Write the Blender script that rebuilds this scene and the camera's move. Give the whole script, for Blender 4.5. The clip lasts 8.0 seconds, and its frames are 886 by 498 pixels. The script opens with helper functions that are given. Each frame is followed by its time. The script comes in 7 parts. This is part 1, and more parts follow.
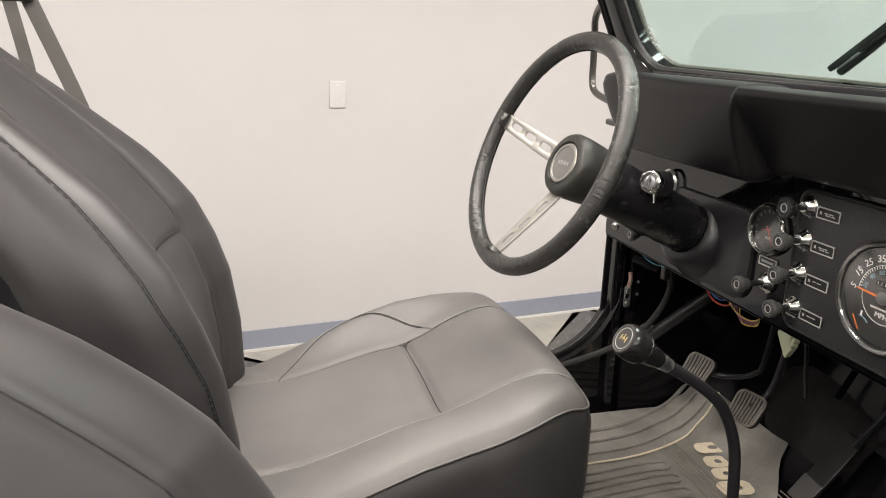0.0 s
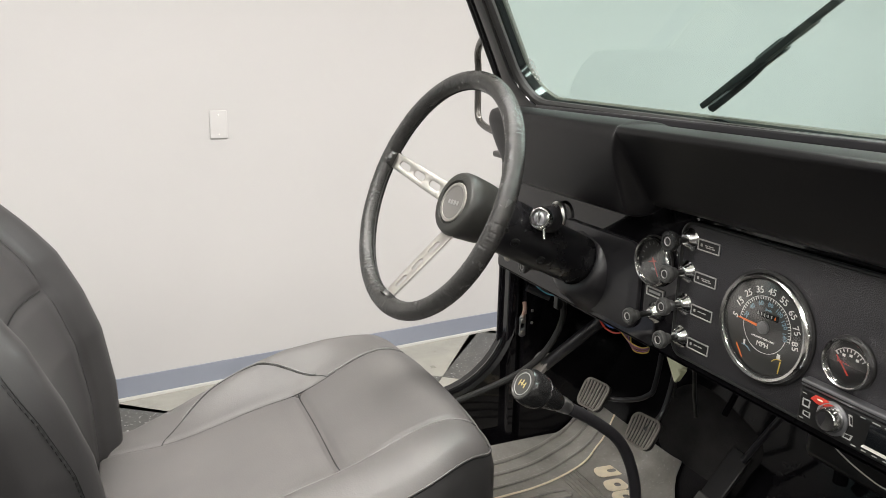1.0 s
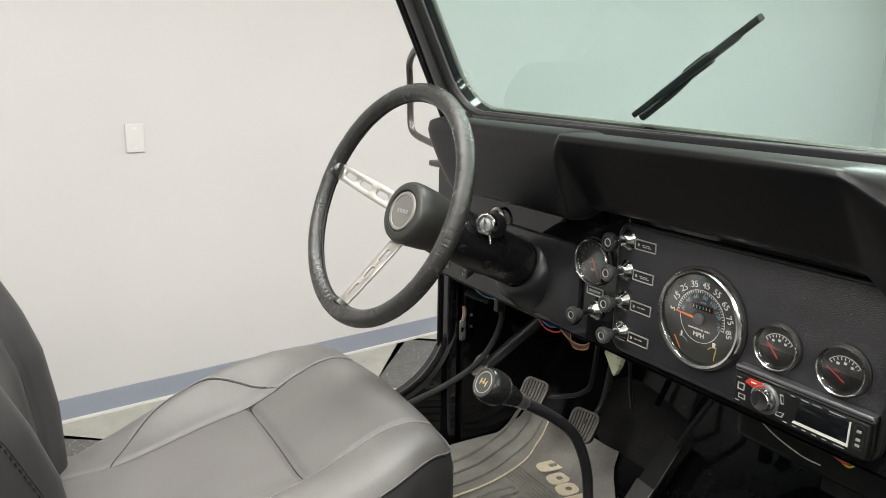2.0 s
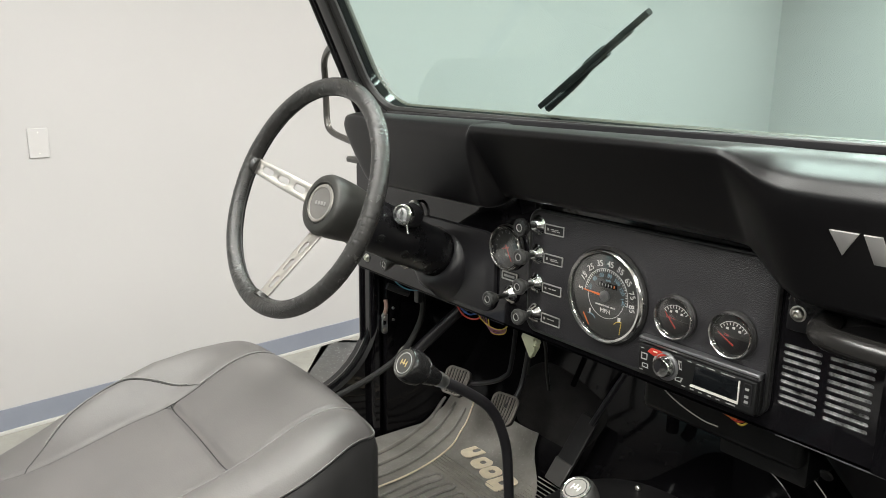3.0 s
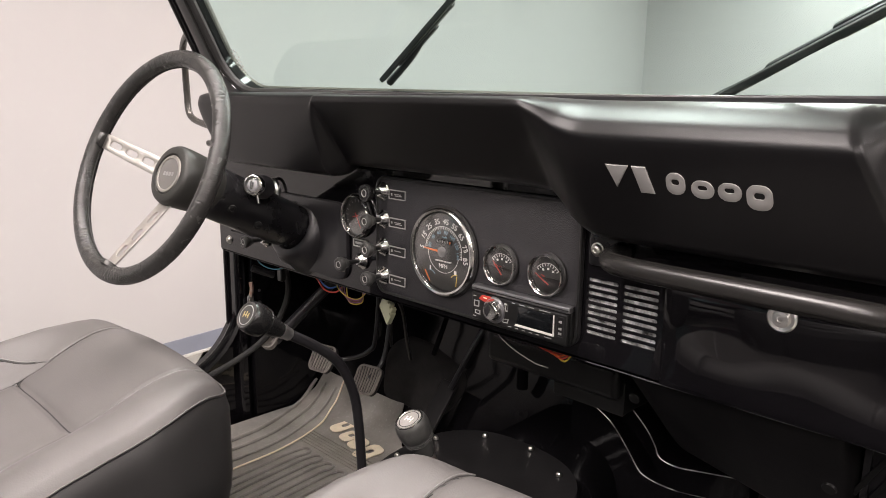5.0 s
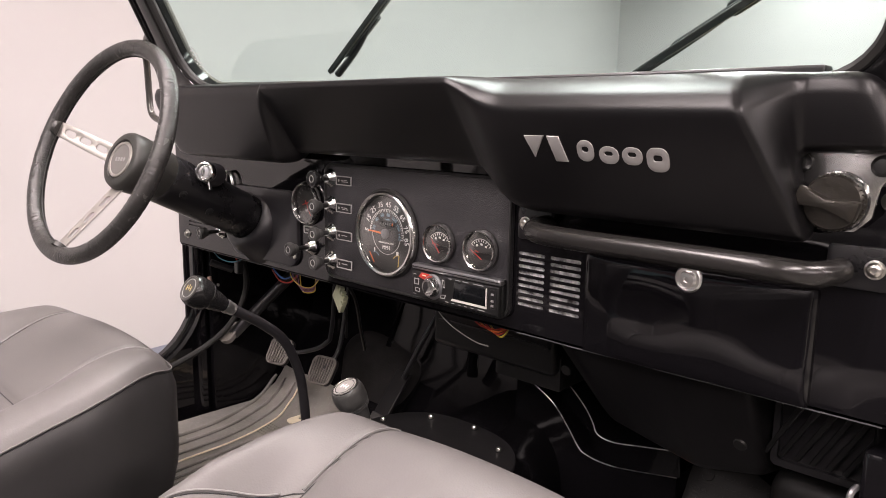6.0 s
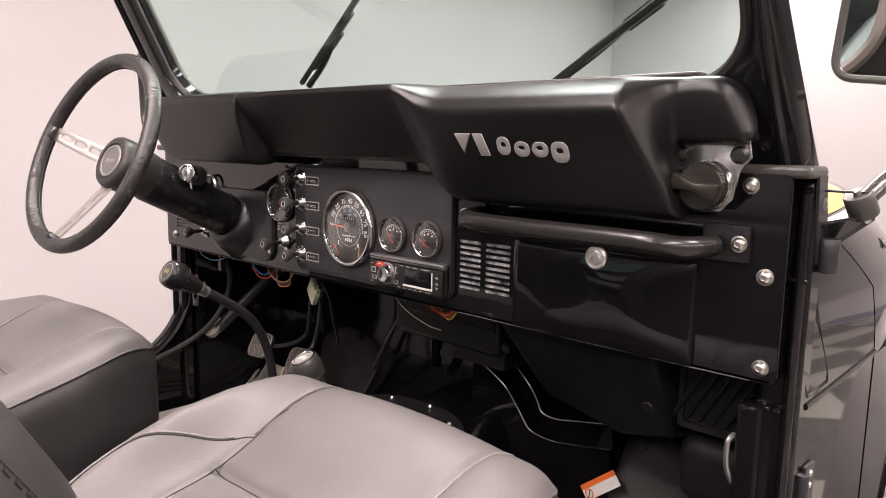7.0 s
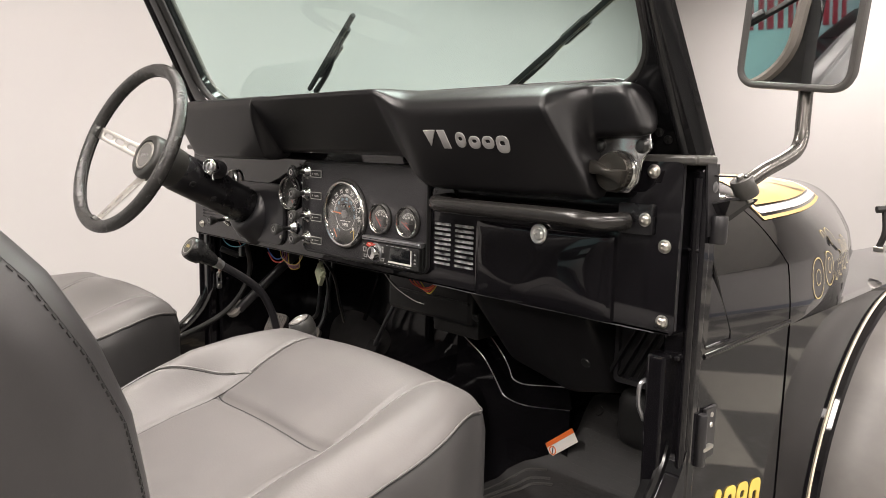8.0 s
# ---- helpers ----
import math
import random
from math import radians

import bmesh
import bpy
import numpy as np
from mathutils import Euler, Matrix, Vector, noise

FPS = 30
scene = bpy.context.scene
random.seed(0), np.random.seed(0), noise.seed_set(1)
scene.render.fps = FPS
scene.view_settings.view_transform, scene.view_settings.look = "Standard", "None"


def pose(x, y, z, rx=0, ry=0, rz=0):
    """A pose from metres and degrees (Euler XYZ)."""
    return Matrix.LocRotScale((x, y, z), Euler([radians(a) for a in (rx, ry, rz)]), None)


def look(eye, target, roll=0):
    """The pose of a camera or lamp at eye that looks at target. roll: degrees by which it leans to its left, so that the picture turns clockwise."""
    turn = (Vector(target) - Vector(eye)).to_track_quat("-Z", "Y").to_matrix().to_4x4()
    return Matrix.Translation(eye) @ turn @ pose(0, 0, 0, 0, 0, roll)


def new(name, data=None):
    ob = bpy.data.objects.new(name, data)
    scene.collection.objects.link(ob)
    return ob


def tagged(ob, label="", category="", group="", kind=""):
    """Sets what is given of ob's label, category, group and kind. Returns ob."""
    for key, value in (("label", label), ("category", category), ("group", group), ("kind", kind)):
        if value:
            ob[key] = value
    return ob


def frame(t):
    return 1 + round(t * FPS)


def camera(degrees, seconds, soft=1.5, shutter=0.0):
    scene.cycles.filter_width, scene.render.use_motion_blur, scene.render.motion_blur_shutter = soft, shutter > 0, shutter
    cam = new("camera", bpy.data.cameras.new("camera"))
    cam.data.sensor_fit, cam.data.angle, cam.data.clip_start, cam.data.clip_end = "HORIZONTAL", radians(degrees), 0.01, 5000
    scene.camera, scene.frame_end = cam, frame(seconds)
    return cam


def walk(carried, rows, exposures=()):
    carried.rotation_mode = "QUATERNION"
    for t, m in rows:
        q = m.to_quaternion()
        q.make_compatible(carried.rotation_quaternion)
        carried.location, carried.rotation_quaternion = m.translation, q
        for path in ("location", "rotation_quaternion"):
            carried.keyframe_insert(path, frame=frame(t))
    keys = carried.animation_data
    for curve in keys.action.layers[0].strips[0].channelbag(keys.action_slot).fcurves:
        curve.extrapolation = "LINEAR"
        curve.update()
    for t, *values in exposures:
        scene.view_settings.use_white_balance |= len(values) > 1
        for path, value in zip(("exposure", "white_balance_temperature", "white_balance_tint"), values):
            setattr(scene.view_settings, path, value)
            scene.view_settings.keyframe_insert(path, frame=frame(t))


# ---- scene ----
cam = camera(62.8, 8.0, soft=0.65)
PATH = [
    (0, (0.692, -0.773, 1.435), (-1.164, -0.267, 0.887), 1.7),
    (0.5, (0.672, -0.751, 1.447), (-1.145, -0.094, 0.933), 1.5),
    (1, (0.654, -0.757, 1.463), (-1.12, 0.026, 0.974), 1.3),
    (1.5, (0.651, -0.793, 1.468), (-1.075, 0.099, 0.996), 1.2),
    (3, (0.696, -0.836, 1.45), (-0.863, 0.335, 1.005), 0.7),
    (3.5, (0.717, -0.835, 1.434), (-0.785, 0.41, 0.993), 0.6),
    (4, (0.748, -0.831, 1.419), (-0.703, 0.475, 0.983), 0.6),
    (4.5, (0.782, -0.829, 1.407), (-0.628, 0.524, 0.979), 0.6),
    (6, (0.904, -0.819, 1.329), (-0.451, 0.611, 0.982), 0.9),
    (6.5, (0.969, -0.828, 1.312), (-0.388, 0.608, 0.996), 1.0),
    (7, (1.062, -0.857, 1.302), (-0.307, 0.572, 1.01), 1.0),
    (7.5, (1.17, -0.901, 1.291), (-0.222, 0.508, 1.017), 1.2),
    (8, (1.282, -0.926, 1.28), (-0.158, 0.437, 1.012), 1.3),
]
EXPOSURES = [(0, 0.0, 6850, 12), (1.0, 0.0, 6550, 8), (1.5, 0.0, 6500, 6), (3, 0.0, 6500, 5), (4.0, 0.0, 6520, 8), (4.5, 0.0, 6720, 13), (6, 0.10, 6900, 24), (7, 0.11, 7000, 26), (7.5, 0.10, 6850, 17), (8, 0.06, 6900, 14)]
walk(cam, [(t, look(eye, target, roll)) for t, eye, target, roll in PATH], EXPOSURES)

# ---- light of the room ----
world = bpy.data.worlds.new("world")
scene.world = world
world.use_nodes = True
world.node_tree.nodes["Background"].inputs[0].default_value = (0.9, 0.93, 1.0, 1)
world.node_tree.nodes["Background"].inputs[1].default_value = 0.05

ROOM = Matrix.Translation((-2.70, 0, 0)) @ Matrix.Rotation(radians(6.8), 4, "Z")
CEILING = 3.3
LAMP_SPOTS = [(u, v) for u in (2.2, 4.9, 8.0) for v in (-4.8, -2.2, 0.4 if u > 3 else 0.0, 2.9, 5.3 if u < 5 else 4.5) if (u, v) != (4.9, 5.3)]
LAMP_W, LAMP_L, LAMP_POWER = 0.6, 1.6, 90.0


# ---- materials ----
def mat(name, base, rough=0.5, metal=0.0, spec=0.5, vary=0.12, scale=9.0, bump=0.0, bump_scale=60.0,
        rough_vary=0.08, coat=0.0, second=None, speck=0.0, speck_scale=400.0, coat_rough=0.05):
    m = bpy.data.materials.new(name)
    m.use_nodes = True
    nt = m.node_tree
    b = nt.nodes["Principled BSDF"]
    b.inputs["Metallic"].default_value = metal
    b.inputs["Specular IOR Level"].default_value = spec
    b.inputs["Coat Weight"].default_value = coat
    b.inputs["Coat Roughness"].default_value = coat_rough
    tc = nt.nodes.new("ShaderNodeTexCoord")
    n1 = nt.nodes.new("ShaderNodeTexNoise")
    n1.inputs["Scale"].default_value = scale
    n1.inputs["Detail"].default_value = 6.0
    n1.inputs["Roughness"].default_value = 0.6
    nt.links.new(tc.outputs["Object"], n1.inputs["Vector"])
    ramp = nt.nodes.new("ShaderNodeValToRGB")
    lo = [max(0.0, c * (1 - vary)) for c in base]
    hi = [min(1.0, c * (1 + vary)) for c in (second or base)]
    ramp.color_ramp.elements[0].position, ramp.color_ramp.elements[1].position = 0.3, 0.7
    ramp.color_ramp.elements[0].color, ramp.color_ramp.elements[1].color = (*lo, 1), (*hi, 1)
    nt.links.new(n1.outputs["Fac"], ramp.inputs["Fac"])
    colour = ramp.outputs["Color"]
    n2 = nt.nodes.new("ShaderNodeTexNoise")
    n2.inputs["Scale"].default_value = bump_scale
    n2.inputs["Detail"].default_value = 4.0
    nt.links.new(tc.outputs["Object"], n2.inputs["Vector"])
    if speck > 0:
        n3 = nt.nodes.new("ShaderNodeTexNoise")
        n3.inputs["Scale"].default_value = speck_scale
        nt.links.new(tc.outputs["Object"], n3.inputs["Vector"])
        r3 = nt.nodes.new("ShaderNodeValToRGB")
        r3.color_ramp.elements[0].position, r3.color_ramp.elements[1].position = 0.62, 0.68
        r3.color_ramp.elements[0].color, r3.color_ramp.elements[1].color = (0, 0, 0, 1), (speck, speck, speck, 1)
        nt.links.new(n3.outputs["Fac"], r3.inputs["Fac"])
        mix = nt.nodes.new("ShaderNodeMixRGB")
        mix.blend_type = "ADD"
        mix.inputs[0].default_value = 1.0
        nt.links.new(colour, mix.inputs[1])
        nt.links.new(r3.outputs["Color"], mix.inputs[2])
        colour = mix.outputs["Color"]
    nt.links.new(colour, b.inputs["Base Color"])
    mr = nt.nodes.new("ShaderNodeMapRange")
    mr.inputs["To Min"].default_value, mr.inputs["To Max"].default_value = max(0.02, rough - rough_vary), min(1.0, rough + rough_vary)
    nt.links.new(n1.outputs["Fac"], mr.inputs["Value"])
    nt.links.new(mr.outputs["Result"], b.inputs["Roughness"])
    if bump > 0:
        bp = nt.nodes.new("ShaderNodeBump")
        bp.inputs["Strength"].default_value = bump
        bp.inputs["Distance"].default_value = 0.002
        nt.links.new(n2.outputs["Fac"], bp.inputs["Height"])
        nt.links.new(bp.outputs["Normal"], b.inputs["Normal"])
    return m


def grain(m, scale, strength, distance=0.001, kind="VORONOI"):
    """A leather-like cell relief on a material."""
    nt = m.node_tree
    b = nt.nodes["Principled BSDF"]
    tc = nt.nodes.new("ShaderNodeTexCoord")
    v = nt.nodes.new("ShaderNodeTexVoronoi" if kind == "VORONOI" else "ShaderNodeTexNoise")
    v.inputs["Scale"].default_value = scale
    nt.links.new(tc.outputs["Object"], v.inputs["Vector"])
    bp = nt.nodes.new("ShaderNodeBump")
    bp.inputs["Strength"].default_value = strength
    bp.inputs["Distance"].default_value = distance
    nt.links.new(v.outputs[0], bp.inputs["Height"])
    old = b.inputs["Normal"].links
    if old:
        nt.links.new(old[0].from_socket, bp.inputs["Normal"])
    nt.links.new(bp.outputs["Normal"], b.inputs["Normal"])
    return m


def glow(name, colour, strength):
    m = bpy.data.materials.new(name)
    m.use_nodes = True
    b = m.node_tree.nodes["Principled BSDF"]
    b.inputs["Base Color"].default_value = (*colour, 1)
    b.inputs["Emission Color"].default_value = (*colour, 1)
    b.inputs["Emission Strength"].default_value = strength
    return m


def pane(name, tint, gloss_rough=0.0, least=0.03):
    m = bpy.data.materials.new(name)
    m.use_nodes = True
    nt = m.node_tree
    nt.nodes.remove(nt.nodes["Principled BSDF"])
    out = nt.nodes["Material Output"]
    tr = nt.nodes.new("ShaderNodeBsdfTransparent")
    tr.inputs["Color"].default_value = (*tint, 1)
    gl = nt.nodes.new("ShaderNodeBsdfGlossy")
    gl.inputs["Roughness"].default_value = gloss_rough
    lw = nt.nodes.new("ShaderNodeLayerWeight")
    lw.inputs["Blend"].default_value = 0.5
    pw = nt.nodes.new("ShaderNodeMath")
    pw.operation = "POWER"
    pw.inputs[1].default_value = 4.0
    nt.links.new(lw.outputs["Facing"], pw.inputs[0])
    fr = nt.nodes.new("ShaderNodeMapRange")
    fr.inputs["To Min"].default_value, fr.inputs["To Max"].default_value = least, 0.8
    nt.links.new(pw.outputs[0], fr.inputs["Value"])
    mix = nt.nodes.new("ShaderNodeMixShader")
    nt.links.new(fr.outputs[0], mix.inputs[0])
    nt.links.new(tr.outputs[0], mix.inputs[1])
    nt.links.new(gl.outputs[0], mix.inputs[2])
    nt.links.new(mix.outputs[0], out.inputs["Surface"])
    return m


WALL = mat("wall_paint", (0.430, 0.419, 0.415), 0.75, spec=0.25, vary=0.02, scale=1.2, bump=0.03, bump_scale=180)
# For walls out of view, kept dark so glossy black parts reflect less.
GREYWALL = mat("unseen_wall_grey", (0.20, 0.197, 0.194), 0.6, vary=0.04, scale=1.2)
BLUEWALL = mat("blue_wall_paint", (0.22, 0.35, 0.37), 0.55, vary=0.03, scale=1.2)
CEIL = mat("ceiling_paint", (0.84, 0.825, 0.80), 0.85, vary=0.05, scale=3)
BASEB = mat("baseboard_vinyl", (0.20, 0.215, 0.26), 0.45, vary=0.06, scale=3)
TOE = mat("baseboard_toe", (0.46, 0.45, 0.43), 0.5, vary=0.05)
TILE_L = mat("tile_light", (0.27, 0.262, 0.232), 0.30, vary=0.14, scale=10, speck=0.03, speck_scale=120, bump=0.03)
TILE_D = mat("tile_dark", (0.066, 0.065, 0.060), 0.34, vary=0.40, scale=14, speck=0.34, speck_scale=75, bump=0.03)
GROUT = mat("tile_joint", (0.16, 0.155, 0.14), 0.7)
PAINT = mat("black_body_paint", (0.0054, 0.0050, 0.0060), 0.045, spec=0.5, vary=0.15, scale=4, bump=0.02, bump_scale=9, rough_vary=0.02)
GASKET = mat("weathered_gasket_rubber", (0.075, 0.062, 0.052), 0.45, vary=0.2, scale=20)
DULLBLACK = mat("dull_black_car_paint", (0.006, 0.006, 0.0065), 0.30, spec=0.14, vary=0.15, scale=4)
PAINT_IN = mat("black_inner_paint", (0.0046, 0.0043, 0.0050), 0.10, spec=0.22, vary=0.25, scale=12, bump=0.4, bump_scale=22, rough_vary=0.04)
TUB = mat("black_tub_paint", (0.0042, 0.0039, 0.0046), 0.10, spec=0.16, vary=0.25, scale=12, bump=0.16, bump_scale=16, rough_vary=0.04)
SATIN = mat("black_satin_paint", (0.018, 0.0172, 0.0190), 0.36, spec=0.5, vary=0.15, scale=20, bump=0.05, bump_scale=300)
PAD = grain(mat("black_dash_vinyl", (0.0040, 0.0037, 0.0042), 0.35, spec=0.33, vary=0.12, scale=6, rough_vary=0.04, bump=0.05, bump_scale=45), 640, 0.10, 0.0006)
BEZEL = mat("plated_bezel", (0.66, 0.65, 0.635), 0.20, metal=1.0, vary=0.03, rough_vary=0.02)
PEDALRUB = mat("worn_pedal_rubber", (0.17, 0.155, 0.140), 0.55, spec=0.4, vary=0.30, scale=40)
KNOBFACE = mat("grey_knob_face", (0.26, 0.25, 0.235), 0.35, vary=0.15, scale=90)
COLUMN = mat("column_paint", (0.0085, 0.0082, 0.0092), 0.28, spec=0.5, vary=0.15, scale=20, bump=0.05, bump_scale=300)
COVER = mat("cover_plate_paint", (0.010, 0.0096, 0.0100), 0.42, spec=0.25, vary=0.3, scale=16, bump=0.1, bump_scale=120)
ARMGREY = mat("dark_metal_tube", (0.10, 0.095, 0.088), 0.24, metal=0.7, vary=0.12, scale=30)
RIMGREY = mat("grey_rim_plastic", (0.075, 0.071, 0.068), 0.40, vary=0.1, scale=20)
PLATEEDGE = mat("label_edge", (0.42, 0.41, 0.39), 0.40, metal=0.3, vary=0.08, scale=90)
PIN = mat("rusty_pin", (0.55, 0.50, 0.44), 0.45, metal=0.3, vary=0.3, scale=60, second=(0.24, 0.10, 0.07))
POLISHED = mat("polished_chrome", (0.74, 0.74, 0.73), 0.14, metal=1.0, vary=0.03, rough_vary=0.02)
PANEL = grain(mat("black_grained_panel", (0.025, 0.0238, 0.0262), 0.34, spec=0.5, vary=0.15, scale=30), 620, 0.62, 0.0010)
VINYL = grain(mat("seat_vinyl", (0.109, 0.1025, 0.0995), 0.52, spec=0.55, vary=0.14, scale=7, rough_vary=0.07, bump=0.20, bump_scale=12), 420, 0.16, 0.0007)
# Darker seat vinyl: the upright backrest's shade is put into its colour.
VINYL_BACK_SHADE = grain(mat("seat_vinyl_back_shade", (0.030, 0.0286, 0.0292), 0.42, spec=0.38, vary=0.12, scale=7, rough_vary=0.05, bump=0.14, bump_scale=10), 500, 0.06, 0.0006)
# Darker copy of the vinyl, painting shade on the cushion's upright sides.
VINYL_FLANK_SHADE = grain(mat("seat_vinyl_flank_shade", (0.040, 0.0385, 0.0385), 0.42, spec=0.5, vary=0.14, scale=7, rough_vary=0.05, bump=0.16, bump_scale=10), 500, 0.08, 0.0006)
WELT = mat("seat_welt_vinyl", (0.155, 0.150, 0.146), 0.38, spec=0.6, vary=0.15, scale=30)
THREAD = mat("seat_piping", (0.008, 0.008, 0.008), 0.6)
LEATHER = grain(mat("wheel_leather", (0.026, 0.0252, 0.0240), 0.25, spec=0.62, vary=0.25, scale=60, rough_vary=0.08, bump=0.22, bump_scale=380), 700, 0.50, 0.0007)
HUBVINYL = grain(mat("hub_vinyl", (0.027, 0.0265, 0.024), 0.42, vary=0.15, scale=25), 600, 0.25, 0.0006)
CHROME = mat("chrome", (0.66, 0.66, 0.65), 0.19, metal=1.0, vary=0.04, rough_vary=0.04)
STEEL = mat("brushed_steel", (0.46, 0.44, 0.41), 0.52, metal=1.0, vary=0.05, scale=40)
BOLT = mat("stainless_bolt", (0.60, 0.58, 0.54), 0.30, metal=1.0, vary=0.10, scale=80)
PLENUM = mat("mottled_bare_metal", (0.20, 0.195, 0.185), 0.45, metal=0.3, vary=0.9, scale=70, second=(0.62, 0.61, 0.58))
BADGE = mat("silver_badge", (0.42, 0.41, 0.40), 0.42, metal=0.6, vary=0.05)
ALU = mat("grey_aluminium", (0.36, 0.36, 0.37), 0.36, metal=0.9, vary=0.08)
RUBBER = mat("black_rubber", (0.014, 0.0135, 0.013), 0.55, spec=0.35, vary=0.2, scale=30, bump=0.15, bump_scale=160)
# Driver's mat: lighter copy of the mat rubber, standing in for footwell light.
MATRUB_D = mat("lit_mat_rubber", (0.235, 0.221, 0.203), 0.40, spec=0.55, vary=0.25, scale=12, bump=0.3, bump_scale=200, speck=0.05, speck_scale=160)
MATRUB = mat("floor_mat_rubber", (0.017, 0.0163, 0.0163), 0.48, spec=0.32, vary=0.22, scale=14, bump=0.3, bump_scale=220)
MATRIB = mat("floor_mat_rib", (0.045, 0.043, 0.041), 0.36, spec=0.45, vary=0.15, scale=18)
CARPET = mat("dull_black_carpet", (0.024, 0.0228, 0.0228), 0.95, spec=0.12, vary=0.25, scale=30, bump=0.5, bump_scale=300)
FRAMEP = mat("black_frame_paint", (0.006, 0.006, 0.0065), 0.10, spec=0.45, vary=0.2, scale=8, rough_vary=0.04)
DUCT = mat("fibre_duct_black", (0.0085, 0.0080, 0.0088), 0.52, spec=0.35, vary=0.25, scale=20, bump=0.15, bump_scale=60)
PAN = mat("dull_undercoat", (0.007, 0.007, 0.007), 0.55, spec=0.25, vary=0.3, scale=14, bump=0.3, bump_scale=60)
TUBE = mat("satin_tube_paint", (0.020, 0.0188, 0.018), 0.24, metal=0.1, spec=0.5, vary=0.06, scale=12, rough_vary=0.03)
CAST = mat("worn_cast_metal", (0.13, 0.118, 0.098), 0.34, metal=0.8, vary=0.6, scale=110, bump=0.3, bump_scale=160, second=(0.035, 0.032, 0.029))
WORN = mat("worn_grey_plastic", (0.045, 0.043, 0.040), 0.36, vary=0.25, scale=40, bump=0.1, bump_scale=90)
# Uneven bright metal, so the glint painted along an edge looks broken.
EDGEGLINT = mat("painted_edge_glint", (0.05, 0.05, 0.05), 0.3, metal=0.9, vary=0.9, scale=26, second=(0.85, 0.84, 0.82))
BRIGHT = mat("bright_plated_metal", (0.80, 0.79, 0.77), 0.33, metal=1.0, vary=0.02, rough_vary=0.01)
CREAM = mat("cream_print", (0.80, 0.70, 0.54), 0.5, vary=0.08, scale=60)
PLASTIC = mat("black_plastic", (0.010, 0.010, 0.010), 0.34, vary=0.15, scale=40)
KNOB_G = mat("grey_knob_plastic", (0.05, 0.05, 0.048), 0.36, vary=0.3, scale=60, bump=0.3, bump_scale=120)
KNOB = mat("knob_plastic", (0.012, 0.012, 0.012), 0.25, spec=0.55, vary=0.3, scale=60, bump=0.2, bump_scale=120)
DIAL = mat("dial_black", (0.036, 0.036, 0.0345), 0.5, vary=0.1)
WHITE = mat("white_print", (0.78, 0.77, 0.74), 0.5, vary=0.02)
BLUEPR = mat("blue_print", (0.20, 0.33, 0.40), 0.5, vary=0.02)
ORANGE = mat("orange_needle", (0.85, 0.19, 0.03), 0.45, vary=0.03)
RED = mat("red_plastic", (0.50, 0.045, 0.03), 0.4, vary=0.05)
DARKRED = mat("dark_red_lettering", (0.20, 0.025, 0.04), 0.5, vary=0.05)
GREYPR = mat("grey_print", (0.30, 0.30, 0.29), 0.5, vary=0.05)
SCREEN = mat("radio_display", (0.006, 0.007, 0.008), 0.12, vary=0.05)
PLATEW = mat("wall_plate_white", (0.47, 0.459, 0.454), 0.4, vary=0.02)
WHITEPL = mat("white_plastic", (0.66, 0.64, 0.60), 0.4, vary=0.03)
CONN = mat("connector_plastic", (0.62, 0.64, 0.44), 0.45, vary=0.06)
GOLD = mat("gold_decal", (0.40, 0.275, 0.10), 0.45, spec=0.3, vary=0.14, scale=9)
BROWN = mat("brown_decal", (0.15, 0.10, 0.045), 0.34, vary=0.15)
PALEGOLD = mat("pale_gold_decal", (0.46, 0.36, 0.15), 0.40, vary=0.08)
YELLOW = mat("yellow_decal", (0.70, 0.50, 0.10), 0.35, vary=0.05)
FLARE = mat("flare_plastic", (0.14, 0.132, 0.125), 0.45, vary=0.12, scale=12)
TYRE = mat("tyre_rubber", (0.018, 0.018, 0.018), 0.7, vary=0.2, bump=0.2)
MIRROR = mat("mirror_glass", (0.82, 0.84, 0.84), 0.02, metal=1.0, vary=0.01, rough_vary=0.0)
GLASS = pane("windscreen_glass", (0.868, 0.985, 0.965))
DIALGLASS = pane("dial_glass", (0.90, 0.90, 0.89), 0.13, 0.19)
WIRES = {n: mat(n + "_wire", c, 0.4, vary=0.05) for n, c in (
    ("red", (0.55, 0.05, 0.03)), ("blue", (0.05, 0.14, 0.45)), ("yellow", (0.6, 0.45, 0.06)), ("purple", (0.22, 0.08, 0.22)),
    ("orange", (0.75, 0.2, 0.04)), ("brown", (0.16, 0.08, 0.04)), ("black", (0.012, 0.012, 0.012)), ("teal", (0.05, 0.22, 0.30)), ("grey", (0.40, 0.39, 0.37)))}
STICK_W = mat("sticker_paper", (0.74, 0.72, 0.68), 0.5, vary=0.03)
STICK_O = mat("sticker_orange", (0.78, 0.16, 0.03), 0.5, vary=0.04)
LAMP = glow("lamp_diffuser", (1.0, 0.970, 0.945), 4.0)


# ---- mesh helpers ----
BASE = {}


def thing(name, base, label, category, group="", kind=""):
    ob = new(name)
    ob.location = base
    ob.empty_display_size = 0.05
    BASE[ob] = Vector(base)
    return tagged(ob, label, category, group, kind)


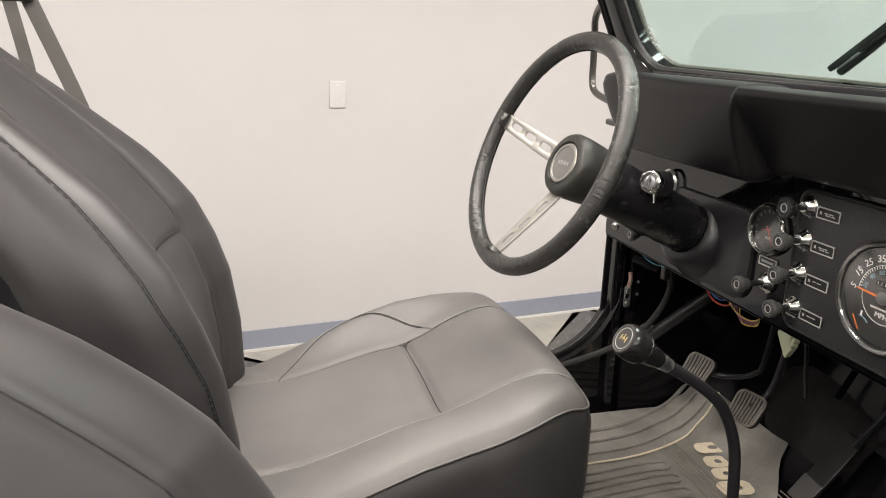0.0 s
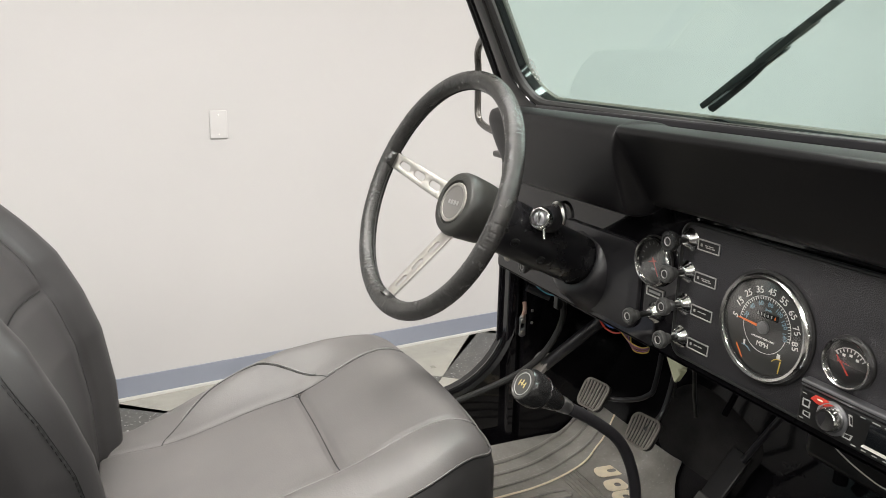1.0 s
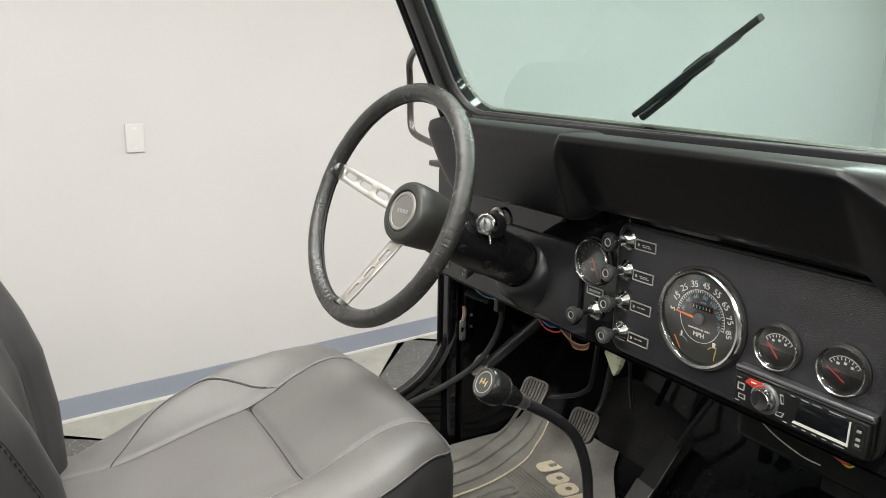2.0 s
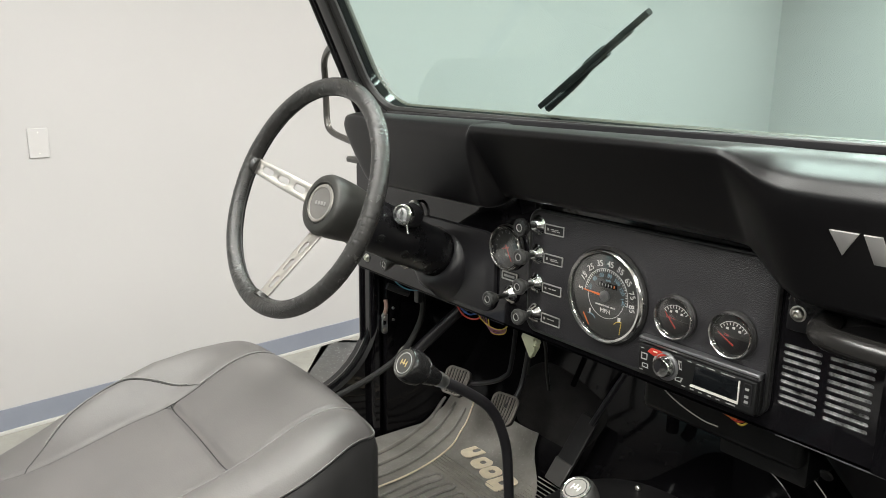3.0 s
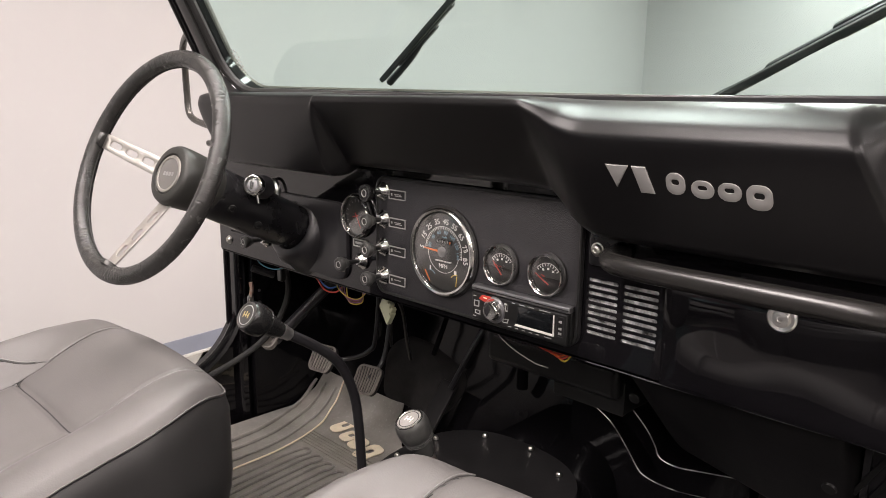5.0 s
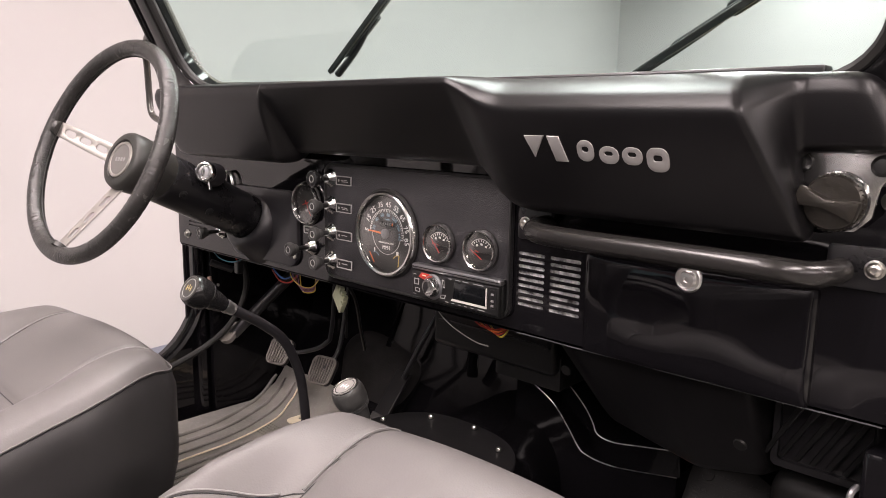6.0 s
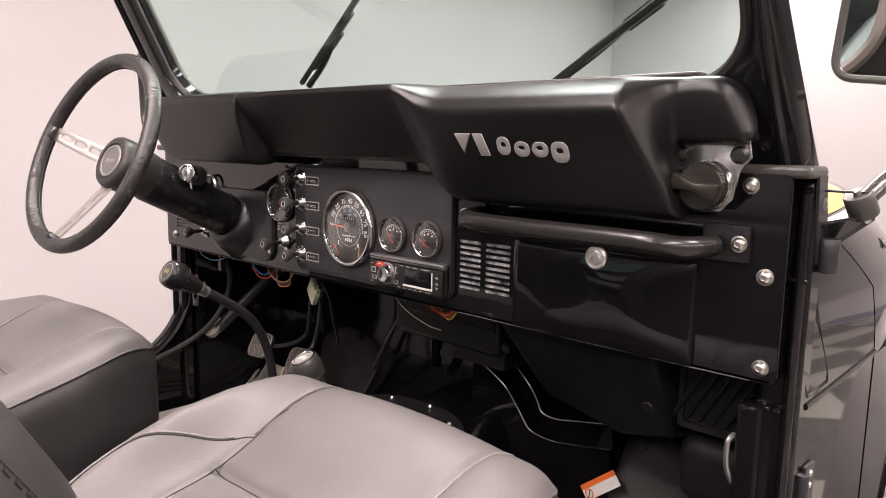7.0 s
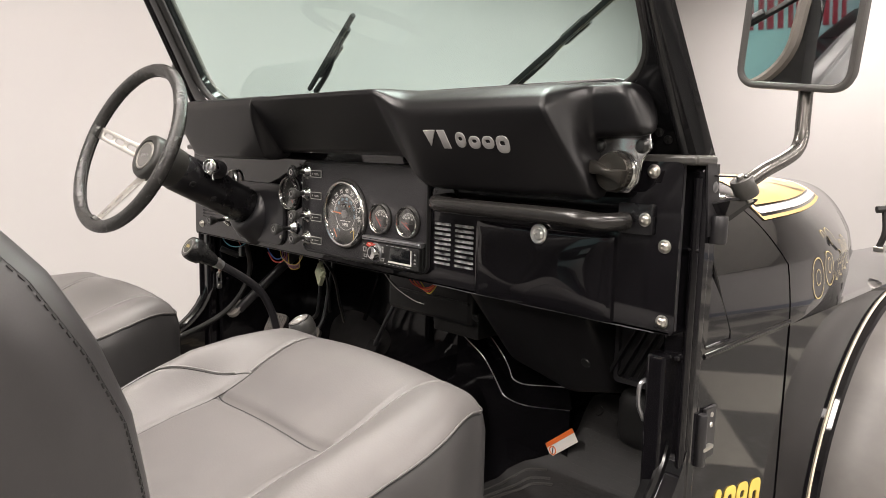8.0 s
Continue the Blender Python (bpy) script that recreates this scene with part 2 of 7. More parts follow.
def part(name, bm, material, parent, label="", smooth=True, angle=40):
    """Links a bmesh, modelled in world metres, as one mesh under a thing or a part."""
    me = bpy.data.meshes.new(name)
    bmesh.ops.remove_doubles(bm, verts=bm.verts, dist=1e-6)
    bmesh.ops.recalc_face_normals(bm, faces=bm.faces)
    if smooth:
        flat = bm.faces.layers.int.get("flat")
        for f in bm.faces:
            f.smooth = not (flat and f[flat])
        lim = radians(angle)
        for e in bm.edges:
            if len(e.link_faces) == 2 and e.calc_face_angle(0.0) > lim:
                e.smooth = False
    base = BASE[parent] if parent else Vector((0, 0, 0))
    bm.transform(Matrix.Translation(-base))
    bm.to_mesh(me)
    bm.free()
    me.materials.append(material)
    ob = new(name, me)
    if parent:
        ob.parent = parent
        BASE[ob] = base
    if label:
        ob["label"] = label
    return ob


def solo(name, bm, material, base, label, category, group="", kind="", smooth=True, angle=40):
    """One mesh that is a thing by itself."""
    holder = new(name + "_tmp")
    BASE[holder] = Vector(base)
    ob = part(name, bm, material, holder, "", smooth, angle)
    ob.parent = None
    ob.location = base
    BASE[ob] = Vector(base)
    bpy.data.objects.remove(holder)
    return tagged(ob, label, category, group, kind)


def box(bm, x0, x1, y0, y1, z0, z1, bevel=0.0, seg=2, m=None):
    flat = bm.faces.layers.int.get("flat") or bm.faces.layers.int.new("flat")
    g = bmesh.ops.create_cube(bm, size=1.0)
    vs = g["verts"]
    for f in {f for v in vs for f in v.link_faces}:
        f[flat] = 1
    for v in vs:
        v.co = Vector(((x0 + x1) / 2 + v.co.x * (x1 - x0), (y0 + y1) / 2 + v.co.y * (y1 - y0), (z0 + z1) / 2 + v.co.z * (z1 - z0)))
    if bevel > 0:
        es = list({e for v in vs for e in v.link_edges})
        r = bmesh.ops.bevel(bm, geom=es, offset=bevel, segments=seg, affect="EDGES", profile=0.5)
        for f in r["faces"]:
            f[flat] = 0
        vs = list({v for f in r["faces"] for v in f.verts} | {v for v in vs if v.is_valid})
    if m is not None:
        bmesh.ops.transform(bm, matrix=m, verts=vs)
    return bm


def abox(x0, x1, y0, y1, z0, z1, bevel=0.0, seg=2, m=None):
    return box(bmesh.new(), x0, x1, y0, y1, z0, z1, bevel, seg, m)


def frame_of(axis, up=(0, 0, 1)):
    w = Vector(axis).normalized()
    u = Vector(up).cross(w)
    if u.length < 1e-4:
        u = Vector((1, 0, 0)).cross(w)
    u.normalize()
    return u, w.cross(u), w


def revolve(bm, profile, origin, axis, n=32, close=True):
    """profile: rows (radius, along the axis)."""
    u, v, w = frame_of(axis)
    o = Vector(origin)
    rings = []
    for r, a in profile:
        if r < 1e-6:
            rings.append([bm.verts.new(o + w * a)])
        else:
            rings.append([bm.verts.new(o + w * a + (u * math.cos(2 * math.pi * k / n) + v * math.sin(2 * math.pi * k / n)) * r) for k in range(n)])
    for a, b in zip(rings, rings[1:]):
        for k in range(n):
            k2 = (k + 1) % n
            if len(a) == 1 and len(b) == 1:
                continue
            if len(a) == 1:
                bm.faces.new((a[0], b[k], b[k2]))
            elif len(b) == 1:
                bm.faces.new((a[k], b[0], a[k2]))
            else:
                bm.faces.new((a[k], b[k], b[k2], a[k2]))
    if close:
        for ring in (rings[0], rings[-1]):
            if len(ring) > 2:
                bm.faces.new(ring)
    return bm


def arevolve(profile, origin, axis, n=32, close=True):
    return revolve(bmesh.new(), profile, origin, axis, n, close)


def smooth_path(pts, per=8):
    """A Catmull-Rom line through the points."""
    P = [Vector(p) for p in pts]
    if len(P) < 3:
        return P
    P = [P[0] * 2 - P[1]] + P + [P[-1] * 2 - P[-2]]
    out = []
    for i in range(1, len(P) - 2):
        for k in range(per):
            t = k / per
            a, b, c, d = P[i - 1], P[i], P[i + 1], P[i + 2]
            out.append(0.5 * ((2 * b) + (c - a) * t + (2 * a - 5 * b + 4 * c - d) * t * t + (3 * b - a - 3 * c + d) * t ** 3))
    return out + [P[-2]]


def tube(bm, pts, r, n=10, per=8, closed=False, radii=None):
    path = smooth_path(pts, per) if per > 1 and not closed else [Vector(p) for p in pts]
    rings = []
    u = None
    for i, p in enumerate(path):
        if closed:
            d = path[(i + 1) % len(path)] - path[i - 1]
        else:
            d = path[min(i + 1, len(path) - 1)] - path[max(i - 1, 0)]
        d.normalize()
        if u is None:
            u, _, _ = frame_of(d)
        u = (u - d * u.dot(d)).normalized()
        v = d.cross(u)
        rr = r if radii is None else np.interp(i / (len(path) - 1), np.linspace(0, 1, len(radii)), radii)
        rings.append([bm.verts.new(p + (u * math.cos(2 * math.pi * k / n) + v * math.sin(2 * math.pi * k / n)) * rr) for k in range(n)])
    pairs = list(zip(rings, rings[1:])) + ([(rings[-1], rings[0])] if closed else [])
    for a, b in pairs:
        for k in range(n):
            bm.faces.new((a[k], a[(k + 1) % n], b[(k + 1) % n], b[k]))
    if not closed:
        bm.faces.new(rings[0])
        bm.faces.new(list(reversed(rings[-1])))
    return bm


def atube(pts, r, n=10, per=8, closed=False, radii=None):
    return tube(bmesh.new(), pts, r, n, per, closed, radii)


def rrect(w, h, r, seg=6, cx=0.0, cy=0.0):
    """A rounded rectangle's outline about (cx, cy), counter-clockwise."""
    r = min(r, w / 2 - 1e-5, h / 2 - 1e-5)
    pts = []
    for sx, sy, a0 in ((1, 1, 0), (-1, 1, 90), (-1, -1, 180), (1, -1, 270)):
        for k in range(seg + 1):
            a = radians(a0 + 90 * k / seg)
            pts.append((cx + sx * (w / 2 - r) + r * math.cos(a), cy + sy * (h / 2 - r) + r * math.sin(a)))
    return pts


def sheet(loops, depth, m, bm=None, bevel=0.0):
    """A flat plate with holes: loops of 2D points (the first is the outline), thick along +z, then placed by the matrix m."""
    tmp = bmesh.new()
    for loop in loops:
        vs = [tmp.verts.new((x, y, 0)) for x, y in loop]
        for i in range(len(vs)):
            tmp.edges.new((vs[i], vs[(i + 1) % len(vs)]))
    bmesh.ops.triangle_fill(tmp, use_beauty=True, use_dissolve=False, edges=tmp.edges[:])
    g = bmesh.ops.extrude_face_region(tmp, geom=tmp.faces[:])
    bmesh.ops.translate(tmp, vec=(0, 0, depth), verts=[v for v in g["geom"] if isinstance(v, bmesh.types.BMVert)])
    if bevel > 0:
        es = [e for e in tmp.edges if len(e.link_faces) == 2 and e.calc_face_angle(0) > 1.0 and all(v.co.z > depth * 0.9 for v in e.verts)]
        bmesh.ops.bevel(tmp, geom=es, offset=bevel, segments=2, affect="EDGES", profile=0.5)
    bmesh.ops.transform(tmp, matrix=m, verts=tmp.verts)
    if bm is None:
        return tmp
    me = bpy.data.meshes.new("tmp")
    tmp.to_mesh(me)
    tmp.free()
    bm.from_mesh(me)
    bpy.data.meshes.remove(me)
    return bm


# a plate drawn in (x, z), standing upright and facing the rear of the car, its face at y
def facing(x, y, z):
    return Matrix(((1, 0, 0, x), (0, 0, -1, y), (0, 1, 0, z), (0, 0, 0, 1)))


def place(origin, xaxis, yaxis):
    x = Vector(xaxis).normalized()
    y = Vector(yaxis)
    y = (y - x * y.dot(x)).normalized()
    z = x.cross(y)
    return Matrix(((x.x, y.x, z.x, origin[0]), (x.y, y.y, z.y, origin[1]), (x.z, y.z, z.z, origin[2]), (0, 0, 0, 1)))


def loft(bm, sections, close_ends=True, wrap=True):
    rings = [[bm.verts.new(p) for p in s] for s in sections]
    n = len(rings[0])
    for a, b in zip(rings, rings[1:]):
        for k in range(n if wrap else n - 1):
            bm.faces.new((a[k], a[(k + 1) % n], b[(k + 1) % n], b[k]))
    if close_ends and wrap:
        bm.faces.new(rings[0])
        bm.faces.new(list(reversed(rings[-1])))
    return bm


def rbox(hx, hy, hz, r, n=(24, 24, 12), bend=None):
    """A rounded block of half sizes, finely divided, each vertex moved by bend(Vector)."""
    bm = bmesh.new()
    cache = {}

    def vert(p):
        key = tuple(round(c, 6) for c in p)
        if key not in cache:
            h = (hx, hy, hz)
            full = Vector([p[i] * h[i] for i in range(3)])
            q = Vector([max(-(h[i] - r), min(h[i] - r, full[i])) for i in range(3)])
            d = full - q
            co = q + d.normalized() * r if d.length > 1e-9 else full
            cache[key] = bm.verts.new(bend(co) if bend else co)
        return cache[key]

    for ax in range(3):
        i, j = [(1, 2), (2, 0), (0, 1)][ax]
        for s in (-1, 1):
            for a in range(n[i]):
                for b in range(n[j]):
                    quad = []
                    for da, db in ((0, 0), (1, 0), (1, 1), (0, 1)):
                        p = [0, 0, 0]
                        p[ax] = s
                        p[i] = -1 + 2 * (a + da) / n[i]
                        p[j] = -1 + 2 * (b + db) / n[j]
                        quad.append(vert(p))
                    if len(set(quad)) == 4:
                        bm.faces.new(quad if s > 0 else quad[::-1])
    return bm


def lettering(text, size, m, depth=0.0006, bm=None):
    """Words in the built-in font, centred, as a mesh placed by m."""
    cu = bpy.data.curves.new("words", "FONT")
    cu.body, cu.size, cu.align_x, cu.align_y, cu.extrude = text, size, "CENTER", "CENTER", depth / 2
    cu.resolution_u = 3
    ob = bpy.data.objects.new("words", cu)
    scene.collection.objects.link(ob)
    me = bpy.data.meshes.new_from_object(ob.evaluated_get(bpy.context.evaluated_depsgraph_get()))
    bm = bm or bmesh.new()
    old = set(bm.verts)
    bm.from_mesh(me)
    bmesh.ops.transform(bm, matrix=m, verts=[v for v in bm.verts if v not in old])
    bpy.data.objects.remove(ob)
    bpy.data.curves.remove(cu)
    bpy.data.meshes.remove(me)
    return bm


def lerp(a, b, t):
    return a + (b - a) * t


def sstep(a, b, x):
    t = max(0.0, min(1.0, (x - a) / (b - a)))
    return t * t * (3 - 2 * t)


# ---- the room ----
U1, V0, V1 = 11.5, -9.0, 6.67


def room_box(u0, u1, v0, v1, z0, z1, bevel=0.0):
    return abox(u0, u1, v0, v1, z0, z1, bevel, m=ROOM)


def wall_piece(name, u0, u1, v0, v1, paint=None, label="off-white painted plain showroom wall"):
    solo(name, room_box(u0, u1, v0, v1, 0, CEILING), paint or WALL, ROOM @ Vector(((u0 + u1) / 2, (v0 + v1) / 2, 0)),
         label, "wall", kind="structure", smooth=False)


wall_piece("wall_west", -0.15, 0.0, -3.0, V1 + 0.15)
wall_piece("wall_west_rear", -0.15, 0.0, V0 - 0.15, -3.0, BLUEWALL, "blue-green painted showroom wall behind the car")
wall_piece("wall_north", 0.0, U1, V1, V1 + 0.15)
wall_piece("wall_east", U1, U1 + 0.15, V0 - 0.15, V1 + 0.15, GREYWALL, "unseen grey showroom wall, darkened to dim reflections")
wall_piece("wall_south", 0.0, U1, V0 - 0.15, V0, GREYWALL, "unseen grey showroom wall, darkened to dim reflections")
solo("ceiling", room_box(-0.15, U1 + 0.15, V0 - 0.15, V1 + 0.15, CEILING, CEILING + 0.12), CEIL, (0, 0, CEILING),
     "white flat painted ceiling of the showroom", "ceiling", kind="structure", smooth=False)
floor = solo("floor", room_box(-0.1, U1 + 0.1, V0 - 0.1, V1 + 0.1, -0.10, -0.003), GROUT, (0, 0, 0),
             "checkered vinyl tile showroom floor, light grey and dark speckled", "floor", kind="structure", smooth=False)


def baseboard(name, u0, u1, v0, v1, du, dv):
    t = 0.008
    b = room_box(u0, u1 + du * t, v0, v1 + dv * t, 0.012, 0.105, 0.002)
    holder = solo(name, b, BASEB, ROOM @ Vector((u0, v0, 0)), "blue-grey vinyl baseboard along the wall", "baseboard", kind="structure")
    part("toe", room_box(u0, u1 + du * t * 2.2, v0, v1 + dv * t * 2.2, 0.0, 0.014, 0.002), TOE, holder, "pale toe strip")


baseboard("baseboard_1", 0.0005, 0.0005, V0, V1, 1, 0)
baseboard("baseboard_2", 0.02, U1, V1 - 0.0085, V1 - 0.0085, 0, 1)

# blank wall plate
plate = thing("blank_wall_plate", (-2.63, -0.40, 1.15), "white blank rectangular wall plate screwed to the wall", "wall plate")
P_UV = ROOM.inverted() @ Vector((-2.66, -0.376, 1.195))
part("cover", abox(0.0005, 0.007, P_UV.y - 0.038, P_UV.y + 0.038, P_UV.z - 0.060, P_UV.z + 0.060, 0.003, m=ROOM), PLATEW, plate)
for dz in (-0.042, 0.042):
    part("screw", arevolve([(0.0001, 0.0085), (0.003, 0.0085), (0.0035, 0.0065)], ROOM @ Vector((0, P_UV.y, P_UV.z + dz)), ROOM.to_3x3() @ Vector((1, 0, 0)), 10), WHITEPL, plate)

# ceiling lamps
for u, v in LAMP_SPOTS:
    lamp = thing("ceiling_light", ROOM @ Vector((u, v, CEILING)), "long white flush ceiling light panel, switched on", "ceiling light", "ceiling lights")
    fr = sheet([rrect(LAMP_W + 0.06, LAMP_L + 0.06, 0.01, 3), rrect(LAMP_W, LAMP_L, 0.005, 3)], 0.05, ROOM @ Matrix.Translation((u, v, CEILING - 0.05)))
    part("frame", fr, WHITEPL, lamp, smooth=False)
    part("diffuser", abox(u - LAMP_W / 2, u + LAMP_W / 2, v - LAMP_L / 2, v + LAMP_L / 2, CEILING - 0.02, CEILING - 0.012, m=ROOM), LAMP, lamp, "glowing diffuser", smooth=False)
    ld = bpy.data.lights.new("ceiling_lamp", "AREA")
    ld.shape, ld.size, ld.size_y, ld.energy, ld.color = "RECTANGLE", LAMP_W, LAMP_L, LAMP_POWER, (1.0, 0.970, 0.945)
    lo = new("ceiling_lamp", ld)
    lo.matrix_world = ROOM @ Matrix.Translation((u, v, CEILING - 0.03))


# wall lettering, as plain red bars, high on the side wall behind the car
sg = thing("wall_lettering", ROOM @ Vector((0, -6.0, 2.2)), "dark red plain bars of wall lettering", "lettering")
for k in range(14):
    part("letter_bar", abox(0.001, 0.012, -6.55 + 0.145 * k, -6.48 + 0.145 * k + 0.012 * (k % 3), 1.60, 2.55, 0.004, m=ROOM), DARKRED, sg)

# ---- the car: tub, cowl, hood, fender ----
car = thing("off_road_car", (0, 0.2, 0), "open black off-road car with gold decals, doors removed", "car")
XI, XO, SILL = 0.735, 0.795, 0.72        # inner and outer side of the tub, height of the door sill
FLOOR = 0.575


def mirrored(f):
    for s in (1, -1):
        f(s)


def flipx(bm, s):
    if s < 0:
        for v in bm.verts:
            v.co.x = -v.co.x
        bmesh.ops.reverse_faces(bm, faces=bm.faces)
    return bm


def xz_plate(pts, x0, x1):
    """A plate drawn in (y, z), thick in x."""
    return sheet([pts], x1 - x0, Matrix(((0, 0, 1, x0), (1, 0, 0, 0), (0, 1, 0, 0), (0, 0, 0, 1))))


# side walls below the door opening, with the curved front of the opening
def side_wall(s):
    arc = [(0.048 - 0.20 + 0.20 * math.cos(a), SILL + 0.20 - 0.20 * math.sin(a)) for a in [radians(90 * k / 10) for k in range(11)]]
    pts = [(0.075, 1.27), (0.048, 1.27)] + arc + [(-0.90, SILL), (-0.98, 0.80), (-1.04, 1.02), (-1.75, 1.02), (-1.75, 0.45), (0.075, 0.45)]
    part("tub_side", flipx(xz_plate(pts, XI + 0.03, XO), s), PAINT, car)
    flange = loft(bmesh.new(), [[(XI + 0.004, y + 0.004, z - 0.004), (XI + 0.031, y, z)] for y, z in [(0.047, 1.26)] + arc + [(-0.90, SILL)]], False, False)
    part("opening_flange", flipx(flange, s), FRAMEP, car, "black flange round the door opening")
    # rolled lip along the opening
    lip = [Vector((s * (XI + 0.028), y, z)) for y, z in [(0.046, 1.26)] + arc + [(-0.90, SILL), (-0.98, 0.80), (-1.04, 1.02)]]
    part("opening_lip", atube(lip, 0.0080, 8, 1), FRAMEP, car, "black painted door opening edge")


mirrored(side_wall)

# floor pan, toe board and firewall
fp = bmesh.new()
rows = [(-1.75, FLOOR), (0.17, FLOOR), (0.24, FLOOR + 0.035), (0.36, FLOOR + 0.20), (0.385, FLOOR + 0.26), (0.392, 1.10)]
for x0, x1 in ((-0.77, 0.77),):
    top = [[(x, y, z) for y, z in rows] for x in np.linspace(x0, x1, 16)]
    bot = [[(x, y + (0.02 if i > 3 else 0.0), z - (0.02 if i <= 3 else 0.0)) for i, (y, z) in enumerate(rows)] for x in np.linspace(x0, x1, 16)]
    for g in (top, bot):
        loft(fp, g, False, False)
part("floor_pan", fp, TUB, car)

# tunnel with its cover plate
tn = bmesh.new()
secs = []
for y, w, h in ((-1.2, 0.13, 0.09), (-0.45, 0.15, 0.13), (-0.16, 0.19, 0.165), (0.02, 0.22, 0.185), (0.14, 0.19, 0.19), (0.20, 0.145, 0.185), (0.40, 0.125, 0.20)):
    secs.append([(0.06 + w * math.copysign(abs(math.cos(a)) ** 0.6, math.cos(a)), y, FLOOR - 0.02 + (h + 0.02) * max(0.0, math.sin(a)) ** 0.55) for a in [radians(180 * k / 18) for k in range(19)]])
loft(tn, secs, False, False)
part("transmission_tunnel", tn, PAINT_IN, car)
ZT = FLOOR + 0.193
plate_o = [(0.085 + 0.165 * math.copysign(abs(math.cos(a)) ** 0.8, math.cos(a)), -0.02 + 0.155 * math.copysign(abs(math.sin(a)) ** 0.8, math.sin(a))) for a in [2 * math.pi * k / 40 for k in range(40)]]
tp = part("tunnel_cover", sheet([plate_o], 0.006, Matrix.Translation((0, 0, ZT)) @ Matrix.Rotation(radians(4), 4, "X"), bevel=0.002), COVER, car, "black tunnel cover plate with bright screws")
for k in range(10):
    a = 2 * math.pi * (k + 0.35) / 10
    part("screw", arevolve([(0.0, 0.0105), (0.003, 0.010), (0.005, 0.0075), (0.005, 0.004)], (0.085 + 0.15 * math.cos(a), -0.02 + 0.14 * math.sin(a), ZT + 0.003 + (-0.02 + 0.14 * math.sin(a)) * 0.07), (0, 0, 1), 10), BOLT, tp)


# inner cowl sides, with pressed ribs and a strip of lining
def cowl_inner(s):
    part("inner_cowl_side", flipx(abox(XI - 0.004, XI + 0.012, 0.065, 0.375, FLOOR - 0.02, 1.08, 0.004), s), PAINT_IN, car)
    part("jamb_post", flipx(abox(XI + 0.010, XO + 0.002, 0.032, 0.064, 0.45, 1.268, 0.010, 3), s), PAINT, car)
    rib = atube([(s * (XI + 0.052), 0.031, 0.47), (s * (XI + 0.052), 0.031, 1.25)], 0.007, 10, 1)
    part("jamb_bead", rib, PAINT, car)


mirrored(cowl_inner)
part("jamb_step", abox(XI - 0.002, XI + 0.030, 0.012, 0.05, 0.45, 0.992, 0.006), PAINT, car)
part("weld_seam", atube([(XI + 0.012, 0.029, 1.149), (XI + 0.03, 0.0275, 1.147), (XI + 0.045, 0.026, 1.150), (XO, 0.030, 1.148)], 0.0028, 8), PAINT, car)
for wx, wy, wz, wr in ((0.046, 0.030, 0.994, 0.006), (0.040, 0.028, 0.989, 0.0055), (0.051, 0.029, 0.987, 0.005), (0.030, 0.024, 0.990, 0.004)):
    part("weld_bead", rbox(wr, wr * 0.8, wr * 0.8, wr * 0.5, (4, 4, 4), lambda p: Vector((XI + wx + p.x, wy + p.y, wz + p.z + 0.2 * p.x))), PAINT, car, "lumpy painted weld")
part("latch_hook", atube([(XI - 0.004, 0.020, 0.948), (XI - 0.008, 0.010, 0.94), (XI - 0.008, 0.010, 0.91), (XI - 0.004, 0.020, 0.885)], 0.0036, 8), ALU, car)


# cowl outside: side wall with crease and pressed panel, shoulder rounding up to the windscreen's foot
def hood_width(y):
    """Half the hood's width at y: full at the cowl, tapering to the grille."""
    ys, ws_ = [0.06, 0.40, 0.53, 0.62, 0.72, 0.88, 1.02, 1.20, 1.52], [0.785, 0.785, 0.776, 0.767, 0.752, 0.714, 0.675, 0.618, 0.515]
    return float(np.mean([np.interp(y + d, ys, ws_) for d in (-0.06, -0.03, 0.0, 0.03, 0.06)]))


def hood_section(y, bottom=None):
    """The outline of cowl and hood across the car at y, from the middle out to its lower edge."""
    t = (y - 0.06) / 1.45
    w = hood_width(y)
    top = 1.246 - 0.035 * max(0.0, t)
    low = bottom if bottom is not None else lerp(0.985, 0.995, max(0.0, t))
    pts = []
    for k in range(45):
        u = k / 44
        x = w * (1 - (1 - u) ** 1.6)
        z = top + 0.012 - 0.012 * (x / w) ** 2 - 0.142 * max(0.0, (x / w - 0.40) / 0.60) ** 4.6
        pts.append((x, z))
    for k in range(1, 6):
        pts.append((w + 0.011 * k / 5 + 0.002 * math.sin(math.pi * k / 5), lerp(pts[44][1], low, k / 5)))
    return pts


def hood_side_x(z):
    """How far out the cowl's leaning side lies at height z."""
    return lerp(0.796, 0.785, max(0.0, min(1.0, (z - 0.985) / 0.12)))


def hood_shell(name, y0, y1, n, material, gap=0.0):
    ys = np.linspace(y0, y1, n)
    secs = []
    for y in ys:
        h = hood_section(y)
        secs.append([(-x, y, z - gap) for x, z in reversed(h)] + [(x, y, z - gap) for x, z in h[1:]])
    return loft(bmesh.new(), secs, False, False)


part("cowl_top", hood_shell("cowl_top", 0.05, 0.376, 6, PAINT), PAINT, car)
hood = part("hood", hood_shell("hood", 0.382, 1.52, 60, PAINT), PAINT, car, "glossy black hood with gold and white decal")
nose = bmesh.new()
h = hood_section(1.52)
loft(nose, [[(x, 1.52, z) for x, z in ([(-a, b) for a, b in reversed(h)] + h[1:])], [(x * 0.97, 1.60, z - 0.04) for x, z in ([(-a, b) for a, b in reversed(h)] + h[1:])],
            [(x * 0.95, 1.61, 0.55) for x, z in ([(-a, b) for a, b in reversed(h)] + h[1:])]], False, False)
part("grille_shell", nose, PAINT, car)


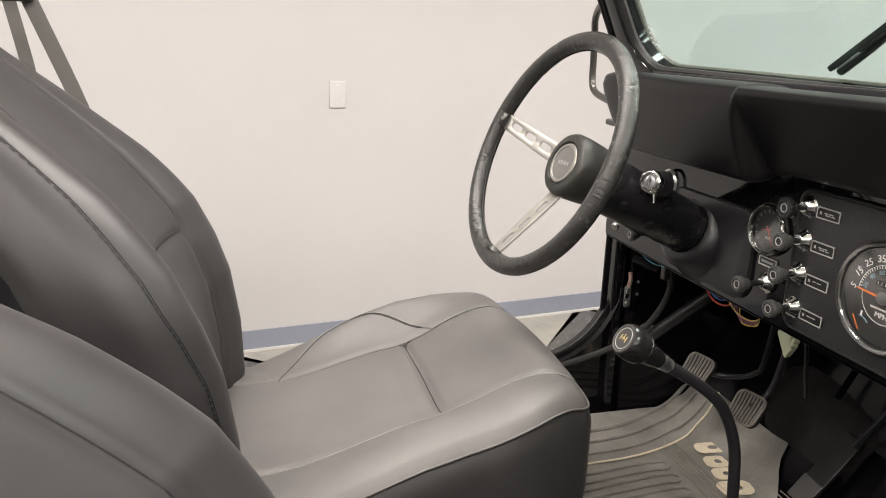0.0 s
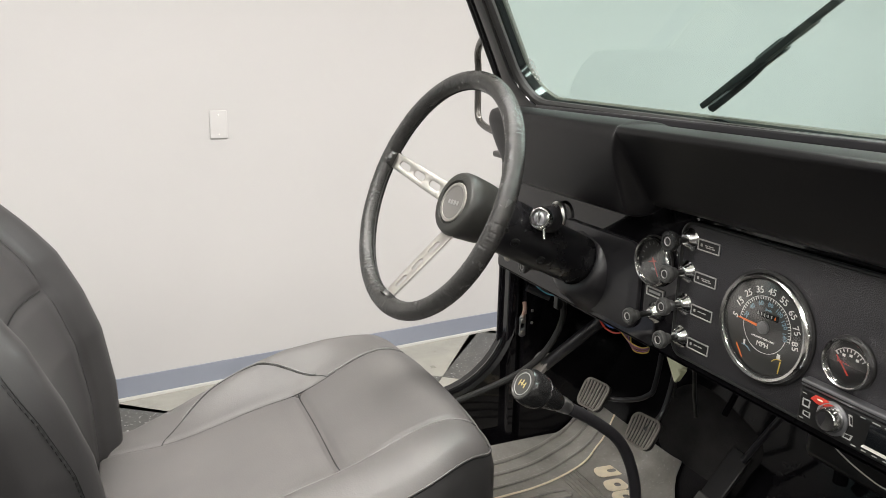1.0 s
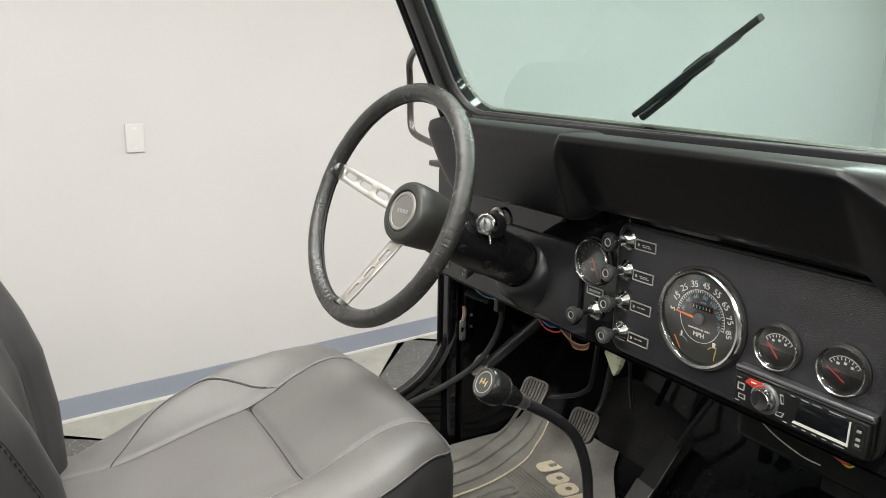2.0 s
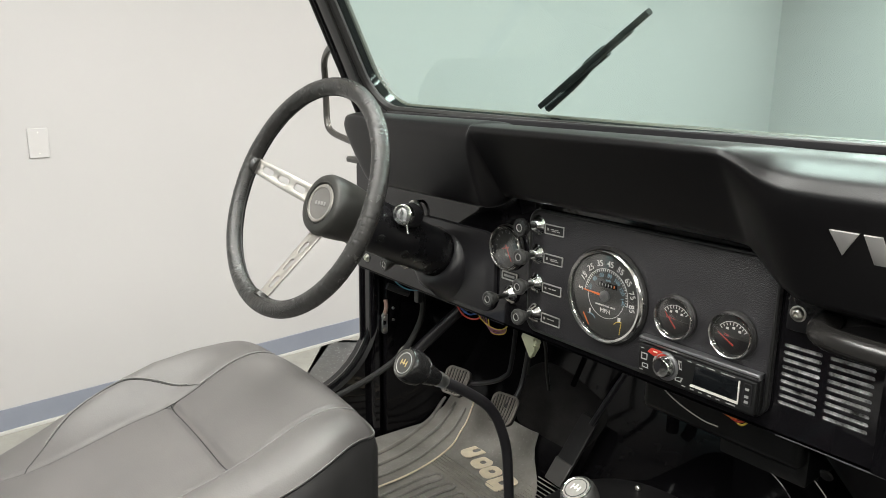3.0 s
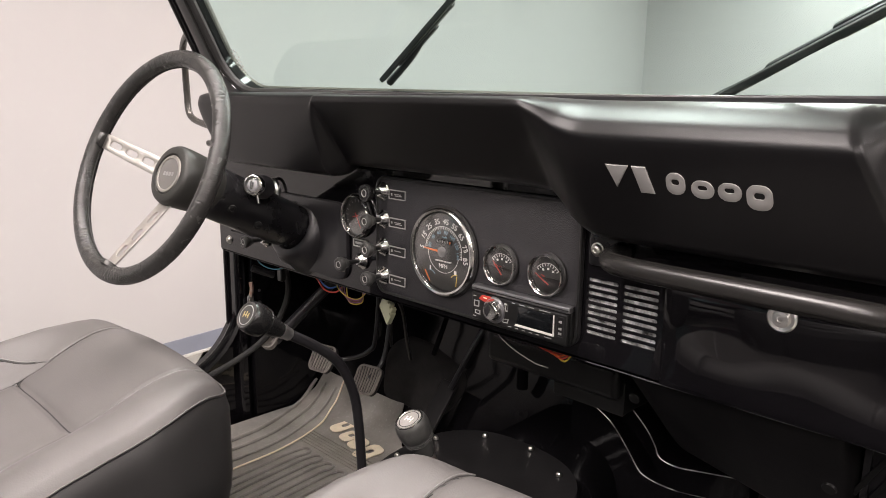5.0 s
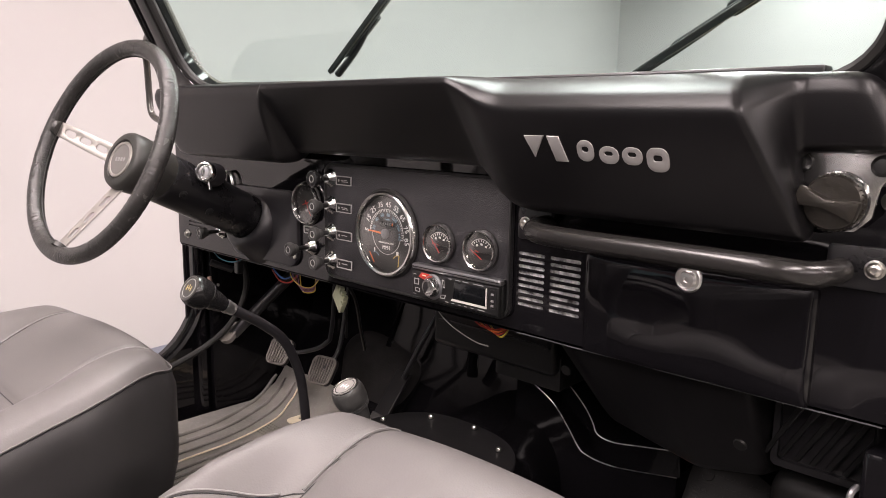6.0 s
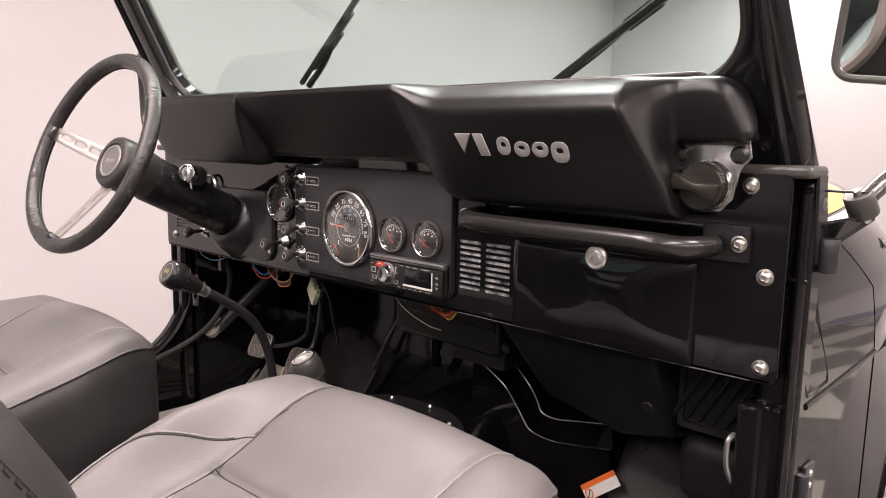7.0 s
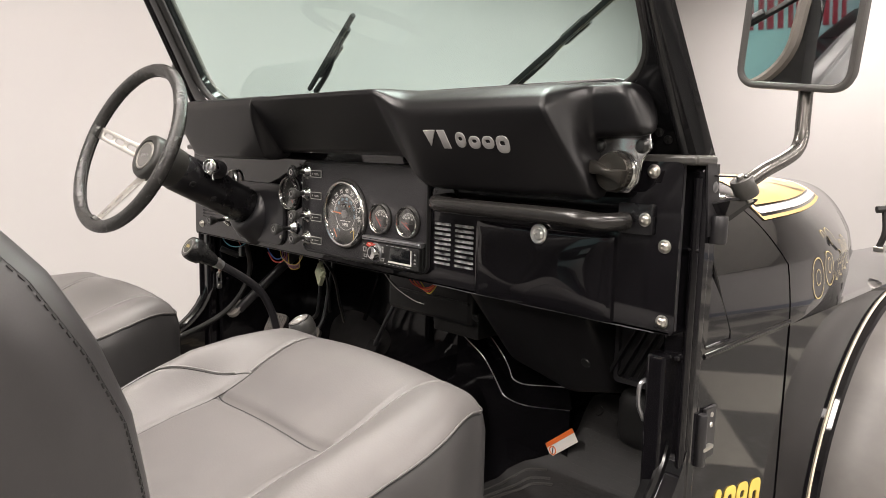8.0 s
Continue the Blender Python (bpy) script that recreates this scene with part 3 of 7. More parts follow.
def cowl_side(s):
    part("cowl_side", flipx(abox(XI + 0.045, XO, 0.064, 0.378, 0.45, 0.992, 0.004), s), PAINT, car)
    part("cowl_crease", atube([(s * (XO - 0.0015), 0.066, 0.989), (s * (XO - 0.0015), 0.378, 0.996)], 0.0055, 10, 1), PAINT, car)
    ring = [(0.100 + y, 1.073 + z) for y, z in ((-0.044, 0.072), (-0.014, 0.072), (0.054, -0.070), (-0.036, -0.072))]
    pts = [(lerp(a[0], b[0], q), lerp(a[1], b[1], q)) for a, b in zip(ring, ring[1:] + ring[:1]) for q in (0.08, 0.5, 0.92)]
    part("pressed_frame", atube([Vector((s * (hood_side_x(z) - 0.0008), y, z)) for y, z in pts], 0.0032, 8, 1, True), PAINT, car, "raised edge of the pressed panel")


mirrored(cowl_side)


# front fender with the arch and a flare
ARCH_Y, ARCH_Z, ARCH_R = 1.03, 0.50, 0.447


def fender(s):
    arch = [(ARCH_Y + ARCH_R * math.cos(radians(a)), ARCH_Z + ARCH_R * math.sin(radians(a))) for a in range(180, -1, -6)]
    pts = [(0.384, 0.45), (0.384, 0.990), (0.60, 0.995), (0.95, 1.005), (1.95, 0.985)] + [(1.95, 0.45)] + [p for p in reversed(arch) if p[1] >= 0.45]
    part("fender_side", flipx(xz_plate(pts, 0.775, XO), s), PAINT, car)
    top = bmesh.new()
    loft(top, [[(x, y, z + (0.008 if i == 1 else 0)) for i, x in enumerate((0.50, 0.70, 0.775, XO - 0.002))] for y, z in ((0.384, 0.985), (0.60, 0.993), (0.95, 1.003), (1.95, 0.985))], False, False)
    part("fender_top", flipx(top, s), PAINT, car)
    fl = bmesh.new()
    secs = []
    for a in range(200, -21, -5):
        c, sn = math.cos(radians(a)), math.sin(radians(a))
        prof = [(XO - 0.002, ARCH_R + 0.022), (XO + 0.02, ARCH_R + 0.024), (XO + 0.075, ARCH_R + 0.012), (XO + 0.115, ARCH_R - 0.022), (XO + 0.118, ARCH_R - 0.055), (XO + 0.108, ARCH_R - 0.055), (XO + 0.10, ARCH_R - 0.03), (XO - 0.002, ARCH_R - 0.01)]
        secs.append([(x, ARCH_Y + r * c, ARCH_Z + r * sn) for x, r in prof])
    loft(fl, secs)
    part("wheel_arch_flare", flipx(fl, s), FLARE, car, "dull grey plastic wheel arch flare")
    for out, dr, rad, mt, lb in ((0.004, 0.030, 0.0125, PAINT, "glossy black flare welt"), (0.001, 0.0460, 0.0024, CREAM, "thin cream flare line"), (0.016, 0.0165, 0.0022, ALU, "thin bright flare line")):
        line = [Vector((s * (XO + out), ARCH_Y + (ARCH_R + dr) * math.cos(radians(a)), ARCH_Z + (ARCH_R + dr) * math.sin(radians(a)))) for a in range(200, -21, -4)]
        part("flare_trim", atube(line, rad, 8, 1), mt, car, lb)
    inner = bmesh.new()
    loft(inner, [[(x, ARCH_Y + (ARCH_R + 0.005) * math.cos(radians(a)), ARCH_Z + (ARCH_R + 0.005) * math.sin(radians(a))) for a in range(200, -21, -10)] for x in (0.45, 0.78)], False, False)
    part("wheel_well", flipx(inner, s), SATIN, car)


mirrored(fender)


def front_wheel(s):
    c = (s * 0.80, ARCH_Y, 0.39)
    w = part("tyre", arevolve([(0.20, -0.11), (0.33, -0.125), (0.375, -0.11), (0.385, -0.05), (0.385, 0.05), (0.375, 0.11), (0.33, 0.125), (0.20, 0.11)], c, (1, 0, 0), 48), TYRE, car, "black off-road tyre with chunky tread")
    part("rim", arevolve([(r, s * a) for r, a in ((0.0, 0.02), (0.06, 0.03), (0.10, 0.02), (0.17, 0.05), (0.20, 0.11), (0.205, 0.112), (0.20, -0.10), (0.0, -0.05))], c, (1, 0, 0), 32), ALU, w)
    tread = bmesh.new()
    for k in range(36):
        for dx, da in ((-0.08, 0.0), (-0.028, 0.5), (0.028, 0.0), (0.08, 0.5)):
            box(tread, -0.022, 0.022, -0.02, 0.02, 0.38, 0.398, 0.0, m=Matrix.Translation((c[0] + dx, c[1], c[2])) @ Matrix.Rotation(2 * math.pi * (k + da) / 36, 4, "X"))
    part("tread", tread, TYRE, w, "tread blocks", smooth=False)


mirrored(front_wheel)


# decals on the hood's right shoulder
def hood_top(x, y, lift=0.0016):
    """A point on the upper side of the hood, for x up to its shoulder."""
    r = x / hood_width(y)
    z = 1.246 - 0.035 * max(0.0, (y - 0.06) / 1.45) + 0.012 - 0.012 * r * r - 0.142 * max(0.0, (r - 0.40) / 0.60) ** 4.6
    slope = (-0.024 * r - 0.142 * 4.6 / 0.60 * max(0.0, (r - 0.40) / 0.60) ** 3.6) / hood_width(y)
    n = Vector((-slope, 0, 1)).normalized()
    return Vector((x, y, z)) + n * lift


def hood_side(y, s, lift=0.0012):
    """A point on the hood's side, s metres up from its lower edge along the section."""
    h = hood_section(y)
    pts = [Vector((x, y, z)) for x, z in reversed(h)]
    for p, q in zip(pts, pts[1:]):
        d = (q - p).length
        if s <= d:
            n = Vector((q.z - p.z, 0, p.x - q.x)).normalized()
            return p.lerp(q, s / d) + (n if n.x > 0 else -n) * lift
        s -= d
    return pts[-1]


def ribbon(surface, pts, width, closed=False):
    """A thin band along 2D points, laid on the surface."""
    P = [Vector((a, b, 0)) for a, b in pts]
    n = len(P)
    rows = []
    for i in range(n):
        d = (P[(i + 1) % n] - P[i - 1]) if closed else (P[min(i + 1, n - 1)] - P[max(i - 1, 0)])
        e = Vector((-d.y, d.x, 0)).normalized() * width / 2
        rows.append([surface((P[i] + e).x, (P[i] + e).y), surface((P[i] - e).x, (P[i] - e).y)])
    if closed:
        rows.append(rows[0])
    return loft(bmesh.new(), rows, False, False)


def decal_side(y, inset):
    return 0.915 * hood_width(y) - 0.045 * (y - 0.42) - inset


def fine(pts):
    return [(p.x, p.y) for p in smooth_path([(x, y, 0) for x, y in pts], 6)]


def decal_band(inset, width, material, label, s):
    """One line of the decal's outline: the side strip with its rounded front, and the rear strip."""
    y0 = 0.418 + 0.9 * inset
    side = [(decal_side(y, inset), y) for y in np.linspace(y0, 1.18, 24)]
    x, y = side[-1]
    side += [(x - 0.02 - 0.13 * (1 - math.cos(q)), y + (0.10 - inset) * math.sin(q)) for q in np.linspace(0.3, 1.57, 8)] + [(x * 0.5, y + 0.10 - inset), (0.0, y + 0.10 - inset)]
    part("decal_line", flipx(ribbon(hood_top, fine(side), width), s), material, hood, label)
    rear = [(decal_side(y0, inset) + width * 0.4, y0), (decal_side(y0, inset) - 0.03, y0 + 0.012), (0.655 - inset * 0.6, 0.475 + inset * 0.7), (0.55, 0.60 + inset * 0.8), (0.40, 0.650 + inset), (0.20, 0.655 + inset), (0.0, 0.655 + inset)]
    part("decal_line", flipx(ribbon(lambda x, y: hood_top(x, y, 0.0019), fine(rear), width), s), material, hood, label)


for s in (1, -1):
    decal_band(0.0, 0.0065, GOLD, "gold decal edge line", s)
    decal_band(0.0165, 0.014, WHITE, "white decal border", s)
    rows_f = []
    for y in np.linspace(0.458, 1.25, 40):
        hi = decal_side(y, 0.029)
        lo = min(hi - 0.002, max(0.0, 0.668 - (y - 0.458) * 1.30)) if y < 0.69 else 0.0
        rows_f.append([hood_top(lerp(lo, hi, k / 14), y, 0.0016) for k in range(15)])
    part("decal_field", flipx(loft(bmesh.new(), rows_f, False, False), s), GOLD, hood, "gold decal field")
    for k in range(4):
        stroke = [(0.40 - 0.07 * k + 0.15 * math.sin(1.7 * q + 0.2), 0.70 + 0.07 * k + 0.36 * q) for q in np.linspace(0, 1, 30)]
        part("decal_feather", flipx(ribbon(lambda x, y: hood_top(x, y, 0.0022), stroke, 0.018 - 0.003 * k), s), BROWN, hood, "dark feather stroke of the decal")
for yy, ww, s0, s1 in ((0.540, 0.074, 0.028, 0.105), (0.628, 0.070, 0.042, 0.110), (0.695, 0.028, 0.044, 0.155), (0.755, 0.072, 0.046, 0.155), (0.845, 0.070, 0.048, 0.115), (0.93, 0.070, 0.050, 0.118)):
    part("gold_mark", ribbon(hood_side, rrect(ww, s1 - s0, min(0.034, ww * 0.48), 6, yy, (s0 + s1) / 2), 0.0023, True), PALEGOLD, hood, "plain gold outline mark")
    if ww > 0.05:
        part("gold_mark", ribbon(hood_side, rrect(ww * 0.40, min(0.03, s1 - s0 - 0.03), 0.014, 5, yy, s0 + 0.040), 0.0017, True), PALEGOLD, hood, "plain gold outline mark")
for yy, hh, ww, hole in ((0.145, 0.062, 0.020, False), (0.188, 0.050, 0.042, True), (0.235, 0.050, 0.042, True), (0.284, 0.068, 0.042, True)):
    loops = [rrect(ww, hh, 0.014, 5)] + ([rrect(ww * 0.40, hh * 0.26, 0.005, 4, 0, 0.005)] if hole else [])
    part("side_mark", sheet(loops, 0.0015, place((XO + 0.0005, yy, 0.766 - yy * 0.17 - hh * 0.5 + 0.016), (0, 1, -0.12), (0, 0.12, 1))), YELLOW, car, "plain yellow side mark")

# hinges on the cowl and the foot plate of the windscreen hinge
hg = part("door_hinge", abox(XO, XO + 0.005, 0.076, 0.104, 1.166, 1.194, 0.002), SATIN, car, "black steel door hinge")
part("barrel", arevolve([(0.0, -0.020), (0.011, -0.020), (0.0122, -0.018), (0.0122, 0.018), (0.011, 0.020), (0.0, 0.020)], (XO + 0.011, 0.062, 1.178), (0, 0, 1), 18), SATIN, hg)
hg = part("door_hinge", abox(XO, XO + 0.006, 0.076, 0.110, 0.828, 0.908, 0.002), SATIN, car, "black steel door hinge")
part("barrel", arevolve([(0.0, -0.040), (0.0075, -0.040), (0.0085, -0.038), (0.0085, 0.038), (0.0075, 0.040), (0.0, 0.040)], (XO + 0.004, 0.068, 0.862), (0, 0, 1), 14), SATIN, hg)
part("bare_edge", abox(XO + 0.004, XO + 0.013, 0.064, 0.094, 0.845, 0.852, 0.002), BOLT, hg, "chipped bare metal edge")
for dz in (0.880, 0.896):
    part("rivet", arevolve([(0.0, 0.0085), (0.0035, 0.0075), (0.0042, 0.006)], (XO, 0.094, dz), (1, 0, 0), 10), BOLT, hg)
fp_ = part("hinge_foot", xz_plate([(0.030, 1.277), (0.055, 1.279), (0.089, 1.168), (0.046, 1.168)], XO + 0.0005, XO + 0.004), SATIN, car, "dull black windscreen hinge foot")
part("rivet", arevolve([(0.0, 0.0065), (0.006, 0.0055), (0.008, 0.004)], (XO, 0.058, 1.238), (1, 0, 0), 14), ALU, fp_)

# hood latch, bumper post and bolts ahead
lt = part("hood_latch", atube([(0.70, 1.18, 1.055), (0.712, 1.18, 1.10), (0.706, 1.185, 1.15)], 0.008, 8), RUBBER, car, "black rubber hood latch")
part("tee", atube([(0.69, 1.17, 1.155), (0.725, 1.20, 1.16)], 0.009, 8, 1), RUBBER, lt)
part("catch", abox(0.69, 0.715, 1.17, 1.19, 1.045, 1.06, 0.003), BOLT, lt)

# ---- windscreen: frame, pane, wipers ----
WS_TILT = 0.50
WS0 = Vector((0, 0.075, 1.29))
WS_UP = Vector((0, -WS_TILT, 1)).normalized()
WS_M = place(WS0, (1, 0, -0.015), WS_UP)        # local x across, y up the pane, z towards the rear


def ws(x, y, z=0.0):
    return WS_M @ Vector((x, y, z))


screen = thing("windscreen", (0, 0.05, 1.28), "tilted windscreen in a glossy black steel frame", "windscreen")
GLASS_W, GLASS_B, GLASS_T, GLASS_X = 0.7045, 0.109, 0.50, 0.021
outer = [(0.778, -0.015), (0.762, 0.13), (0.745, 0.29), (0.742, 0.57), (0.722, 0.60), (0.69, 0.605), (-0.69, 0.605), (-0.722, 0.60), (-0.742, 0.57), (-0.745, 0.29), (-0.762, 0.13), (-0.778, -0.015)]
inner = rrect(2 * GLASS_W, GLASS_T - GLASS_B, 0.085, 8, GLASS_X, (GLASS_T + GLASS_B) / 2)
part("frame", sheet([outer, inner], 0.045, WS_M @ Matrix.Translation((0, 0, -0.02)), bevel=0.006), FRAMEP, screen)
seal = rrect(2 * GLASS_W - 0.004, GLASS_T - GLASS_B - 0.004, 0.083, 8, GLASS_X, (GLASS_T + GLASS_B) / 2)
part("seal", atube([ws(x, y, 0.012) for x, y in seal], 0.0095, 8, 1, True), RUBBER, screen, "black rubber seal")
front = rrect(2 * GLASS_W + 0.020, GLASS_T - GLASS_B + 0.020, 0.092, 8, GLASS_X, (GLASS_T + GLASS_B) / 2)
part("front_gasket", atube([ws(x, y, -0.019) for x, y in front], 0.0115, 8, 1, True), GASKET, screen, "weathered brown-grey rubber gasket outside")
gp = part("pane", sheet([rrect(2 * GLASS_W + 0.01, GLASS_T - GLASS_B + 0.01, 0.085, 8, GLASS_X, (GLASS_T + GLASS_B) / 2)], 0.0005, WS_M @ Matrix.Translation((0, 0, 0.0))), GLASS, screen, "green-tinted glass pane", smooth=False)
gp.visible_shadow = False
for s in (1, -1):
    part("pillar_bead", atube([ws(s * 0.757, 0.0, 0.024), ws(s * 0.744, 0.20, 0.024), ws(s * 0.733, 0.58, 0.024)], 0.0075, 10, 4), FRAMEP, screen)
    for bx, by in ((0.722, 0.052), (0.734, 0.040)):
        part("pillar_bolt", arevolve([(0.007, 0.0), (0.0065, 0.004), (0.003, 0.005), (0.0, 0.003)], ws(s * bx, by, 0.024), WS_M.to_3x3() @ Vector((0, 0, 1)), 10), PLASTIC, screen)
    # Bracket in grey: the wall's reflection in glossy black is put into its colour.
    part("hinge_bracket", flipx(abox(0.70, 0.80, 0.0, 0.06, 1.268, 1.282, 0.005, 3), s), WORN, screen)
part("lower_channel", abox(-0.66, 0.66, 0.004, 0.030, 1.380, 1.3925, 0.003), SATIN, screen, "black strip below the pane")
for k in range(15):
    i, j = k % 3, k // 3
    part("pane_print", sheet([rrect(0.0062 if (i + j) % 2 else 0.0040, 0.0030, 0.0006, 2)], 0.0003, WS_M @ Matrix.Translation((GLASS_X - GLASS_W + 0.052 + 0.008 * i, GLASS_B + 0.055 + 0.010 * j - 0.004 * i, 0.0012))), PLATEW, screen, "small pale print on the pane")


def wiper(base, tip, blade0, blade1):
    """Points across and up the pane, outside the glass."""
    w = thing("windscreen_wiper", ws(*base, -0.03), "black wiper arm and blade resting on the pane", "wiper", "wipers")
    b, t = ws(*base, -0.026), ws(*tip, -0.018)
    part("arm", atube([b, (b + t) / 2 + Vector((0, 0.008, 0)), t], 0.005, 8, 4, radii=[0.007, 0.005, 0.0035]), SATIN, w)
    a0, a1 = ws(*blade0, -0.012), ws(*blade1, -0.012)
    d = (a1 - a0).normalized()
    n = WS_M.to_3x3() @ Vector((0, 0, 1))
    m = place(a0, d, n)
    L = (a1 - a0).length
    blade = part("blade", abox(0, L, -0.004, 0.006, -0.0045, 0.0045, 0.002, m=m), RUBBER, w)
    part("bridge", abox(L * 0.18, L * 0.82, -0.016, -0.004, -0.006, 0.006, 0.003, m=m), SATIN, blade)
    part("yoke", abox(L * 0.42, L * 0.60, -0.022, -0.010, -0.009, 0.009, 0.003, m=m), SATIN, blade)
    return w


wiper((-0.190, 0.120), (-0.030, 0.222), (-0.190, 0.131), (0.068, 0.279))
wiper((0.402, 0.100), (0.585, 0.202), (0.424, 0.115), (0.72, 0.275))

# ---- mirrors ----
mr = thing("door_mirror", (0.83, 0.2, 1.2), "black rectangular side mirror on a bent tube arm", "mirror", "side mirrors")
part("bracket", abox(0.795, 0.826, 0.052, 0.070, 1.2525, 1.2550, 0.0008), SATIN, mr)
gus = bmesh.new()
loft(gus, [[(0.798, 0.050, 1.214), (0.798, 0.086, 1.180), (0.798, 0.088, 1.183), (0.798, 0.052, 1.217)], [(0.826, 0.052, 1.222), (0.842, 0.098, 1.220), (0.842, 0.098, 1.223), (0.826, 0.052, 1.225)]])
part("gusset", gus, SATIN, mr, smooth=False)
BA = Vector((-0.25, -0.50, 1)).normalized()
part("bushing", arevolve([(0.0, -0.014), (0.0155, -0.014), (0.0165, -0.012), (0.0165, 0.012), (0.0155, 0.014), (0.0, 0.014)], (0.832, 0.076, 1.239), BA, 22), WORN, mr, "grey rubber bushing")
part("bolt", arevolve([(0.0, -0.024), (0.005, -0.023), (0.005, 0.019), (0.0, 0.020)], (0.832, 0.076, 1.239), BA, 10), BOLT, mr)
part("arm", atube([(0.836, 0.072, 1.245), (0.843, 0.108, 1.262), (0.848, 0.165, 1.279), (0.850, 0.200, 1.293), (0.849, 0.217, 1.313), (0.847, 0.223, 1.335), (0.844, 0.232, 1.38), (0.842, 0.236, 1.42), (0.842, 0.236, 1.47)], 0.0105, 14), ARMGREY, mr, "bent dark grey metal tube arm")
MH = place((0.843, 0.205, 1.512), Vector((0.995, -0.030, -0.11)), (0, -0.075, 1))
MW, MHH = 0.166, 0.255
bezel_back = sheet([rrect(MW, MHH, 0.028)], 0.020, MH @ Matrix.Translation((0, 0, -0.018)), bevel=0.008)
hd = part("head", bezel_back, PLASTIC, mr)
part("rim", sheet([rrect(MW + 0.008, MHH + 0.008, 0.03), rrect(MW - 0.014, MHH - 0.014, 0.020)], 0.014, MH @ Matrix.Translation((0, 0, -0.004)), bevel=0.005), RIMGREY, hd)
part("glass", sheet([rrect(MW - 0.012, MHH - 0.012, 0.020)], 0.002, MH @ Matrix.Translation((0, 0, 0.003))), MIRROR, hd, "mirror glass", smooth=False)

ml = thing("mirror_bracket", (-0.82, 0.05, 1.3), "thin black tube mirror bracket on the cowl", "mirror bracket")
part("arm", atube([(-0.80, 0.06, 1.300), (-0.90, 0.06, 1.312), (-0.972, 0.06, 1.325), (-0.998, 0.06, 1.345), (-1.003, 0.06, 1.39), (-0.996, 0.055, 1.455), (-0.97, 0.04, 1.50), (-0.90, 0.02, 1.53), (-0.80, 0.0, 1.545)], 0.0085, 12), ARMGREY, ml)


# ---- dashboard ----
dash = thing("dashboard", (0, 0, 1.04), "glossy black steel dashboard panel with louvre slots", "dashboard")


def slot(x0, x1, z, h=0.0052):
    return rrect(x1 - x0, h, h / 2 - 0.0001, 3, (x0 + x1) / 2, z)


SLOT_Z = [1.0705 + 0.0093 * k for k in range(9)]
slots = [slot(0.277, 0.324, z) for z in SLOT_Z] + [slot(0.332, 0.383, z) for z in SLOT_Z]
slots += [slot(-0.70, -0.615, 1.080 + 0.0085 * k, 0.0035) for k in range(5)]
outline = rrect(1.53, 0.245, 0.008, 3, 0.015, 1.1495)
part("panel", sheet([outline] + slots, 0.0025, facing(0, 0.0025, 0), bevel=0.0), PAINT, dash, angle=30)
part("panel_frame", box(abox(-0.745, 0.26, 0.0028, 0.012, 1.033, 1.268), 0.40, 0.778, 0.0028, 0.012, 1.033, 1.268), SATIN, dash, smooth=False)
part("lower_flange", abox(-0.745, 0.775, 0.0, 0.045, 1.0262, 1.0325, 0.002), PAINT, dash)
# Thin bright tube: the glint on the dash's lower edge is drawn in.
part("flange_glint", atube([(0.28 + 0.047 * k, -0.0008, 1.0268 + 0.0004 * math.sin(k * 2.1)) for k in range(11)], 0.0009, 5, 3), ALU, dash, "thin bright line drawn for the lower edge's glint")
part("plenum", abox(0.266, 0.394, 0.0034, 0.14, 1.055, 1.16, 0.004), PLENUM, dash, "bare mottled heater plenum behind the louvres")


def bolt(x, y, z, parent, r=0.0080):
    b = part("bolt", arevolve([(r * 1.25, 0.0), (r * 1.25, 0.0015), (r, 0.002), (r * 0.95, 0.004), (r * 0.72, 0.0065), (r * 0.42, 0.0072), (r * 0.40, 0.004), (0.0, 0.004)], (x, y, z), (0, -1, 0), 18, False), BOLT, parent, "button-head stainless bolt")
    return b


for x, z in ((0.735, 1.258), (0.759, 1.153), (0.762, 1.045), (-0.707, 1.057)):
    bolt(x, 0.0, z, dash)

# glove box door
gb = thing("glove_box_door", (0.535, 0, 1.03), "glossy black steel glove box door, closed, with chrome latch", "glove box")


def glove_bend(p):
    p = Vector(p)
    p.y -= 0.0040 * (1 - (p.x / 0.145) ** 4) * (1 - (p.z / 0.067) ** 4) + 0.0005 * math.sin(p.x * 38 + 0.5) * math.sin(p.z * 50 + 1)
    return p + Vector((0.536, 0.0, 1.0935))


part("door", rbox(0.1435, 0.0055, 0.0665, 0.0035, (48, 2, 24), glove_bend), PAINT, gb)
part("latch", arevolve([(0.0165, 0.0), (0.0165, 0.0035), (0.0145, 0.0055), (0.0105, 0.0045), (0.0100, 0.0060), (0.0085, 0.0085), (0.0035, 0.0095), (0.0030, 0.0070), (0.0, 0.0070)], (0.537, -0.0055, 1.1495), (0, -1, 0), 28), BRIGHT, gb, "round chrome push latch")

# grab handle
gh = thing("grab_handle", (0.51, -0.04, 1.18), "black satin tube grab handle bolted across the dashboard", "grab handle")
part("tube", atube([(0.330, -0.006, 1.192), (0.333, -0.030, 1.191), (0.343, -0.056, 1.190), (0.370, -0.069, 1.189), (0.43, -0.071, 1.188), (0.51, -0.071, 1.188), (0.60, -0.071, 1.188), (0.655, -0.068, 1.187), (0.682, -0.052, 1.184), (0.694, -0.026, 1.184), (0.698, -0.008, 1.185)], 0.0135, 16), TUBE, gh)
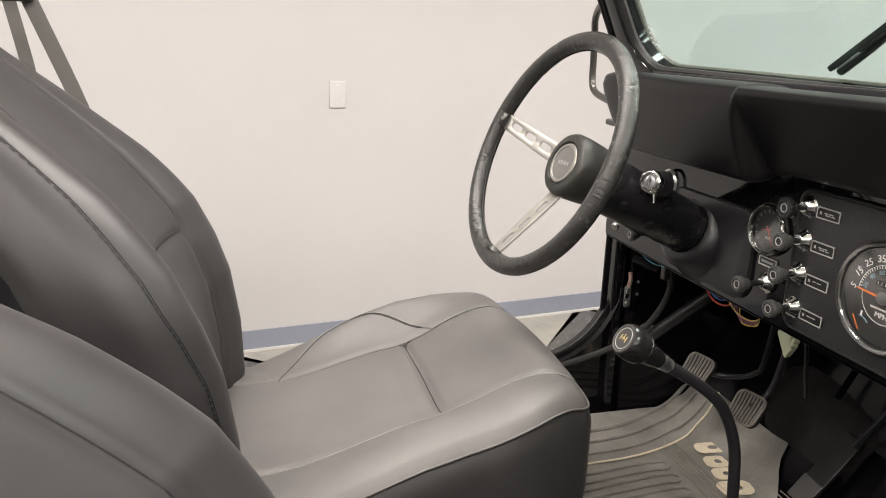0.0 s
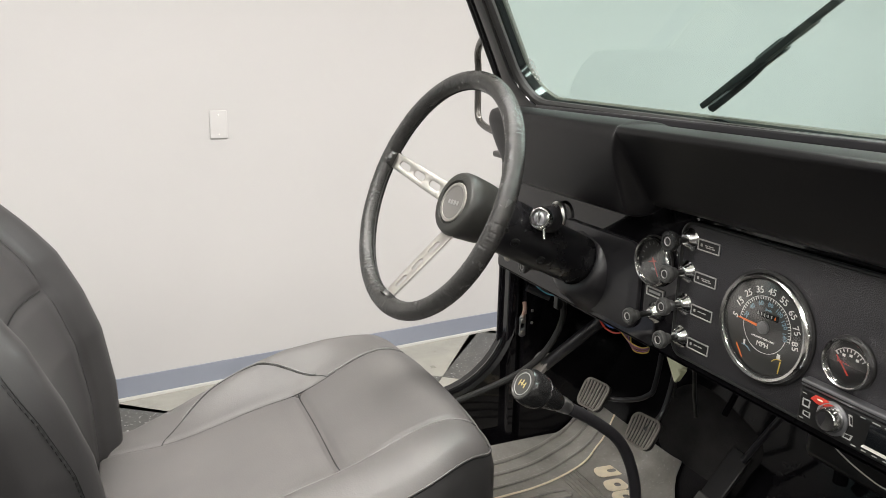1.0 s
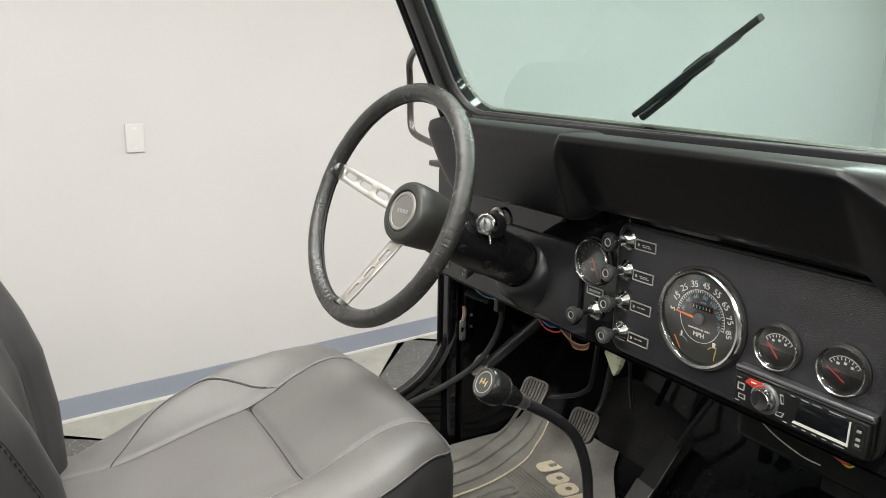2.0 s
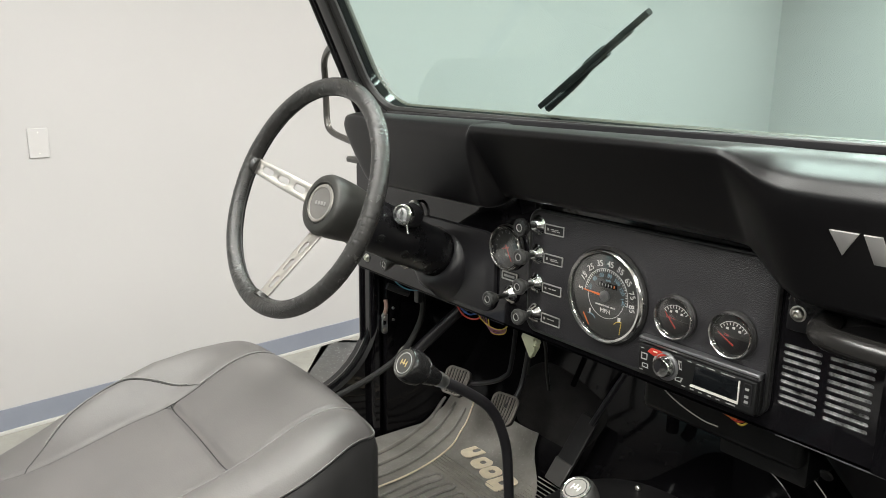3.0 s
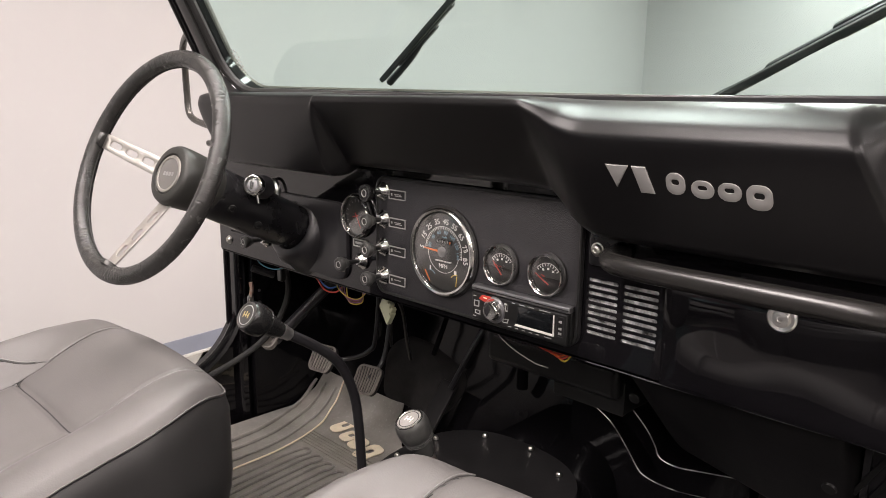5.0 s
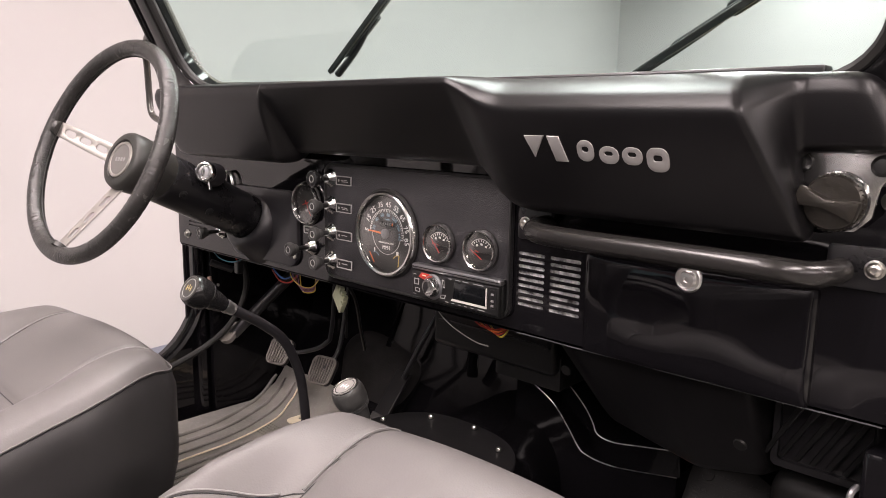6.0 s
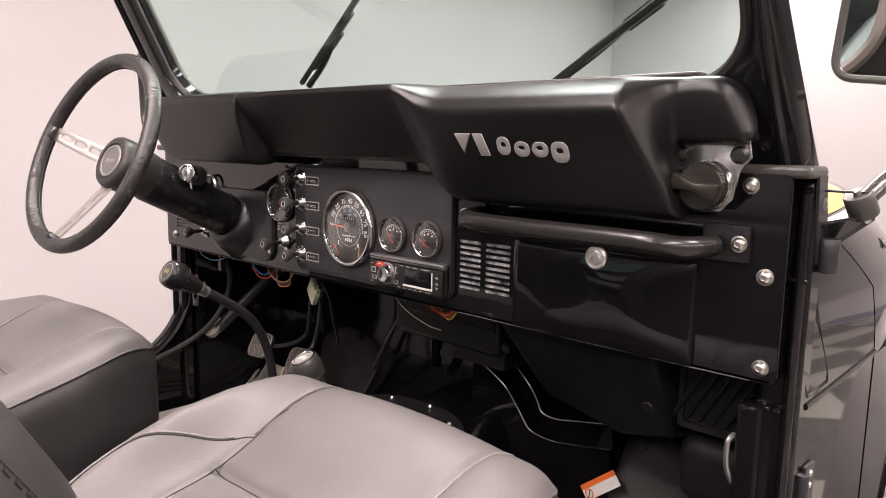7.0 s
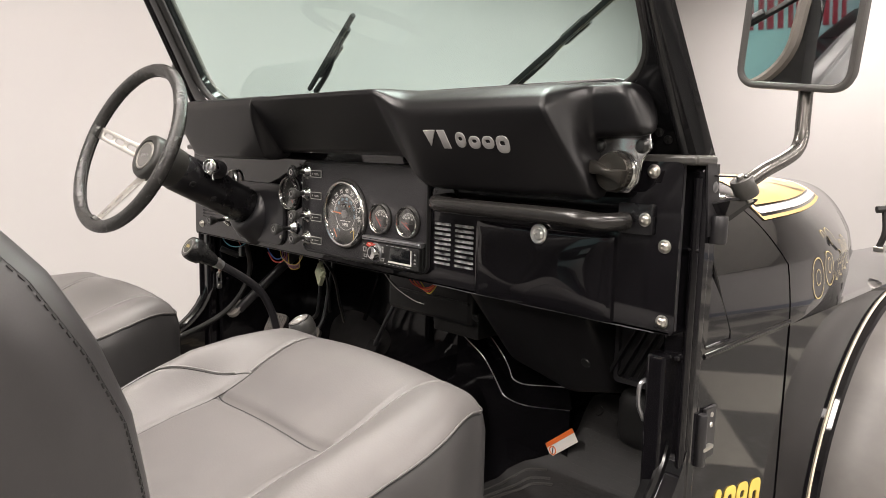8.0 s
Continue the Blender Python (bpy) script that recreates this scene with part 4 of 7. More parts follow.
for x, s in ((0.294, 1), (0.726, -1)):
    tab = part("mounting_tab", sheet([rrect(0.058, 0.044, 0.004, 3, s * 0.014, 0)], 0.005, facing(x, -0.0005, 1.189), bevel=0.001), COLUMN, gh)
    bolt(x - 0.002 * s, -0.0045, 1.189, tab)

# ---- padded dash top ----
STATIONS = []


def pad_profile(kind):
    return {
        "left": [(0.012, 1.380), (-0.045, 1.392), (-0.092, 1.394), (-0.114, 1.386), (-0.121, 1.370), (-0.119, 1.345), (-0.095, 1.275), (-0.085, 1.256), (-0.07, 1.250), (-0.001, 1.250)],
        "mid": [(0.012, 1.380), (-0.055, 1.389), (-0.106, 1.389), (-0.121, 1.386), (-0.124, 1.379), (-0.119, 1.371), (-0.066, 1.298), (-0.051, 1.276), (-0.041, 1.269), (-0.001, 1.268)],
        "right": [(0.012, 1.377), (-0.042, 1.388), (-0.080, 1.379), (-0.104, 1.362), (-0.114, 1.345), (-0.113, 1.328), (-0.077, 1.245), (-0.066, 1.222), (-0.052, 1.214), (-0.001, 1.214)],
        "end": [(0.012, 1.375), (-0.018, 1.384), (-0.040, 1.382), (-0.049, 1.376), (-0.0525, 1.364), (-0.0515, 1.348), (-0.049, 1.330), (-0.046, 1.312), (-0.038, 1.305), (-0.001, 1.305)]}[kind]


def blend(a, b, t):
    return [(lerp(p[0], q[0], t), lerp(p[1], q[1], t)) for p, q in zip(a, b)]


L_, M_, R_, E_ = (pad_profile(k) for k in ("left", "mid", "right", "end"))
for x, prof in [(-0.622, blend([(-0.03, 1.33)] * 10, L_, 0.55)), (-0.616, blend([(-0.03, 1.33)] * 10, L_, 0.86)), (-0.606, blend([(-0.03, 1.33)] * 10, L_, 0.97)), (-0.590, L_), (-0.5, L_), (-0.210, L_),
                (-0.203, blend(L_, M_, 0.03)), (-0.199, blend(L_, M_, 0.20)), (-0.193, blend(L_, M_, 0.80)), (-0.189, blend(L_, M_, 0.97)), (-0.182, M_), (0.0, M_), (0.225, M_), (0.243, blend(M_, R_, 0.06)),
                (0.262, blend(M_, R_, 0.30)), (0.29, blend(M_, R_, 0.72)), (0.312, blend(M_, R_, 0.93)), (0.335, R_), (0.5, R_), (0.600, R_), (0.614, R_), (0.6215, blend(R_, E_, 0.05)), (0.629, blend(R_, E_, 0.22)),
                (0.643, blend(R_, E_, 0.62)), (0.654, blend(R_, E_, 0.90)), (0.661, blend(R_, E_, 0.98)), (0.670, E_), (0.692, E_), (0.704, blend([(-0.01, 1.345)] * 10, E_, 0.96)), (0.712, blend([(-0.01, 1.345)] * 10, E_, 0.80)), (0.716, blend([(-0.01, 1.345)] * 10, E_, 0.40))]:
    slant = 0.42 * (1 - sstep(0.62, 0.665, x)) * sstep(0.50, 0.60, x)
    STATIONS.append([(x + slant * (1.35 - z) + (0.30 * (1.40 - z) if x < -0.585 else (0.42 * (1.39 - z) * sstep(0.66, 0.70, x) if x > 0.66 else 0.0)), y, z) for y, z in prof])
padbm = loft(bmesh.new(), STATIONS)
dp = thing("dash_pad", (0, -0.05, 1.25), "black moulded vinyl dash pad with silver emblem", "dash pad")
pad = part("pad", padbm, PAD, dp, angle=75)
sub = pad.modifiers.new("round", "SUBSURF")
sub.levels = sub.render_levels = 2
crease = pad.data.attributes.new("crease_edge", "FLOAT", "EDGE")
NP = 10
for e in pad.data.edges:
    (r0, p0), (r1, p1) = divmod(e.vertices[0], NP), divmod(e.vertices[1], NP)
    if r0 == r1:
        x = pad.data.vertices[e.vertices[0]].co.x
        crease.data[e.index].value = 0.6 if 0.608 < x < 0.665 or 0.235 < x < 0.30 or -0.206 < x < -0.186 else 0.0
    elif p0 == p1 and p0 in (3, 4, 7, 8):
        crease.data[e.index].value = 0.45
# emblem: plain silver shapes on the sloping face
EM = place((0.455, -0.0990, 1.2975), (1, 0, 0), (0, -0.42, 1))
em_up = lambda pts, d=0.003: sheet([pts] if isinstance(pts[0][0], float) else pts, d, EM @ Matrix.Translation((0, 0, -0.001)), bevel=0.0006)
part("emblem_wedge", em_up([(-0.094, 0.018), (-0.083, -0.010), (-0.065, 0.018)]), BADGE, pad, "silver wedge of the emblem")
part("emblem_bar", em_up([(-0.061, 0.018), (-0.044, 0.018), (-0.036, -0.014), (-0.053, -0.014)]), BADGE, pad, "silver slanted bar of the emblem")
for cx, w, hgt, cy in ((-0.010, 0.022, 0.026, 0.001), (0.020, 0.025, 0.021, -0.003), (0.049, 0.025, 0.021, -0.003), (0.079, 0.026, 0.028, -0.006)):
    part("emblem_mark", em_up([rrect(w, hgt, 0.010, 4, cx, cy), rrect(w * 0.42, hgt * 0.26, 0.003, 3, cx, cy + 0.002)]), BADGE, pad, "plain silver emblem mark")

# ---- instrument panel ----
ip = thing("instrument_panel", (0.05, 0, 1.04), "black leather-grained instrument panel plate on the dashboard", "instrument panel")
IPY = -0.006


part("plate", sheet([rrect(0.434, 0.209, 0.022, 6, 0.052, 1.1470)], 0.0055, facing(0, -0.0005, 0), bevel=0.002), PANEL, ip)
part("edge_lip", atube([(x, IPY - 0.001, z) for x, z in rrect(0.430, 0.205, 0.020, 6, 0.052, 1.1470)], 0.0028, 8, 1, True), PLASTIC, ip)


def gauge(x, z, r, y=IPY, name="gauge", label="small round black gauge with chrome bezel"):
    g = thing(name, (x, y, z), label, "gauge", "dashboard gauges")
    bz = part("bezel", arevolve([(r * 0.99, 0.0), (r * 0.99, 0.006), (r * 0.970, 0.0098), (r * 0.93, 0.0120), (r * 0.885, 0.0110), (r * 0.872, 0.0075)], (x, y, z), (0, -1, 0), 56, False), BEZEL, g, "chrome bezel ring")
    part("inner_lip", arevolve([(r * 0.876, 0.0085), (r * 0.862, 0.0080), (r * 0.855, 0.0055), (r * 0.855, 0.001)], (x, y, z), (0, -1, 0), 48, False), PLASTIC, bz, "black inner lip")
    part("gasket", arevolve([(r * 1.03, 0.0), (r * 1.03, 0.003), (r * 0.98, 0.0042)], (x, y, z), (0, -1, 0), 48, False), RUBBER, bz, "black gasket")
    face = part("dial", arevolve([(r * 0.87, 0.001), (r * 0.87, 0.0022), (0.0, 0.0022)], (x, y, z), (0, -1, 0), 48, False), DIAL, g, smooth=False)
    gl = part("glass", arevolve([(r * 0.86, 0.0080), (r * 0.6, 0.0080 + r * 0.035), (r * 0.3, 0.0080 + r * 0.055), (0.0, 0.0080 + r * 0.06)], (x, y, z), (0, -1, 0), 32, False), DIALGLASS, g)
    gl.visible_shadow = False
    return g, face


def dial_at(x, z, y, ang, rad):
    """Angle in degrees clockwise from the top."""
    return (x + rad * math.sin(radians(ang)), y, z + rad * math.cos(radians(ang)))


def ticks(face, x, z, y, angs, r0, r1, w, material, name="tick_marks"):
    bm = bmesh.new()
    for a in angs:
        p = dial_at(x, z, y, a, (r0 + r1) / 2)
        sheet([rrect(w, r1 - r0, w * 0.2, 1)], 0.0006, facing(*p) @ Matrix.Rotation(radians(-a), 4, "Z"), bm)
    return part(name, bm, material, face, smooth=False)


def needle(face, x, z, y, ang, length, w, material):
    m = facing(x, y, z) @ Matrix.Rotation(radians(-ang), 4, "Z")
    return part("needle", sheet([[(-w, -0.006), (w, -0.006), (w * 0.35, length), (-w * 0.35, length)]], 0.0008, m), material, face, smooth=False)


# speedometer
SX, SZ, SR, FY = 0.004, 1.141, 0.0745, IPY - 0.0022
sp, sface = gauge(SX, SZ, SR, name="speedometer", label="large round speedometer with chrome bezel and orange needle")
A0, A1 = -88.0, 100.0
for i, n in enumerate(range(5, 90, 10)):
    a = lerp(A0, A1, i / 8)
    p = dial_at(SX, SZ, FY - 0.0004, a, SR * 0.665)
    part("numeral", lettering(str(n), 0.0130, facing(*p) @ Matrix.Rotation(radians(-a * 0.80), 4, "Z")), WHITE, sface, smooth=False)
ticks(sface, SX, SZ, FY, [lerp(A0, A1, k / 32) for k in range(33)], SR * 0.50, SR * 0.545, 0.0008, WHITE)
for i, n in enumerate(range(20, 141, 20)):
    a = lerp(-76, 94, i / 6)
    p = dial_at(SX, SZ, FY - 0.0004, a, SR * 0.43)
    part("numeral", lettering(str(n), 0.0085, facing(*p) @ Matrix.Rotation(radians(-a * 0.80), 4, "Z")), BLUEPR, sface, smooth=False)
ring = atube([dial_at(SX, SZ, FY - 0.0002, a, SR * 0.555) for a in np.linspace(-90, 102, 60)], 0.0004, 5, 1)
part("scale_arc", ring, WHITE, sface)
part("scale_arc", atube([dial_at(SX, SZ, FY - 0.0002, a, SR * 0.47) for a in np.linspace(102, 270, 40)], 0.0004, 5, 1), WHITE, sface)
part("words", lettering("MPH", 0.0098, facing(SX, FY - 0.0004, SZ - SR * 0.325)), WHITE, sface, smooth=False)
part("words", lettering("UNLEADED FUEL ONLY", 0.0036, facing(SX, FY - 0.0004, SZ - SR * 0.215)), WHITE, sface, smooth=False)
part("words", lettering("km/h", 0.0048, facing(SX + 0.003, FY - 0.0004, SZ + SR * 0.325)), BLUEPR, sface, smooth=False)
part("odometer_window", abox(SX - 0.016, SX + 0.020, FY - 0.0006, FY, SZ + SR * 0.17, SZ + SR * 0.275), SCREEN, sface, smooth=False)
for k in range(6):
    part("odometer_mark", abox(SX - 0.0135 + 0.0056 * k, SX - 0.0124 + 0.0056 * k, FY - 0.0010, FY - 0.0006, SZ + SR * 0.195, SZ + SR * 0.25), ORANGE if k > 4 else GREYPR, sface, smooth=False)
needle(sface, SX, SZ, FY - 0.003, -87, SR * 0.56, 0.0022, ORANGE)
part("needle_hub", arevolve([(0.0085, 0.0), (0.0085, 0.0035), (0.006, 0.0045), (0.0, 0.0045)], (SX, FY - 0.0015, SZ), (0, -1, 0), 24), ALU, sface)
for s, mt in ((-1, BLUEPR), (1, YELLOW)):
    part("sub_scale", atube([(SX + s * 0.030 + 0.014 * math.cos(radians(a)), FY - 0.0004, SZ - 0.048 + 0.014 * math.sin(radians(a))) for a in np.linspace(35 if s < 0 else 80, 105 if s < 0 else 145, 10)], 0.0007, 5, 1), mt, sface)
    part("sub_needle", atube([(SX + s * 0.030, FY - 0.001, SZ - 0.053), (SX + s * 0.034 - (0.008 if s < 0 else 0.002), FY - 0.001, SZ - 0.036)], 0.0008, 5, 1), ORANGE if s < 0 else YELLOW, sface)
part("fuel_mark", abox(SX + 0.025, SX + 0.030, FY - 0.0005, FY, SZ - 0.034, SZ - 0.0275), WHITE, sface, smooth=False)
part("heat_mark", abox(SX - 0.031, SX - 0.0285, FY - 0.0005, FY, SZ - 0.035, SZ - 0.027), WHITE, sface, smooth=False)
part("warning_mark", abox(SX - 0.049, SX - 0.043, FY - 0.0005, FY, SZ + 0.024, SZ + 0.029), GREYPR, sface, smooth=False)

for gx, na, word in ((0.128, -42, "VOLTS"), (0.214, -60, "OIL")):
    g, face = gauge(gx, 1.141, 0.0315)
    ticks(face, gx, 1.141 - 0.008, FY, [-50 + 12.5 * k for k in range(9)], 0.020, 0.0235, 0.0010, WHITE)
    part("scale_arc", atube([dial_at(gx, 1.133, FY - 0.0003, a, 0.0245) for a in np.linspace(-52, 52, 24)], 0.0005, 5, 1), WHITE, face)
    for k in range(3):
        p = dial_at(gx, 1.133, FY - 0.0004, -30 + 32 * k, 0.0165)
        part("scale_mark", abox(p[0] - 0.0018, p[0] + 0.0018, FY - 0.0006, FY, p[2] - 0.0015, p[2] + 0.0015), WHITE, face, smooth=False)
    part("words", lettering(word, 0.0055, facing(gx - 0.008, FY - 0.0004, 1.137) @ Matrix.Rotation(radians(-12), 4, "Z")), RED, face, smooth=False)
    needle(face, gx - 0.002, 1.130, FY - 0.002, na, 0.021, 0.0009, RED)
    part("lower_mask", sheet([[(-0.026, -0.004), (0.026, -0.004), (0.021, -0.0155), (0.0, -0.0262), (-0.021, -0.0155)]], 0.0012, facing(gx, FY - 0.0003, 1.141)), PLASTIC, face, smooth=False)

# tachometer on the steel dash, left of the plate
g, face = gauge(-0.224, 1.172, 0.0405, y=-0.002, name="tachometer", label="round black tachometer in a deep chrome bezel")
ticks(face, -0.224, 1.172, -0.0045, [-130 + 20 * k for k in range(14)], 0.026, 0.031, 0.0010, GREYPR)
part("words", lettering("RPM", 0.006, facing(-0.224, -0.0047, 1.158)), GREYPR, face, smooth=False)
needle(face, -0.224, 1.172, -0.006, 150, 0.026, 0.0010, RED)
needle(face, -0.224, 1.172, -0.006, -105, 0.012, 0.0012, RED)


# pull knobs and their name plates
def pull_knob(x, z, y=IPY, reach=0.041, tilt=(0.0, 0.0), label="black pull knob with chrome collar and grey ring", body=None, wide=1.0):
    k = thing("pull_knob", (x, y, z), label, "knob", "dashboard pull knobs")
    ax = Vector((tilt[0], -1, tilt[1])).normalized()
    part("collar", arevolve([(0.0168, 0.0), (0.0168, 0.0020), (0.0152, 0.0034), (0.0140, 0.0045), (0.0092, 0.0115), (0.0070, 0.0128), (0.0050, 0.0128)], (x, y, z), ax, 20), POLISHED, k, "chrome cone collar")
    part("stem", arevolve([(0.0045, 0.012), (0.0045, reach - 0.01)], (x, y, z), ax, 12), PLASTIC, k)
    p = Vector((x, y, z)) + ax * (reach - 0.018)
    kn = part("knob", arevolve([(0.005, 0.0), (0.0082, 0.002), (0.0090, 0.007), (0.0124 * wide, 0.012), (0.0133 * wide, 0.0138), (0.0134 * wide, 0.0190), (0.0124 * wide, 0.0214), (0.0098, 0.0224), (0.0084, 0.0218), (0.0080, 0.0204), (0.0, 0.0204)], p, ax, 28), body or KNOB_G, k, "dark knob with dished face")
    part("face", arevolve([(0.0079, 0.0202), (0.0077, 0.0210), (0.0, 0.0210)], p, ax, 20), PLASTIC, kn, "black disc in the knob face")
    part("ring", arevolve([(0.0066, 0.0209), (0.0064, 0.0220), (0.0054, 0.0220), (0.0050, 0.0209)], p, ax, 24, False), BADGE, kn, "thin bright ring in the knob face")
    return k


for i, z in enumerate((1.225, 1.176, 1.126, 1.074)):
    if i == 0:
        pull_knob(-0.147, z, label="glossy black flat pull knob with chrome collar", body=KNOB, wide=1.16)
    else:
        pull_knob(-0.147, z)
    lb = thing("switch_label", (-0.111, IPY, z - 0.003), "small black switch name plate with silver edge", "label plate", "switch labels")
    part("plate", sheet([rrect(0.043, 0.0165, 0.0015, 2)], 0.002, facing(-0.110, IPY + 0.0004, z - 0.003)), PLASTIC, lb)
    part("edge", sheet([rrect(0.043, 0.0165, 0.0015, 2), rrect(0.0395, 0.0130, 0.001, 2)], 0.0026, facing(-0.110, IPY + 0.0004, z - 0.003)), PLATEEDGE, lb)
    part("symbol_bar", abox(-0.1255, -0.1220, IPY - 0.0022, IPY - 0.0012, z - 0.005, z - 0.001), PLATEEDGE, lb, "plain pale bar", smooth=False)
    for q0, q1, dz in ((-0.117, -0.111, 0.0), (-0.109, -0.101, 0.0), (-0.115, -0.106, -0.0026), (-0.104, -0.098, -0.0026))[:2 + 2 * (i < 2)]:
        part("word_bar", abox(q0, q1, IPY - 0.0022, IPY - 0.0012, z - 0.0030 + dz, z - 0.0016 + dz), PLATEEDGE, lb, "plain pale bar", smooth=False)
pull_knob(-0.213, 1.090, -0.002, 0.052)
pull_knob(-0.545, 1.082, -0.002, 0.052)
lb = thing("switch_label", (-0.219, -0.002, 1.121), "small black switch name plate with silver edge", "label plate", "switch labels")
part("plate", sheet([rrect(0.040, 0.015, 0.0015, 2)], 0.002, facing(-0.219, 0.0, 1.121)), PLASTIC, lb)
part("edge", sheet([rrect(0.040, 0.015, 0.0015, 2), rrect(0.0355, 0.0105, 0.001, 2)], 0.0026, facing(-0.219, 0.0, 1.121)), PLATEEDGE, lb)
part("word_bar", abox(-0.233, -0.206, -0.0026, -0.0016, 1.119, 1.123), GREYPR, lb, "plain pale bar", smooth=False)

# ---- car radio ----
rd = thing("car_radio", (0.168, -0.02, 1.05), "black car radio with silver knob and dark display", "radio")
RX, RZ, RY = 0.1700, 1.0755, -0.017
part("case", abox(RX - 0.092, RX + 0.092, RY + 0.004, 0.0, RZ - 0.028, RZ + 0.028, 0.002), PLASTIC, rd)
trim = part("top_trim", abox(RX - 0.092, RX + 0.092, RY - 0.003, RY + 0.012, RZ + 0.0190, RZ + 0.0285, 0.0025), ALU, rd, "brushed metal top trim")
part("trim_line", abox(RX - 0.091, RX + 0.091, RY - 0.0042, RY - 0.002, RZ + 0.0228, RZ + 0.0242, 0.0005), PLASTIC, trim, "dark groove line", smooth=False)
fc = part("faceplate", abox(RX - 0.0900, RX + 0.0900, RY - 0.004, RY + 0.005, RZ - 0.0265, RZ + 0.0180, 0.0025), PLASTIC, rd)
part("display", sheet([[(0.004, 0.0125), (0.066, 0.0125), (0.066, -0.0140), (0.001, -0.0140)]], 0.0014, facing(RX, RY - 0.0040, RZ), bevel=0.0004), SCREEN, fc, "dark display window")
part("display_line", sheet([[(-0.0005, -0.0150), (0.067, -0.0150), (0.067, 0.0130), (0.0685, 0.0130), (0.0685, -0.0180), (-0.0020, -0.0180)]], 0.0018, facing(RX, RY - 0.0040, RZ)), WHITEPL, fc, "pale edge line round the display", smooth=False)
KX = RX - 0.0425
part("knob_ring", arevolve([(0.0205, 0.0), (0.0205, 0.0025), (0.0172, 0.0040), (0.0165, 0.0020)], (KX, RY - 0.003, RZ - 0.003), (0, -1, 0), 32), ALU, fc)
vk = part("volume_knob", arevolve([(0.0160, 0.0), (0.0160, 0.003), (0.0148, 0.0055), (0.0140, 0.0120), (0.0125, 0.0138), (0.0, 0.0128)], (KX, RY - 0.003, RZ - 0.003), (0, -1, 0), 32), CHROME, fc, "silver volume knob")
part("dark_sector", sheet([[(0.0, 0.0)] + [(0.0118 * math.cos(radians(q)), 0.0118 * math.sin(radians(q))) for q in range(95, 246, 10)]], 0.0006, facing(KX, RY - 0.0160, RZ - 0.003)), SATIN, vk, "dark brushed sector of the knob face", smooth=False)
part("red_button", sheet([[(-0.0150, -0.0010), (-0.004, -0.0042), (0.0100, -0.0020), (0.0165, 0.0030), (0.010, 0.0058), (-0.009, 0.0058)]], 0.0035, facing(RX - 0.0585, RY - 0.003, RZ + 0.0100), bevel=0.001), RED, fc, "red button")
part("red_cap", abox(RX - 0.063, RX - 0.056, RY - 0.0072, RY - 0.0060, RZ + 0.0118, RZ + 0.0136), CREAM, fc, "plain pale bar", smooth=False)
for dx, dz, pts in ((-0.079, 0.000, [(-0.0055, -0.0050), (0.0050, -0.0050), (0.0055, 0.0050), (-0.0055, 0.0050)]), (-0.077, -0.013, [(-0.0050, -0.0030), (0.0060, -0.0040), (0.0055, 0.0030), (-0.0050, 0.0030)]),
                    (-0.0175, 0.005, [(-0.0030, -0.0060), (0.0010, -0.0060), (-0.0010, 0.0065), (-0.0060, 0.0065)]), (-0.0215, -0.0150, [(-0.0050, -0.0035), (0.0050, -0.0035), (0.0075, 0.0035), (-0.0040, 0.0020)])):
    inner = [(x * 0.68, z * 0.68) for x, z in pts]
    part("button", sheet([pts, inner], 0.0016, facing(RX + dx, RY - 0.003, RZ + dz)), GREYPR, fc, "button with a pale edge", smooth=False)
part("slot_cover", sheet([rrect(0.0125, 0.030, 0.0030, 3), rrect(0.0100, 0.0275, 0.0022, 3)], 0.0016, facing(RX + 0.0790, RY - 0.0034, RZ - 0.0020)), SATIN, fc, "upright slot with a raised edge", smooth=False)
for dz in (0.006, -0.004, -0.011):
    part("port_mark", abox(RX + 0.0762, RX + 0.0812, RY - 0.0050, RY - 0.0036, RZ + dz - 0.0020, RZ + dz + 0.0012), GREYPR, fc, "plain grey mark", smooth=False)
for dx, dz, w in ((-0.083, 0.0115, 0.006), (-0.083, -0.0205, 0.006), (-0.006, 0.0152, 0.006), (0.010, 0.0152, 0.010), (0.026, 0.0152, 0.012), (0.051, 0.0152, 0.020), (-0.012, -0.0222, 0.006), (0.001, -0.0222, 0.006), (0.014, -0.0222, 0.006), (0.027, -0.0222, 0.006), (0.040, -0.0222, 0.006), (0.058, -0.0222, 0.013)):
    part("print_bar", abox(RX + dx - w / 2, RX + dx + w / 2, RY - 0.0046, RY - 0.0035, RZ + dz - 0.0006, RZ + dz + 0.0006), GREYPR, fc, "plain pale bar", smooth=False)

# fuel-type cap on a bracket under the pad
cp = thing("twist_cap", (0.704, -0.03, 1.23), "black ribbed twist cap on a grey metal bracket", "cap")
part("bracket", sheet([[(-0.050, 0.052), (0.046, 0.052), (0.050, 0.030), (0.036, 0.012), (0.032, -0.018), (0.018, -0.033), (-0.012, -0.034), (-0.028, -0.018), (-0.030, 0.010), (-0.046, 0.030)]], 0.004, facing(0.692, -0.020, 1.260), bevel=0.001), CHROME, cp)
for dx in (-0.037, 0.037):
    part("bolt", arevolve([(0.0105, 0.0), (0.0105, 0.004), (0.007, 0.008), (0.0, 0.009)], (0.692 + dx, -0.023, 1.293), (0, -1, 0), 18), PLASTIC, cp, "black bolt head")
cap = part("cap", arevolve([(0.0265, 0.0), (0.028, 0.003), (0.028, 0.017), (0.026, 0.020), (0.0, 0.0205)], (0.692, -0.024, 1.256), (0, -1, 0), 40), CAST, cp, "worn cast metal latch cap")
